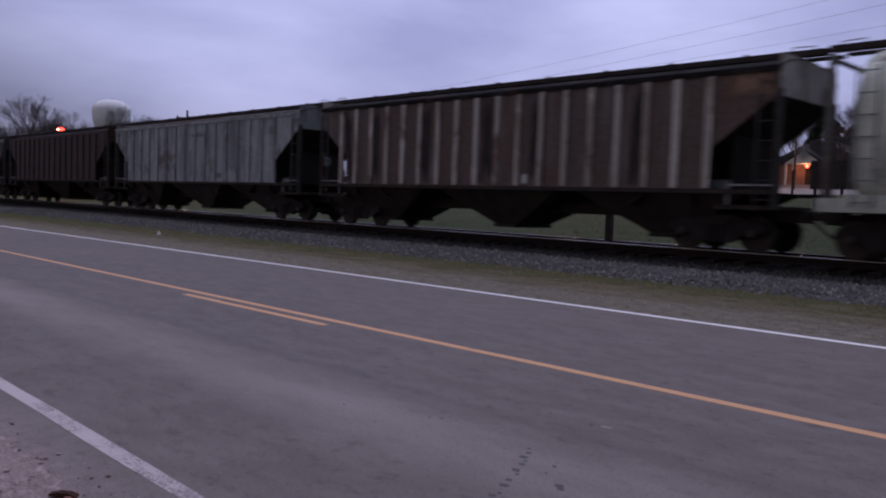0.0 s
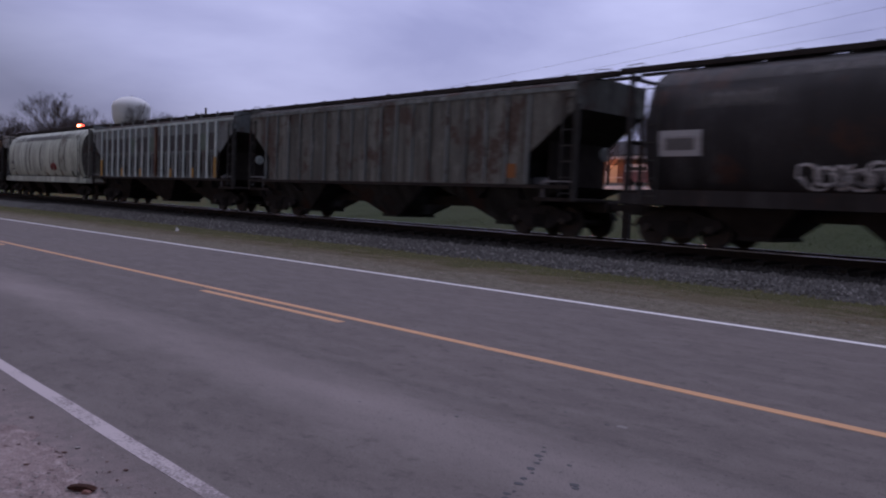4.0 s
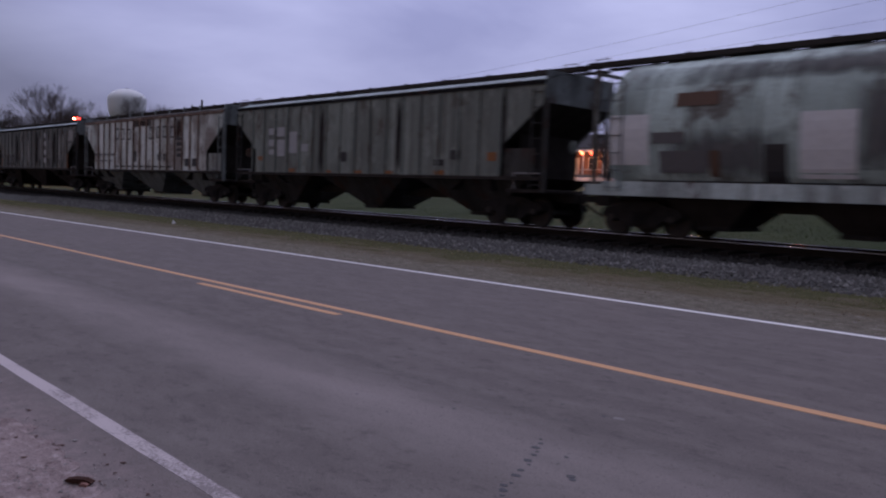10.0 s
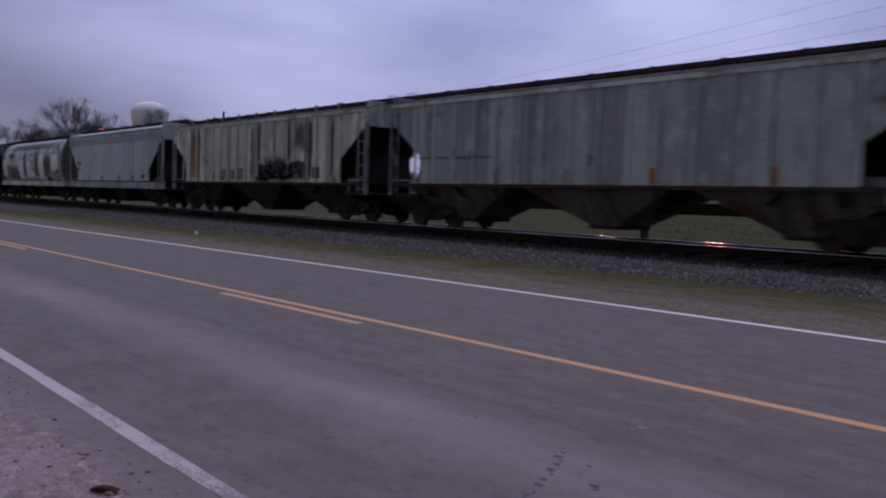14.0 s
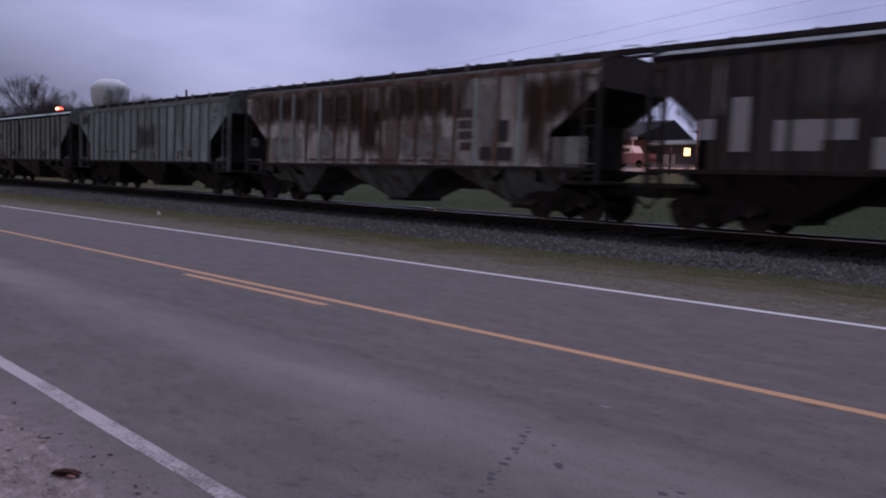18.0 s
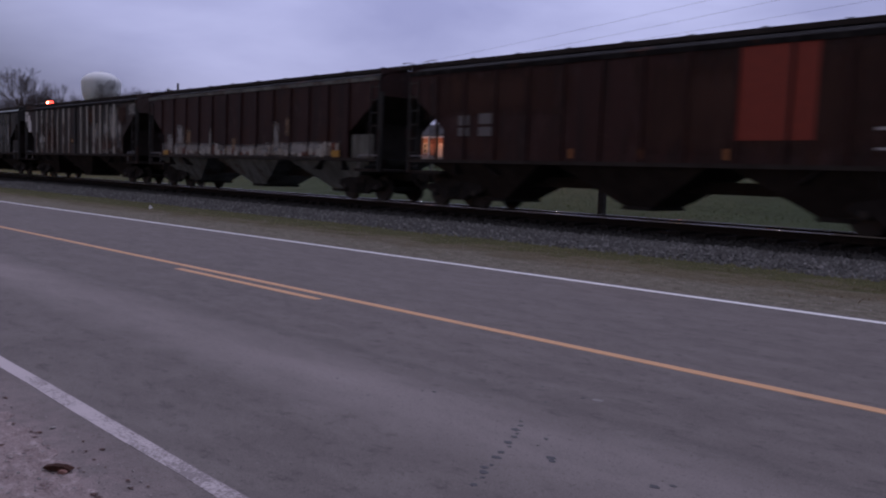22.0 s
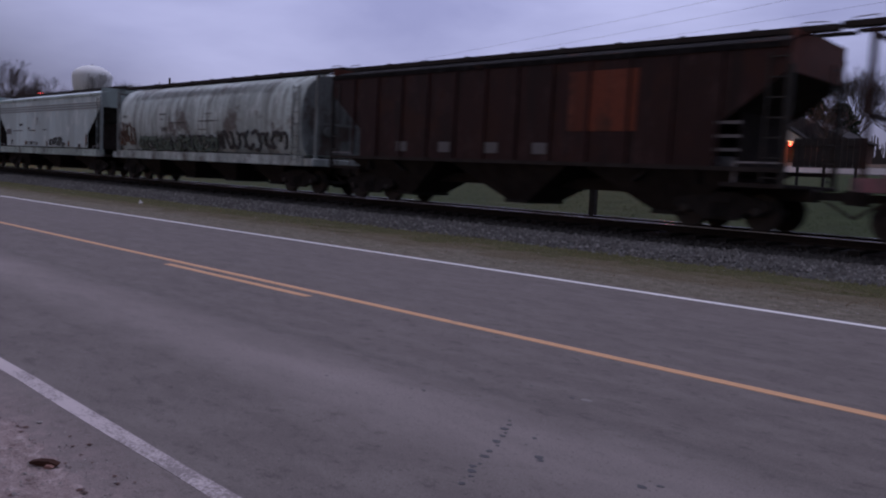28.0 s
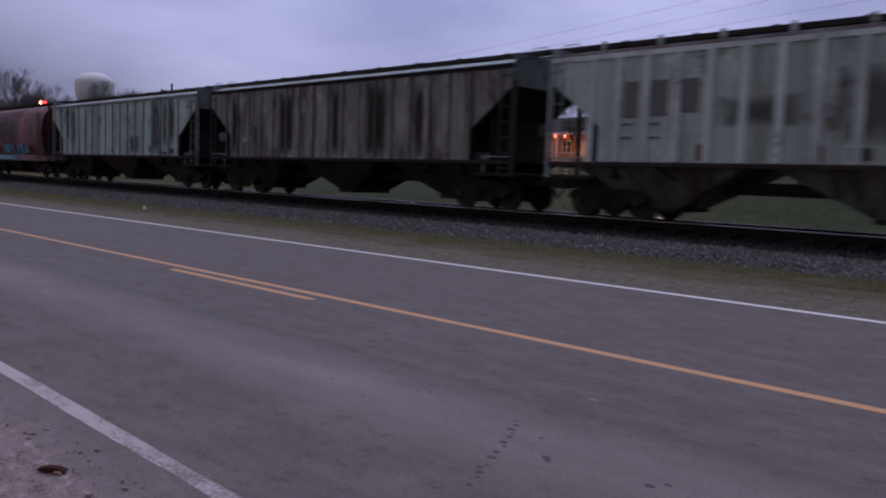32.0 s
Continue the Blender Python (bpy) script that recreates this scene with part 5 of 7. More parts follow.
    S[13] = dict(brackets=P_GREY, post=P_LIGHT, bay_paint=P_DARK, style="rib", paint=P_CREAM, rib=P_PALE, ribs=18, rib_w=0.06, label="pale grey covered hopper car with rust bands and dark graffiti",
                 marks=marked(((0.128, 0.164, 1.46, 3.98), (0.49, 0.51, 1.46, 3.9)), S_TAN, "rust_band") + marked(((0.164, 0.19, 1.46, 3.98), (0.526, 0.542, 2.2, 3.97), (0.675, 0.693, 2.2, 3.98), (0.769, 0.789, 1.46, 3.98), (0.865, 0.879, 1.46, 3.95)), M_RUST, "rust_band", "vertical rust band") + marked(((0.69, 0.77, 2.6, 3.95), (0.55, 0.67, 1.5, 2.6)), S_SMEAR, "dirt_smear")
                 + marked(((0.898, 0.912, 1.46, 2.27),), S_ORANGE, "rust_run") + marked(((0.266, 0.286, 1.46, 1.91), (0.324, 0.355, 1.46, 1.98), (0.379, 0.409, 1.46, 1.97), (0.42, 0.454, 1.46, 2.06)), S_TAN, "stain") + marked(((0.792, 0.821, 1.59, 2.02),), M_DARK), tags=[(0.53, 0.755, 1.48, 2.3, M_DARK, 15, 12, 0.08), (0.54, 0.74, 1.5, 2.2, M_GREENSPRAY, 7, 13, 0.05), (0.56, 0.74, 1.5, 1.85, P_ORANGE2, 4, 14, 0.04), (0.58, 0.7, 1.6, 2.2, M_GREYMARK, 5, 15, 0.04)])
    S[14] = dict(post=P_GREY, bay_paint=P_TAUPE, style="rib", paint=P_LIGHT, rib=P_PALE, ribs=16, rib_w=0.07, label="light grey ribbed covered hopper car", marks=bars(0.09, 0.3, 2.2, 2.27, 4, M_GREYMARK) + reflectors([0.3, 0.46, 0.62, 0.8], M_AMBER, 1.46, 1.85))
    S[15] = dict(bay_paint=P_TAUPE, style="rib", paint=P_OLIVE, rib=P_DARK, ribs=17, rib_w=0.05, eave=P_SOOT_SHADE, roof=P_PALE, end=P_GREY, label="sand-grey covered hopper car with a pale roof edge", marks=marked(((0.131, 0.205, 2.68, 3.16),), S_GREY, "faded_stencil") + marked(((0.74, 0.763, 1.66, 1.89),), M_DARK) + marked(((0.2, 0.23, 1.46, 3.2), (0.1, 0.13, 2.2, 2.9)), S_PALE, "worn_panel") + marked(((0.44, 0.47, 1.5, 3.9), (0.33, 0.35, 1.46, 3.9)), S_DARK, "dirt_run"), tags=[(0.36, 0.4, 1.6, 1.9, M_DARK, 2, 20, 0.03), (0.69, 0.73, 1.55, 2.0, M_GREENSPRAY, 3, 21, 0.03)])
    S[16] = dict(brackets=P_GREY, post=P_GREY, bay_paint=P_DARK, style="rib", paint=P_LIGHT, rib=P_GREY, ribs=18, rib_w=0.06, span=(0.08, 0.901), end=P_GREY, label="blue-grey ribbed covered hopper car with small dark marks",
                 marks=marked(((0.735, 0.767, 1.52, 1.98), (0.783, 0.815, 1.52, 1.98), (0.423, 0.458, 1.5, 1.7)), M_PALEBLOCK) + marked(((0.74, 0.762, 1.6, 1.92), (0.787, 0.81, 1.6, 1.92), (0.229, 0.251, 1.84, 1.93), (0.274, 0.299, 1.83, 1.92), (0.419, 0.457, 1.83, 1.92)), M_DARK) + marked(((0.084, 0.097, 1.46, 2.28), (0.266, 0.281, 1.46, 1.92), (0.413, 0.425, 1.46, 1.87), (0.574, 0.585, 1.46, 1.86), (0.724, 0.734, 1.46, 1.93), (0.895, 0.905, 1.46, 2.2)), S_ORANGE, "rust_run") + marked(((0.02, 0.1, 3.3, 3.95), (0.45, 0.6, 1.9, 3.2)), S_SMEAR, "dirt_smear"))
    S[17] = dict(brackets=P_TAUPE, bay_paint=P_GREY, style="rib", paint=P_RUSTWHITE, rib=P_RIBRUST, ribs=17, rib_w=0.10, span=(0.1, 0.9), rib_paints={1: P_PALE, 2: P_PALE, 4: P_PALE, 13: P_PALE, 15: P_PALE}, end=P_RUSTPANEL, skirt=P_MOTTLE, label="heavily rusted white covered hopper car with faded dark lettering bars",
                 marks=marked(((0.03, 0.3, 2.8, 4.05), (0.25, 0.52, 2.5, 4.05), (0.48, 0.76, 2.8, 4.05), (0.83, 0.99, 2.6, 3.95), (0.42, 0.5, 1.7, 3.2), (0.86, 0.9, 1.5, 3.5)), S_RUST, "rust_stain") + marked(((0.76, 0.794, 1.6, 3.76), (0.1, 0.24, 1.5, 2.4), (0.3, 0.34, 1.6, 2.7), (0.55, 0.7, 1.6, 2.3)), S_PALE, "pale_panel")
                 + hollow(((0.322, 0.349, 2.98, 3.57), (0.364, 0.396, 2.97, 3.59), (0.543, 0.56, 2.96, 3.49), (0.635, 0.651, 2.9, 3.46), (0.678, 0.693, 2.93, 3.47)), M_DARK) + marked(((0.709, 0.745, 2.83, 3.05), (0.71, 0.746, 2.51, 2.74), (0.711, 0.747, 2.2, 2.42), (0.716, 0.745, 1.88, 2.1)), P_RUSTPANEL) + marked(((0.806, 0.825, 2.11, 2.71), (0.763, 0.79, 1.58, 1.96), (0.804, 0.836, 1.58, 1.95)), M_DARK) + [block(0.264 + 0.05 * i, 0.304 + 0.05 * i, 1.52, 1.59, P_RUSTPANEL, "stripe_dash") for i in range(9)])
    S[18] = dict(roof=P_GREY, eave=P_SOOT_SHADE, style="rib", paint=P_DARK, rib=P_DARK, ribs=17, rib_w=0.09, span=(0.11, 0.905), rib_paints={14: P_TAUPE, 15: P_TAUPE}, skirt=P_DARK, end=P_DARK, label="dark grey covered hopper car with stepped pale blocks",
                 marks=marked(((0.085, 0.106, 2.09, 2.55), (0.13, 0.157, 1.82, 3.01), (0.19, 0.251, 1.83, 2.48), (0.251, 0.29, 2.05, 2.47), (0.309, 0.353, 1.47, 2.09), (0.358, 0.393, 1.47, 2.8), (0.4, 0.45, 1.47, 2.81), (0.456, 0.508, 1.48, 2.8), (0.512, 0.565, 1.49, 2.78), (0.57, 0.621, 1.5, 2.78), (0.63, 0.667, 1.48, 2.12)), M_PALEBLOCK, "pale_block", "pale painted-over block") + marked(((0.702, 0.746, 1.46, 1.79), (0.757, 0.769, 1.46, 1.89), (0.86, 0.89, 1.46, 3.9), (0.1, 0.12, 2.6, 3.9)), S_PALE, "worn_patch") + marked(((0.68, 0.9, 2.0, 3.6), (0.2, 0.36, 2.7, 3.9)), S_GREY, "dust_patch"))
    S[19] = dict(roof=P_SOOT_SHADE, style="rib", paint=P_RUSTDARK, rib=P_BLACK, ribs=14, rib_w=0.16, span=(0.133, 0.842), rib_paints={i: P_PALERIB for i in (0, 1, 2, 3, 4, 5, 6, 8, 9, 10, 11, 12, 13)}, end=P_RUSTPANEL, eave=P_SOOT_SHADE, label="soot-dark covered hopper car with scraped pale ribs",
                 marks=marked(((0.0, 0.035, 3.3, 3.98), (0.017, 0.052, 3.0, 3.72), (0.034, 0.066, 2.7, 3.4)), M_BRIGHT, "pale_corner") + marked(((0.661, 0.715, 1.46, 3.2), (0.754, 0.8, 2.3, 3.1), (0.8, 0.87, 1.46, 3.95), (0.861, 0.9, 1.48, 3.4), (0.72, 0.78, 1.46, 2.3), (0.945, 0.995, 3.3, 3.98)), S_PALE, "scraped_panel") + marked(((0.64, 0.9, 1.46, 2.4), (0.86, 0.94, 2.8, 3.9), (0.2, 0.34, 1.5, 3.0), (0.6, 0.7, 2.9, 3.9)), S_RUST, "rust_stain")
                 + marked(((0.155, 0.19, 1.96, 2.49), (0.194, 0.226, 1.98, 2.48)), S_PALE, "faded_stencil") + marked(((0.465, 0.514, 1.96, 2.29),), S_TAN, "stain") + marked(((0.861, 0.881, 2.24, 2.51), (0.863, 0.892, 1.79, 2.11), (0.802, 0.83, 1.52, 1.7)), M_DARK))
    S[20] = dict(roof=P_SOOT_SHADE, eave=P_TAUPE, bay_paint=P_GREY, style="rib", paint=P_MAROON, rib=P_MAROON, ribs=13, rib_w=0.05, end=P_BROWN, skirt=P_TAUPE, label="dark brown covered hopper car with a ragged pale strip of graffiti",
                 marks=marked(((0.073, 0.4, 1.42, 1.98), (0.36, 0.66, 1.42, 1.9), (0.6, 0.88, 1.42, 1.98), (0.78, 0.85, 1.42, 1.9)), S_PALE, "paint_strip") + marked(((0.107, 0.154, 1.44, 2.43), (0.166, 0.204, 1.78, 2.8), (0.34, 0.352, 1.44, 2.73), (0.631, 0.656, 1.44, 2.75), (0.261, 0.412, 1.44, 1.89), (0.554, 0.616, 1.44, 1.75), (0.78, 0.843, 1.44, 1.85)), S_PALE, "paint_strip") + marked(((0.217, 0.247, 1.78, 2.65), (0.679, 0.695, 2.17, 2.92), (0.45, 0.47, 1.5, 2.2)), S_TAN, "stain") + ragged(0.08, 0.88, 60, 1.44, 0.3, 31) + marked(((0.853, 0.879, 1.44, 1.67), (0.094, 0.121, 1.44, 1.65)), M_YELLOW, "reflector"))
    S[21] = dict(roof=P_SOOT_SHADE, eave=P_SOOT_SHADE, style="rib", paint=P_MAROON, rib=P_MAROON, ribs=12, rib_w=0.06, end=P_MAROON, label="dark maroon covered hopper car with a bright orange square", marks=marked(((0.5, 0.9, 1.6, 3.9), (0.05, 0.4, 2.6, 3.95)), S_RUST, "rust_stain") + [block(0.679, 0.789, 1.93, 3.95, P_ORANGE, "orange_panel", "bright orange painted panel")] + marked(((0.138, 0.166, 2.11, 2.35), (0.138, 0.166, 2.42, 2.7), (0.19, 0.222, 2.1, 2.36), (0.19, 0.222, 2.44, 2.74)), M_GREYMARK) + marked(((0.863, 0.899, 2.12, 2.18), (0.864, 0.9, 1.73, 1.78)), M_PALEBLOCK) + reflectors([0.4, 0.53, 0.67, 0.905], M_AMBER, 1.5, 1.75, 0.008))
    S[22] = dict(bay_paint=P_DARK, style="rib", paint=P_BLOTCH, rib=P_BLOTCH, ribs=17, rib_w=0.06, roof=P_LIGHT, eave=P_DARK, end=P_GREY, label="grey covered hopper car with large dark rust blotches",
                 marks=marked(((0.198, 0.247, 2.4, 3.85), (0.335, 0.395, 2.1, 3.85), (0.44, 0.466, 1.5, 3.8), (0.505, 0.54, 2.6, 3.85), (0.62, 0.71, 2.0, 3.9), (0.8, 0.836, 2.3, 3.8), (0.846, 0.88, 1.48, 3.8), (0.89, 0.968, 2.65, 3.85), (0.282, 0.31, 2.7, 3.85)), S_RUST, "rusted_panel", "dark rusted-through paint panel") + marked(((0.05, 0.18, 2.9, 3.8), (0.55, 0.62, 2.6, 3.85)), S_TAN, "stain")
                 + marked(((0.088, 0.122, 1.65, 1.92), (0.275, 0.299, 1.44, 1.58), (0.425, 0.454, 1.44, 1.57), (0.584, 0.606, 1.44, 1.58), (0.732, 0.755, 1.45, 1.6), (0.858, 0.88, 1.51, 1.73)), M_YELLOW, "reflector") + marked(((0.767, 0.796, 1.53, 1.9),), S_DARK, "grime_patch") + marked(((0.135, 0.168, 2.04, 2.56), (0.136, 0.169, 1.46, 1.97), (0.181, 0.206, 1.79, 2.55)), M_PALEBLOCK))
    S[23] = dict(brackets=P_BLUE, bay_paint=P_DARK, style="rib", paint=P_BLUE, rib=P_BLUE, ribs=17, rib_w=0.09, span=(0.1, 0.905), end=P_BLUE, ladder=P_GREY, label="faded blue covered hopper car with rust and tan lettering bars",
                 marks=marked(((0.37, 0.406, 2.42, 3.44), (0.44, 0.459, 2.46, 3.17), (0.483, 0.519, 2.39, 3.16), (0.539, 0.567, 2.38, 3.13), (0.613, 0.641, 2.31, 3.21)), M_TAN, "lettering_bar") + marked(((0.641, 0.668, 2.25, 3.19), (0.82, 0.853, 2.4, 3.96), (0.585, 0.61, 2.36, 3.9), (0.742, 0.764, 3.3, 3.96), (0.49, 0.515, 2.44, 3.12)), M_RUST, "rust_band") + marked(((0.037, 0.072, 3.4, 3.98), (0.172, 0.21, 3.4, 3.98), (0.272, 0.307, 3.3, 3.98), (0.42, 0.46, 3.5, 3.98), (0.52, 0.56, 3.6, 3.98), (0.69, 0.716, 3.4, 3.98), (0.862, 0.896, 3.2, 3.98), (0.915, 0.96, 3.3, 3.98), (0.33, 0.36, 3.5, 3.98)), S_RUST, "rust_run")
                 + marked(((0.099, 0.136, 1.79, 2.36), (0.141, 0.169, 1.79, 2.35), (0.182, 0.212, 1.79, 2.37), (0.23, 0.262, 1.79, 2.37), (0.737, 0.765, 1.65, 1.9), (0.79, 0.81, 1.6, 1.9)), M_DARK) + marked(((0.189, 0.225, 1.48, 1.7), (0.232, 0.266, 1.48, 1.7), (0.104, 0.13, 1.9, 2.0), (0.145, 0.165, 1.9, 2.0)), M_PALEBLOCK) + marked(((0.088, 0.1, 1.46, 2.3), (0.417, 0.429, 1.46, 1.85), (0.575, 0.588, 1.46, 1.8), (0.895, 0.905, 1.46, 2.33), (0.724, 0.735, 1.46, 1.81), (0.266, 0.279, 1.46, 1.79)), S_ORANGE, "reflector"))
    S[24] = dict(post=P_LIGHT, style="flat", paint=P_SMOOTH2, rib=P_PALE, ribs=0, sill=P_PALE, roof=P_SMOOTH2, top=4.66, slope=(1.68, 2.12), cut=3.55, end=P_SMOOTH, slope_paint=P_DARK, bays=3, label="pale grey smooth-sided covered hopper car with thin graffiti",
                 marks=[block(0.0, 0.995, 3.45 + 0.13 * i, 3.52 + 0.13 * i, M_BANDGREY, "body_stripe", "thin grey body stripe") for i in range(3)] + marked(((0.101, 0.156, 2.13, 2.46),), M_GREYMARK) + marked(((0.159, 0.295, 2.31, 2.37), (0.335, 0.433, 2.32, 2.38), (0.493, 0.541, 2.35, 2.41), (0.24, 0.288, 2.61, 2.79), (0.34, 0.36, 2.4, 2.55)), S_RUST, "scrape") + marked(((0.31, 0.333, 1.44, 1.74), (0.53, 0.545, 1.44, 1.75), (0.731, 0.747, 1.44, 1.78), (0.88, 0.897, 1.44, 2.2)), S_ORANGE, "reflector") + marked(((0.822, 0.843, 1.44, 1.6),), M_DARK),
                 tags=[(0.57, 0.6, 1.45, 1.9, M_DARK, 2, 41, 0.03), (0.61, 0.68, 1.45, 2.0, M_DARK, 5, 42, 0.035), (0.682, 0.712, 1.45, 1.65, M_DARK, 2, 44, 0.03), (0.17, 0.19, 1.5, 1.8, M_GREYMARK, 1, 45, 0.03), (0.35, 0.45, 1.5, 1.7, M_GREYMARK, 3, 46, 0.02)])
    S[25] = dict(post=P_GREY, style="curve", paint=P_WHITE, end=P_GREY, sill=P_WHITE, rib=P_GREY, top=4.55, bays=4, label="white round-sided covered hopper car covered in dark graffiti",
                 marks=marked(((0.282, 0.332, 2.97, 3.08), (0.287, 0.32, 2.77, 2.83), (0.036, 0.071, 2.9, 3.04), (0.038, 0.081, 2.5, 2.69), (0.334, 0.456, 2.6, 2.66), (0.504, 0.64, 2.64, 2.72), (0.0, 0.09, 1.9, 2.4), (0.3, 0.34, 2.2, 2.5), (0.5, 0.58, 2.3, 2.36), (0.55, 0.6, 2.95, 3.02)), S_RUST, "scrape") + marked(((0.02, 0.98, 3.7, 4.15), (0.1, 0.62, 1.4, 2.2)), S_SMEAR, "dirt_smear") + marked(((0.0, 0.03, 1.45, 2.2), (0.176, 0.192, 1.38, 1.6), (0.382, 0.394, 1.38, 1.57), (0.548, 0.563, 1.38, 1.55)), S_ORANGE, "reflector") + marked(((0.611, 0.66, 1.45, 2.31),), S_DARK, "sprayed_patch"),
                 tags=[(0.15, 0.36, 1.42, 2.0, M_GREENSPRAY, 9, 51, 0.09), (0.16, 0.36, 1.45, 1.95, M_DARK, 8, 54, 0.04), (0.38, 0.61, 1.42, 2.05, M_GREENSPRAY, 9, 56, 0.085), (0.39, 0.6, 1.45, 2.1, M_DARK, 9, 52, 0.045), (0.64, 0.95, 1.5, 2.3, M_DARK, 10, 57, 0.07), (0.03, 0.12, 1.6, 2.7, M_BROWNSPRAY, 5, 53, 0.05)])
    S[26] = dict(roof=P_SOOT_SHADE, style="rib", paint=P_MAROON, rib=P_MAROON, ribs=12, rib_w=0.06, end=P_ORANGE2, eave=P_SOOT_SHADE, label="dark brown covered hopper car with a rusty orange square", marks=[block(0.64, 0.77, 2.2, 3.7, P_ORANGE2, "orange_panel", "rusty orange painted panel")] + [block(x, x + 0.03, 1.6, 1.9, M_GREYMARK) for x in (0.22, 0.34, 0.46, 0.57)] + [block(0.9, 0.94, 1.75 + 0.3 * i, 1.82 + 0.3 * i, M_GREYMARK) for i in range(3)])
    S[27] = dict(style="curve", paint=P_PINK, end=P_MAROON, sill=P_PINK, rib=P_MAROON, top=4.55, bays=4, label="faded red round-sided covered hopper car with cyan graffiti",
                 marks=marked(((0.3, 0.58, 1.8, 4.0), (0.46, 0.76, 1.8, 4.1), (0.1, 0.34, 1.8, 2.8), (0.02, 0.95, 3.7, 4.25)), S_SMEAR, "dirt_smear") + marked(((0.19, 0.48, 1.75, 2.05), (0.5, 0.86, 1.7, 2.0), (0.83, 0.93, 1.4, 2.0), (0.44, 0.53, 1.45, 1.9), (0.14, 0.2, 1.5, 2.1)), S_REDSPRAY, "sprayed_patch") + marked(((0.15, 0.82, 1.03, 1.33),), S_CYAN, "sprayed_band") + marked(((0.012, 0.042, 1.4, 1.95),), M_YELLOW, "reflector") + marked(((0.959, 0.979, 1.4, 2.16),), M_AMBER, "reflector"),
                 tags=[(0.19, 0.46, 1.40, 2.06, M_CYAN, 5, 61, 0.13), (0.52, 0.85, 1.38, 2.0, M_CYAN, 6, 62, 0.13), (0.2, 0.46, 1.45, 1.95, M_DARK, 6, 65, 0.02), (0.54, 0.84, 1.42, 1.88, M_DARK, 7, 66, 0.02), (0.05, 0.17, 1.45, 2.1, M_GREYMARK, 4, 64, 0.05)])
    S[28] = dict(post=P_GREY, bay_paint=P_DARK, style="rib", paint=P_PALE, rib=P_LIGHT, ribs=17, rib_w=0.08, roof=P_LIGHT, eave=P_GREY, end=P_GREY, label="light grey ribbed covered hopper car with dark patches", marks=marked(((0.125, 0.151, 2.2, 3.98), (0.164, 0.202, 1.7, 3.98), (0.75, 0.81, 1.44, 3.99)), S_GREY, "dirty_panel") + marked(((0.816, 0.84, 1.73, 3.99), (0.855, 0.882, 1.83, 3.94), (0.6, 0.68, 1.5, 2.4)), S_SMEAR, "grey_panel") + marked(((0.859, 0.881, 1.51, 1.74), (0.816, 0.839, 1.47, 1.59), (0.478, 0.497, 1.55, 1.71)), M_DARK) + marked(((0.583, 0.605, 1.57, 1.64), (0.583, 0.605, 1.74, 1.82), (0.626, 0.655, 1.62, 1.72)), M_GREYMARK) + marked(((0.733, 0.751, 1.52, 1.91),), S_RUST, "stain"))
    S[29] = dict(style="rib", paint=P_MOTTLE, rib=P_TAUPE, ribs=17, rib_w=0.07, roof=P_LIGHT, eave=P_SOOT_SHADE, end=P_GREY, label="grey-brown ribbed covered hopper car",
                 marks=marked(((0.306, 0.365, 1.45, 3.9), (0.505, 0.53, 1.48, 3.9), (0.615, 0.68, 1.46, 3.92), (0.756, 0.785, 1.46, 3.9), (0.1, 0.14, 1.46, 3.9)), S_DARK, "dirty_panel") + marked(((0.268, 0.301, 1.46, 3.85), (0.37, 0.4, 1.46, 3.85), (0.42, 0.444, 1.47, 3.85), (0.472, 0.5, 1.48, 3.85), (0.531, 0.562, 1.49, 3.85), (0.587, 0.612, 1.46, 3.85), (0.682, 0.755, 1.47, 3.85), (0.79, 0.8, 1.46, 3.86), (0.831, 0.853, 1.46, 3.84), (0.869, 0.896, 1.46, 3.88)), S_PALE, "worn_panel") + marked(((0.122, 0.131, 1.92, 2.61), (0.205, 0.213, 1.92, 2.58)), M_DARK) + marked(((0.135, 0.202, 1.92, 2.25),), S_PALE, "faded_stencil"))
    S[30] = dict(brackets=P_PALE, post=P_LIGHT, bay_paint=P_TAUPE, style="rib", paint=P_PALE, rib=P_RIBWHITE, ribs=18, rib_w=0.17, span=(0.08, 0.895), end=P_LIGHT, label="pale grey ribbed covered hopper car with grey patches", marks=marked(((0.137, 0.161, 2.48, 3.35), (0.178, 0.208, 2.51, 3.35), (0.227, 0.256, 2.57, 3.34)), M_GREYMARK, "grey_panel") + bars(0.135, 0.16, 2.3, 2.36, 1, M_GREYMARK) + bars(0.18, 0.206, 2.3, 2.36, 1, M_GREYMARK) + bars(0.135, 0.16, 1.98, 2.03, 1, M_GREYMARK) + bars(0.18, 0.206, 1.98, 2.03, 1, M_GREYMARK) + marked(((0.255, 0.272, 1.46, 1.88), (0.409, 0.425, 1.46, 1.84), (0.56, 0.575, 1.46, 1.84)), S_ORANGE, "reflector") + marked(((0.455, 0.48, 1.5, 1.75),), M_DARK) + marked(((0.28, 0.4, 2.2, 2.9), (0.43, 0.6, 1.8, 3.4)), S_SMEAR, "dirt_smear"))
    return S


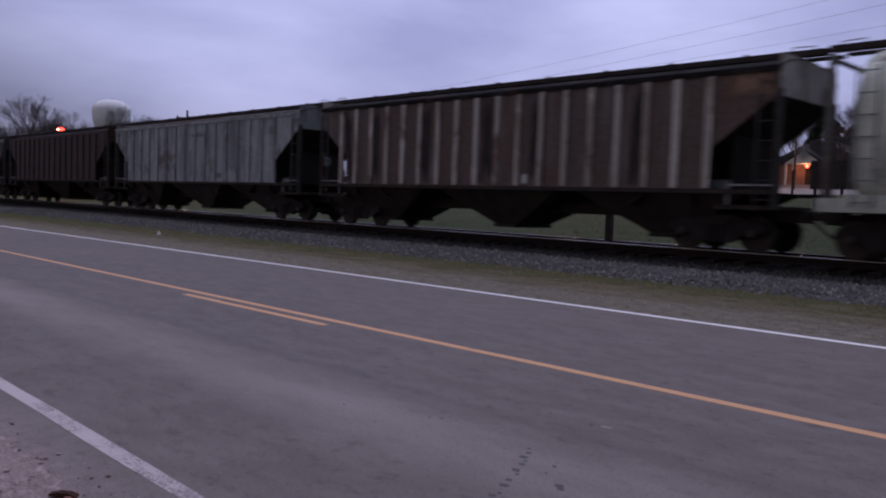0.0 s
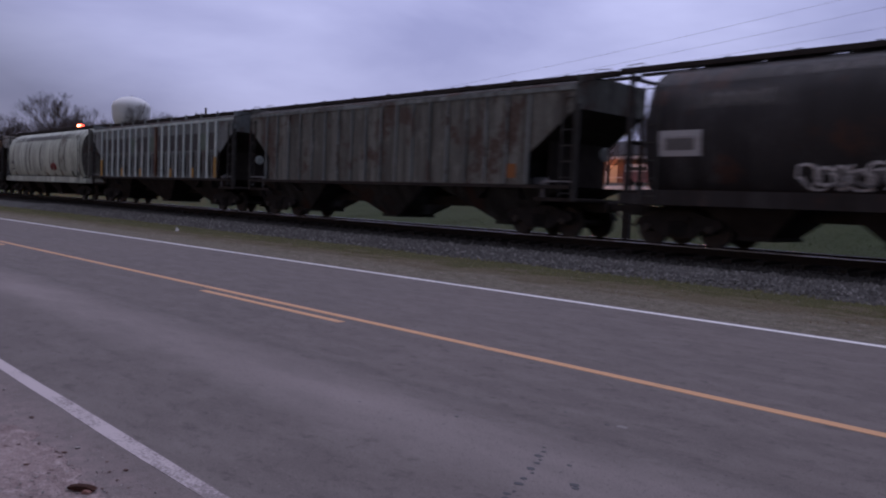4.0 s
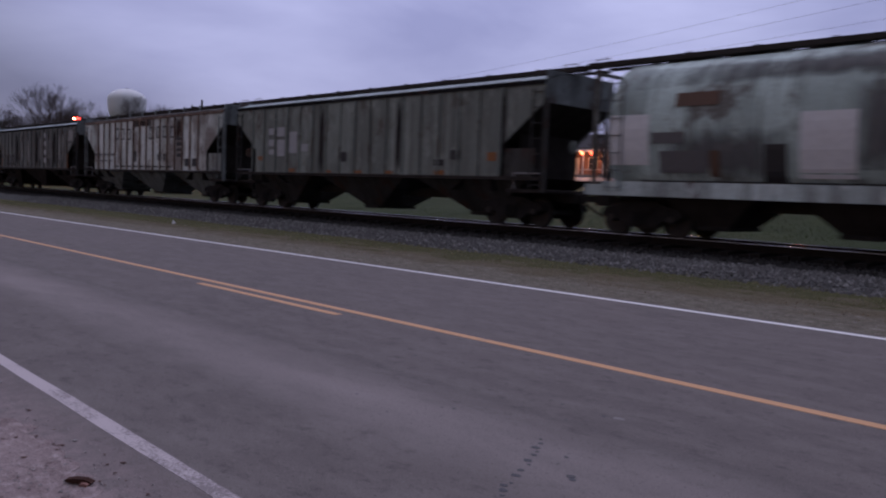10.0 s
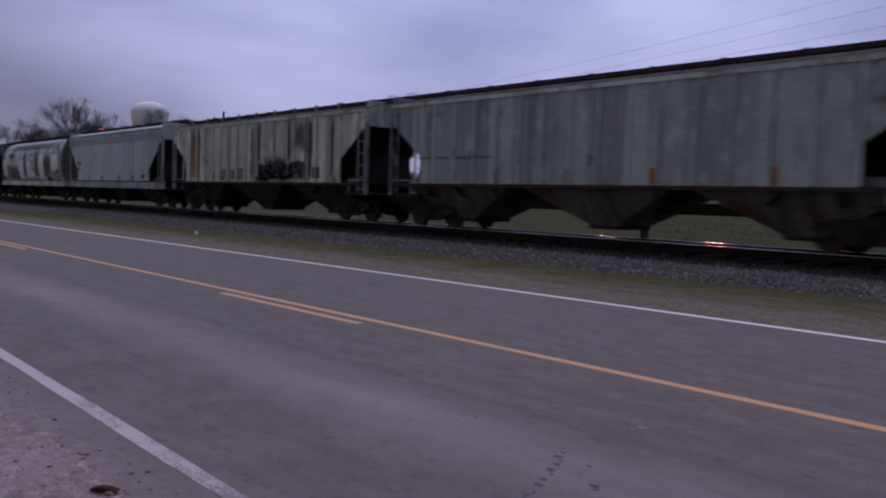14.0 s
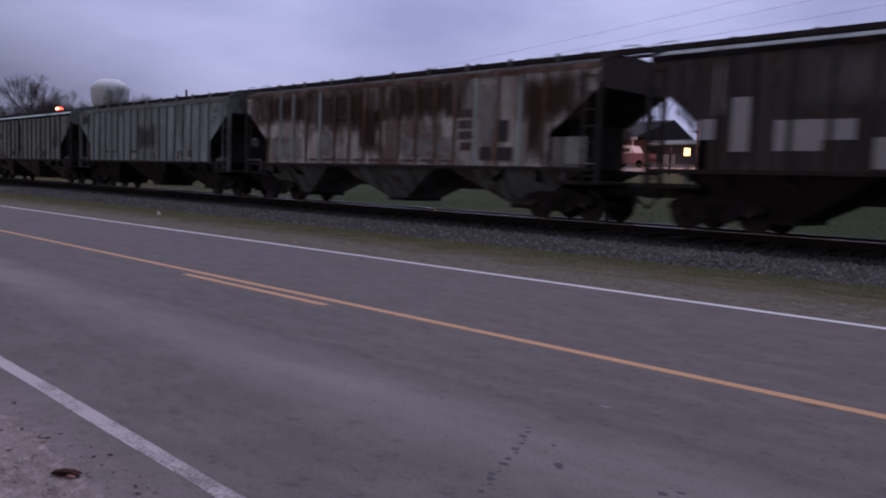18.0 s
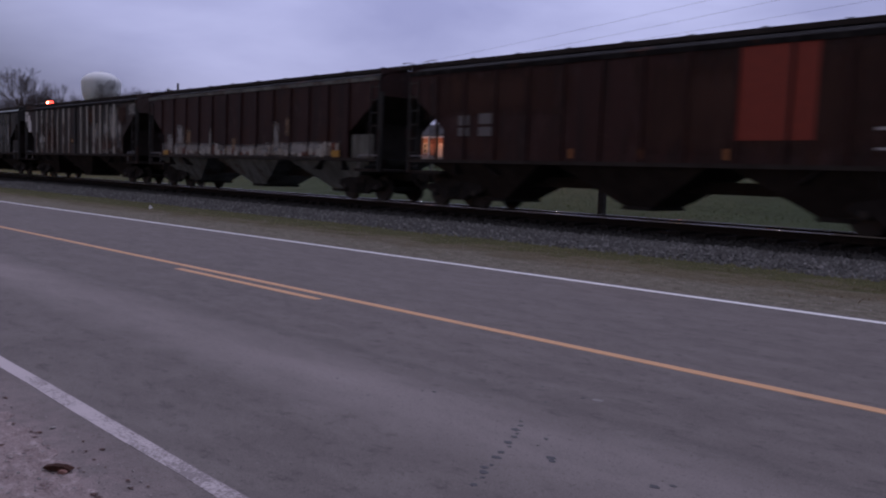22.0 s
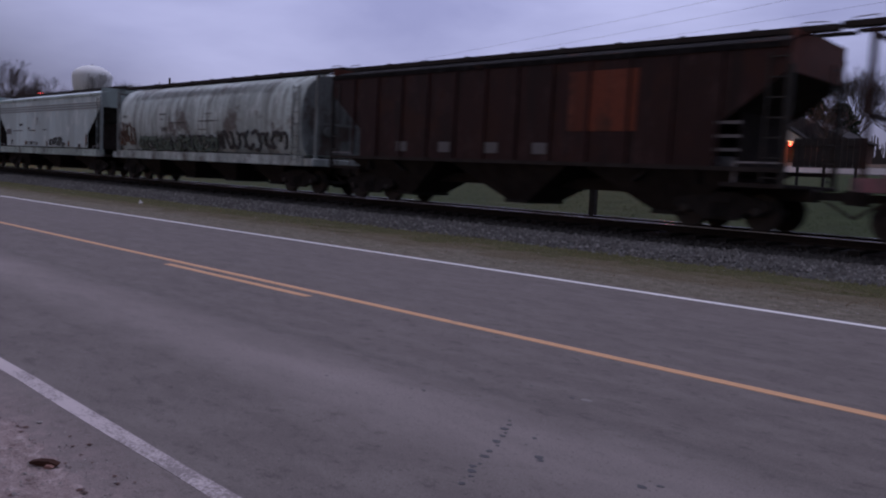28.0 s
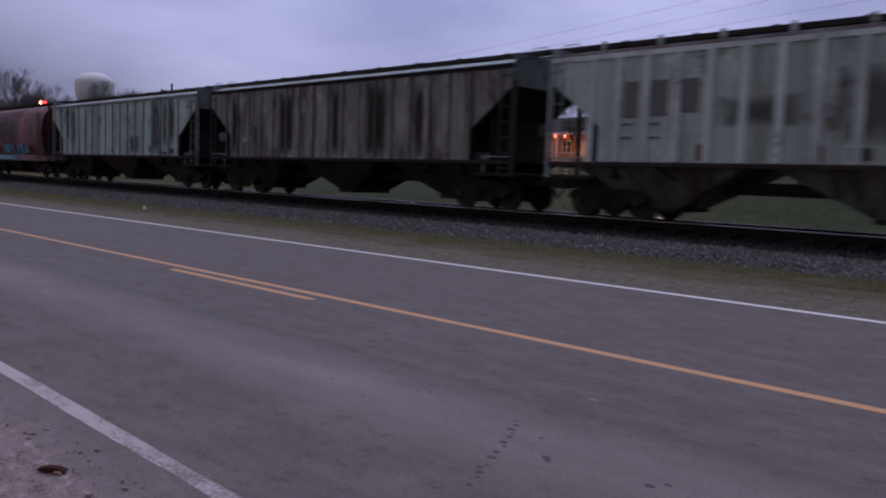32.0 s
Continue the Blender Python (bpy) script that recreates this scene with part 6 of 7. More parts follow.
# where the two ends of each car stand along the track at the start
ENDS = [
    (-74.15, -57.6), (-56.29, -39.5), (-38.44, -21.6), (-20.15, -3.67), (-2.12, 13.1), (15.2, 31.85),
    (33.3, 50.23), (52.33, 67.1), (69.2, 85.81), (87.16, 104.22), (105.67, 122.33), (123.55, 140.31),
    (142.41, 157.53), (159.62, 174.71), (176.11, 192.59), (194.04, 210.94), (212.39, 228.95), (230.4, 247.01),
    (248.46, 265.5), (266.95, 283.21), (284.66, 300.7), (302.15, 318.99), (320.44, 336.09), (337.54, 354.38),
    (355.75, 372.39), (373.8, 389.97), (392.01, 407.38), (409.25, 424.75), (426.85, 441.9), (444.0, 460.77),
    (462.05, 478.4), (479.66, 496.15),
]
SPECS = specs()
CARS = []
for i, (a, b) in enumerate(ENDS):
    gl = (a - ENDS[i - 1][1]) / 2 if i else 0.8
    gr = (ENDS[i + 1][0] - b) / 2 if i < len(ENDS) - 1 else 0.8
    # the roof walks of two cars nearly meet; round cars carry the longer overhang
    over = []
    for k, g in ((i - 2, gl), (i, gr)):
        mine, other = SPECS[i - 1]["style"] == "curve", k in SPECS and SPECS[k]["style"] == "curve"
        over.append(g - 0.04 if mine == other else (2 * g - 0.62 if mine else 0.54))
    CARS.append((hopper_car(SPECS[i - 1], (b - a) / 2, gl, gr, *over), (a + b) / 2))


# ---------------------------------------------------------------- behind the railway
BRICK = rough_stuff("pinkish_brick", (0.19, 0.115, 0.098), (0.32, 0.20, 0.172), 3.0, grain=30)
SIDING = rough_stuff("lilac_grey_siding", (0.115, 0.11, 0.122), (0.16, 0.153, 0.17), 2.0, s3=(0.2, 1, 6))
TRIM = plain("cream_trim", (0.58, 0.54, 0.48), 0.6)
WHITE_TRIM = plain("white_painted_trim", (0.68, 0.67, 0.68), 0.6)
METAL_ROOF = rough_stuff("pale_metal_roof", (0.15, 0.165, 0.172), (0.24, 0.255, 0.262), 1.2, 0.55, 0.2)
SHINGLE = rough_stuff("dark_shingle_roof", (0.035, 0.033, 0.035), (0.075, 0.07, 0.072), 3.0)
WOOD_DARK = rough_stuff("dark_weathered_boards", (0.025, 0.022, 0.022), (0.06, 0.052, 0.05), 3.0, s3=(1, 1, 5))
POLE_WOOD = rough_stuff("utility_pole_wood", (0.06, 0.05, 0.045), (0.13, 0.11, 0.095), 3.0, s3=(6, 6, 0.5))
GLASS_LIT = plain("lit_window_glass", (1.0, 0.62, 0.25), 0.4, glow=5.0)
GLASS_DARK = plain("dark_window_glass", (0.03, 0.032, 0.04), 0.12)
LAMP_ORANGE = plain("sodium_lamp_glass", (1.0, 0.06, 0.045), 0.4, glow=5.0)
LAMP_PINK = plain("pinkish_lamp_glass", (1.0, 0.22, 0.27), 0.4, glow=5.0)
LAMP_WHITE = plain("cool_lamp_glass", (0.55, 0.45, 1.0), 0.4, glow=7.0)
BULB = plain("lamp_bulb", (1.0, 0.20, 0.14), 0.4, glow=5.0)
BARK = rough_stuff("grey_bark", (0.05, 0.043, 0.042), (0.105, 0.09, 0.085), 4.0, s3=(3, 3, 0.6))
NEEDLE = rough_stuff("dark_evergreen_foliage", (0.012, 0.018, 0.012), (0.032, 0.042, 0.025), 1.5)
CONCRETE = rough_stuff("pale_concrete", (0.23, 0.225, 0.22), (0.34, 0.33, 0.325), 1.2)


def window_on(house, x, y, z0, z1, w, glass, frame_mat):
    win = part("window", Shape().box(x - w / 2, x + w / 2, y - 0.03, y + 0.02, z0, z1), glass, house)
    t = 0.07
    part("window_frame", Shape().box(x - w / 2 - t, x + w / 2 + t, y - 0.06, y - 0.031, z1, z1 + t).box(x - w / 2 - t, x + w / 2 + t, y - 0.09, y - 0.031, z0 - t, z0).box(x - w / 2 - t, x - w / 2, y - 0.06, y - 0.031, z0, z1).box(x + w / 2, x + w / 2 + t, y - 0.06, y - 0.031, z0, z1).box(x - 0.02, x + 0.02, y - 0.055, y - 0.031, z0, z1).box(x - w / 2, x + w / 2, y - 0.055, y - 0.031, (z0 + z1) / 2 - 0.02, (z0 + z1) / 2 + 0.02), frame_mat, win)


def metal_roof_house():
    h = thing("metal_roofed_house", pose(-39, 72, 3.75), "lilac-grey low house with a pale metal roof and one lit window", "house")
    part("wall", Shape().box(-4.2, 4.2, 0, 8, -0.6, 2.35), SIDING, h)
    part("roof", Shape().beam([(-0.9, 2.3), (-0.9, 2.42), (-0.5, 2.72), (4, 2.95), (8.5, 2.72), (8.5, 2.3)], -4.7, 4.7), METAL_ROOF, h)
    part("fascia", Shape().box(-4.72, 4.72, -0.97, -0.91, 2.26, 2.46), WHITE_TRIM, h)
    for i in range(20):
        part("roof_seam", Shape().add([(-4.6 + i * 0.484, -0.93, 2.44), (-4.57 + i * 0.484, -0.93, 2.44), (-4.57 + i * 0.484, -0.52, 2.74), (-4.6 + i * 0.484, -0.52, 2.74)], [(0, 1, 2, 3)]), WHITE_TRIM, h)
    window_on(h, -0.8, 0, 1.25, 1.95, 0.62, GLASS_LIT, WHITE_TRIM)
    window_on(h, 2.4, 0, 0.9, 1.9, 0.9, GLASS_DARK, WHITE_TRIM)
    part("garage_door", Shape().box(-3.4, -2.1, -0.06, 0.0, 0.2, 1.35), WHITE_TRIM, h)
    part("door_panel", Shape().box(-3.3, -2.8, -0.075, -0.061, 0.3, 1.2).box(-2.7, -2.2, -0.075, -0.061, 0.3, 1.2), TRIM, h)
    part("foundation", Shape().box(-4.25, 4.25, -0.05, 8.05, -1.2, 0.18), CONCRETE, h)
    return h


def porch_house():
    """The long brick house with a white-trimmed porch, two lamps over its door."""
    h = thing("brick_porch_house", pose(-55, 72, 3.75), "long pinkish brick house with a white-columned lit porch", "house")
    part("wall", Shape().box(-10.5, 10.5, 0, 9, -0.6, 2.9), BRICK, h)
    part("roof", Shape().beam([(-2.4, 3.0), (-2.4, 3.12), (4.5, 5.2), (9.6, 3.1), (9.6, 2.9)], -11, 11), SHINGLE, h)
    part("porch_beam", Shape().box(-10.9, 10.9, -2.42, -2.2, 2.72, 3.0), WHITE_TRIM, h)
    part("porch_floor", Shape().box(-10.8, 10.8, -2.4, 0, -1.2, 0.12), CONCRETE, h)
    for i in range(9):
        part("column", Shape().tube((-10.4 + 2.6 * i, -2.25, 0.12), (-10.4 + 2.6 * i, -2.25, 2.72), 0.11, 0.09, 10), WHITE_TRIM, h)
    for i in range(-4, 5):
        if i % 2:
            window_on(h, i * 2.3, 0, 0.9, 2.2, 1.1, GLASS_DARK, WHITE_TRIM)
        else:
            part("door" if i == 0 else "shutter", Shape().box(i * 2.3 - 0.45, i * 2.3 + 0.45, -0.05, 0, 0.12, 2.2), TRIM if i else WHITE_TRIM, h)
    part("porch_rail", Shape().box(-10.8, -1.2, -2.38, -2.32, 0.75, 0.85).box(1.2, 10.8, -2.38, -2.32, 0.75, 0.85), WHITE_TRIM, h)
    return h


def gable_house():
    h = thing("gabled_house", pose(-29.3, 74, 3.8), "small house with a lit cream gabled porch and dark roof", "house")
    part("wall", Shape().box(-3.2, 4.5, 1.2, 9, -0.6, 2.6), BRICK, h)
    part("roof", Shape().prism([(-3.8, 2.5), (0.6, 4.6), (5.1, 2.5)], 0.9, 9.4), SHINGLE, h)
    part("gable", Shape().prism([(-1.6, 2.3), (0.1, 3.4), (1.8, 2.3)], -0.6, 1.2), TRIM, h)
    part("gable_roof", Shape().prism([(-1.95, 2.2), (0.1, 3.52), (2.15, 2.2), (2.15, 2.34), (0.1, 3.68), (-1.95, 2.34)], -0.75, 1.3), SHINGLE, h)
    for x in (-1.45, -0.75, 0.95, 1.6):
        part("column", Shape().box(x - 0.08, x + 0.08, -0.55, -0.39, 0, 2.3, 0.01), TRIM, h)
    part("porch_floor", Shape().box(-1.8, 2.0, -0.7, 1.2, -1.0, 0.1), CONCRETE, h)
    part("door", Shape().box(-0.35, 0.55, 1.15, 1.2, 0.1, 2.1), WOOD_DARK, h)
    window_on(h, 3.2, 1.2, 0.9, 2.0, 1.0, GLASS_DARK, TRIM)
    return h


def brick_cottage():
    h = thing("brick_cottage", pose(-74, 72, 3.75), "pinkish brick cottage with a lit porch and low dark roof", "house")
    part("wall", Shape().box(-6, 6, 0, 8, -0.8, 2.9), BRICK, h)
    part("roof", Shape().beam([(-1.5, 2.95), (-1.5, 3.08), (4, 4.9), (8.6, 3.1), (8.6, 2.9)], -6.4, 6.4), SHINGLE, h)
    part("porch_beam", Shape().box(-6.3, 6.3, -1.52, -1.36, 2.72, 2.95), WHITE_TRIM, h)
    part("porch_floor", Shape().box(-6.2, 6.2, -1.5, 0, -1.2, 0.1), CONCRETE, h)
    for i in range(5):
        part("column", Shape().box(-6.1 + 3.05 * i, -5.95 + 3.05 * i, -1.5, -1.36, 0.1, 2.72, 0.02), WHITE_TRIM, h)
    for x in (-4.2, -1.8, 3.4):
        window_on(h, x, 0, 0.9, 2.1, 1.1, GLASS_DARK, WHITE_TRIM)
    part("door", Shape().box(0.3, 1.2, -0.05, 0, 0.1, 2.15), WHITE_TRIM, h)


brick_cottage()
metal_roof_house()
porch_house()
gable_house()


def low_wall(x0, x1, y, z0, z1, mat, label):
    tagged(part("low_wall", Shape().box(x0, x1, y, y + 0.25, z0, z1, 0.02), mat, None), label, "wall", kind="structure")


# Added pale wall in place of a strip of warm lamp light.
low_wall(-100, -10, 67.5, 3.0, 3.95, CONCRETE, "low pale wall added for a strip of warm light by the far street")


def board_fence():
    f = thing("board_panel", pose(-15.6, 45, 1.75), "dark weathered board panel standing on posts", "fence panel")
    for i in range(12):
        part("board", Shape().box(-1.85 + i * 0.31, -1.56 + i * 0.31, -0.02, 0.01 + 0.004 * (i % 3), 1.05, 2.62), WOOD_DARK, f)
    for x in (-1.6, -0.2, 1.4):
        part("post", Shape().box(x - 0.06, x + 0.06, 0.015, 0.13, -0.4, 2.5), WOOD_DARK, f)
    part("rail", Shape().box(-1.85, 1.85, -0.06, -0.021, 1.3, 1.4).box(-1.85, 1.85, -0.06, -0.021, 2.2, 2.3), WOOD_DARK, f)


board_fence()
post = thing("relay_post", pose(-16.9, 25.1, 0.05), "square dark post standing beside the track", "post")
part("shaft", Shape().box(-0.11, 0.11, -0.11, 0.11, -0.3, 1.75, 0.015), WOOD_DARK, post)
part("cap", Shape().box(-0.15, 0.15, -0.14, 0.14, 1.751, 1.85, 0.02), WOOD_DARK, post)
part("base_plate", Shape().box(-0.2, 0.2, -0.2, 0.2, 0.0, 0.12, 0.02), CONCRETE, post)
for x, y, h in ((-32.4, 56, 1.6), (-22.9, 56, 1.7), (-37.0, 64, 1.9)):
    p = thing("street_post", pose(x, y, ground_z(x, y)), "thin dark marker post by the far street", "post", "street posts")
    part("shaft", Shape().box(-0.06, 0.06, -0.06, 0.06, -0.2, h, 0.01), WOOD_DARK, p)
    part("cap", Shape().box(-0.08, 0.08, -0.08, 0.08, h, h + 0.06, 0.01), WOOD_DARK, p)

# street lamps: x, y, lamp height, glass, watts, colour, pole


def street_lamp(x, y, z, glass, watts, color, label, r=0.2, head="globe"):
    g = ground_z(x, y)
    lamp = thing("street_lamp", pose(x, y, g), label, "street lamp", "street lamps")
    part("pole", Shape().tube((0, 1.3, -0.3), (0, 1.3, z - g + 0.15), 0.10, 0.07, 10), POLE_WOOD, lamp)
    part("arm", Shape().tube((0, 1.3, z - g - 0.1), (0, 0.0, z - g + 0.22), 0.03, n=6), WOOD_DARK, lamp)
    part("hood", Shape().turned([(z - g + 0.14, r * 1.25), (z - g + 0.24, r * 0.9), (z - g + 0.3, 0.05)], 14, "z"), WOOD_DARK, lamp)
    # The globe is oversized so that it also stands for the halo.
    part("globe", Shape().turned([(z - g - r, 0.02), (z - g - 0.75 * r, 0.66 * r), (z - g - 0.2 * r, r), (z - g + 0.3 * r, 0.95 * r), (z - g + 0.65 * r, 0.7 * r)], 14, "z"), glass, lamp, "glowing lamp glass, oversized to hold its halo", True)
    part("bulb", Shape().turned([(-0.6 * r, 0.02), (-0.4 * r, 0.4 * r), (0.1 * r, 0.55 * r), (0.5 * r, 0.3 * r)], 12, "z"), BULB, lamp, "bright lamp bulb", True, at=pose(0, -0.62 * r, z - g))
    light = bpy.data.lights.new("street_light", "POINT")
    light.energy, light.color, light.shadow_soft_size = watts, color, 0.1
    ob = new("street_light", light)
    ob.location = (x, y - 1.3 * r, z - 0.05)
    return lamp


street_lamp(-118.0, 40, 10.06, LAMP_ORANGE, 3000, (1.0, 0.28, 0.10), "tall wooden pole with a glowing orange street lamp", 0.42)
street_lamp(-34.1, 62, 8.70, LAMP_PINK, 1700, (1.0, 0.40, 0.30), "wooden pole with a bright pinkish street lamp", 0.42)
street_lamp(-25.8, 62, 8.7, LAMP_ORANGE, 70, (1.0, 0.55, 0.28), "wooden pole with a small warm street lamp", 0.12)
street_lamp(-52.7, 50, 11.36, LAMP_WHITE, 700, (0.75, 0.75, 1.0), "tall pole with a cool white lamp", 0.17)
street_lamp(-96.9, 60, 8.2, LAMP_ORANGE, 1500, (1.0, 0.40, 0.15), "wooden pole with a glowing orange street lamp", 0.2)
street_lamp(-101.6, 50, 7.8, LAMP_ORANGE, 4000, (1.0, 0.40, 0.15), "wooden pole with a glowing orange street lamp", 0.2)


def porch_lamp(x, y, z, watts=90, beam=0):
    lamp = thing("porch_lamp", pose(x, y, z), "small glowing porch lantern hanging under the porch roof", "lamp", "porch lamps")
    part("lantern_glass", Shape().turned([(-0.14, 0.05), (-0.1, 0.09), (0.1, 0.1), (0.14, 0.06)], 10, "z"), LAMP_ORANGE, lamp, "glowing lantern glass")
    part("lantern_cap", Shape().turned([(0.141, 0.12), (0.2, 0.03), (0.34, 0.015)], 10, "z"), WOOD_DARK, lamp)
    light = bpy.data.lights.new("porch_light", "POINT")
    light.energy, light.color, light.shadow_soft_size = watts, (1.0, 0.42, 0.22), 0.08
    ob = new("porch_light", light)
    ob.location = (x, y - 0.22, z)
    if beam:
        # an added spot aimed at the rails makes them glint; the wall stays dim
        light = bpy.data.lights.new("rail_glint_spot", "SPOT")
        light.energy, light.color, light.shadow_soft_size = beam, (1.0, 0.42, 0.22), 0.08
        light.spot_size, light.spot_blend = radians(70), 0.4
        ob = new("rail_glint_spot", light)
        ob.matrix_world = look((x, y - 0.3, z), (x + 30, y - 42, z - 2.0))


porch_lamp(-53.2, 70.6, 6.35, 90, 1700)
porch_lamp(-52.0, 70.6, 6.35, 90, 1700)
porch_lamp(-29.2, 74.4, 5.9, 60)
porch_lamp(-74.6, 71.2, 6.3, 110)


# parked vehicle before the brick house
def parked_van():
    v = thing("parked_van", pose(-41.8, 65.2, ground_z(-41.8, 65.2) + 0.02), "dark red parked van with a white roof, tail light on", "van")
    part("body", Shape().prism([(-2.2, 0.35), (2.1, 0.35), (2.2, 0.9), (2.05, 1.25), (1.2, 1.3), (-2.2, 1.3)], -0.85, 0.85), P_PINK, v)
    part("roof", Shape().prism([(-2.15, 1.3), (0.9, 1.3), (0.35, 2.0), (-2.05, 2.0)], -0.78, 0.78), WHITE_TRIM, v, "white roof and upper body")
    part("side_window", Shape().box(-1.6, 0.3, -0.80, -0.781, 1.4, 1.75), GLASS_DARK, v)
    part("tail_light", Shape().box(-2.24, -2.19, -0.8, -0.6, 0.8, 1.1), plain("red_tail_glass", (1.0, 0.04, 0.03), 0.3, glow=8.0), v, "glowing red tail light")
    for x in (-1.4, 1.4):
        for y in (-0.75, 0.75):
            part("wheel", Shape().turned([(-0.1, 0.2), (-0.1, 0.33), (0.1, 0.33), (0.1, 0.2)], 16), plain("van_tyre", (0.02, 0.02, 0.02), 0.9), v, at=pose(x, y, 0.33))


parked_van()


# ---------------------------------------------------------------- water tower, poles, wires, trees
def water_tower():
    t = thing("water_tower", pose(-339, 135, 4), "white spheroid water tower on a slender stem", "water tower")
    prof = [(0, 5.0), (3, 2.6), (19, 2.2), (22.5, 3.2), (24.2, 5.8), (25.6, 6.8), (27.5, 7.35), (30, 7.65), (31.8, 7.7)] + [(32.0 + 4.8 * math.sin(radians(a)), 7.7 * math.cos(radians(a)) + 0.02) for a in range(6, 91, 6)]
    part("tank", Shape().turned(prof, 40, "z"), rough_stuff("white_tank_paint", (0.84, 0.86, 0.89), (0.90, 0.91, 0.93), 0.2, 0.5), t, "white painted tank", True)
    part("balcony_rail", Shape().turned([(36.7, 0.5), (37.1, 0.5), (37.1, 0.45), (36.7, 0.45)], 12, "z"), GALV, t)


water_tower()


def tree_shapes(seed, spread, levels, thick, rise):
    """The trunk and the crown of a bare tree one metre high."""
    rng = random.Random(seed)
    trunk, crown = Shape(), Shape()

    def grow(a, d, length, r, level):
        b = a + d * length
        (trunk if level < 2 else crown).tube(a, b, r, r * 0.66, 6 if level < 2 else 3)
        if level >= levels:
            return
        for k in range(rng.choice((3, 3, 4) if level > 2 else (2, 3, 3)) if level else 5):
            turn = Vector((rng.uniform(-1, 1), rng.uniform(-1, 1), rng.uniform(-0.3, rise)))
            nd = (d + turn * spread * rng.uniform(0.7, 1.3)).normalized()
            nd.z = max(nd.z, -0.05)
            grow(a + (b - a) * rng.uniform(0.6, 1.0), nd.normalized(), length * rng.uniform(0.62, 0.82), r * 0.60, level + 1)

    grow(Vector((0, 0, -0.02)), Vector((rng.uniform(-0.06, 0.06), rng.uniform(-0.06, 0.06), 1)).normalized(), 0.30, thick, 0)
    return trunk.mesh("trunk"), crown.mesh("crown")


def tree(x, y, z, height, kind, turn, label="bare leafless grey-brown tree with fine twigs"):
    """A bare tree: a tapered trunk that forks into limbs and fine twigs."""
    trunk, crown = shared(("tree", kind), lambda: tree_shapes(*kind))
    t = thing("bare_tree", pose(x, y, z, 0, 0, turn), label, "tree", "bare trees")
    put("trunk", trunk, BARK, t, at=Matrix.Scale(height, 4))
    put("crown", crown, BARK, t, "fine bare twigs", at=Matrix.Scale(height, 4))
    return t


# the trees that stand over the train, far to the west
WIDE = [(s, 0.62, 7, 0.010, 0.95) for s in (31, 32, 33)]
for k, (az, dist, h) in enumerate(((72.0, 175, 21.0), (70.6, 185, 17.5), (69.5, 195, 15.0), (74.2, 190, 16.5), (76.0, 180, 16.5), (77.8, 175, 16.0), (66.6, 170, 15.0), (65.6, 210, 15.5), (75.2, 230, 18), (73.2, 200, 17.5), (79.3, 190, 17), (71.4, 215, 19), (67.9, 160, 12.5), (67.45, 170, 17.5), (66.3, 175, 16.8))):
    a = radians(az)
    tree(-dist * math.sin(a), dist * math.cos(a), ground_z(0, dist * math.cos(a)), h * 0.98, WIDE[k % 3], 57.0 * k)
# behind the houses
for k, (x, y, h) in enumerate(((-64, 96, 9.5), (-52, 100, 9), (-46, 104, 10), (-40, 98, 8.5), (-36, 92, 8), (-33.5, 100, 9), (-27, 104, 10), (-22, 96, 8.5), (-80, 104, 11), (-96, 110, 11), (-114, 112, 12), (-58, 92, 8.5), (-49, 94, 9), (-43, 93, 8.5), (-31, 95, 9), (-25, 93, 9), (-18, 100, 9))):
    tree(x, y, ground_z(x, y), 1.55 * h, WIDE[k % 3], 80.0 * k)
tree(-47.2, 66.5, 3.2, 6.5, (41, 0.7, 6, 0.02, 0.6), 10)
tree(-23.3, 67, 3.4, 7.0, (41, 0.7, 6, 0.02, 0.6), 140)


def evergreen(x, y, z, h, seed):
    rng = random.Random(seed)
    t = thing("evergreen_tree", pose(x, y, z), "dark dense evergreen tree with a ragged outline", "tree", "evergreen trees")
    part("trunk", Shape().tube((0, 0, -0.3), (0, 0, h * 0.9), 0.2, 0.04, 8), BARK, t)
    s = Shape()
    for i in range(1100):
        f = rng.random() ** 0.8
        zz, rr = h * (0.1 + 0.9 * f), h * 0.36 * (1 - f) ** 0.6 * rng.uniform(0.3, 1.15) + 0.1
        a, w = rng.uniform(0, 6.28), rng.uniform(0.15, 0.42)
        c = Vector((rr * math.cos(a), rr * math.sin(a), zz))
        o = Vector((math.cos(a), math.sin(a), 0.25)) * w
        u = Vector((-math.sin(a), math.cos(a), 0)) * w * 0.5
        s.add([c - u, c + u, c + o + u * 0.3, c + o * 1.3 - Vector((0, 0, 0.25)), c + Vector((0, 0, w * 0.7))], [(0, 1, 2), (0, 2, 3), (0, 1, 4), (1, 2, 4), (0, 3, 4)])
    part("crown", s, NEEDLE, t)


evergreen(-31.2, 84, 3.6, 7.8, 5)
evergreen(-29.0, 86, 3.6, 7.0, 6)


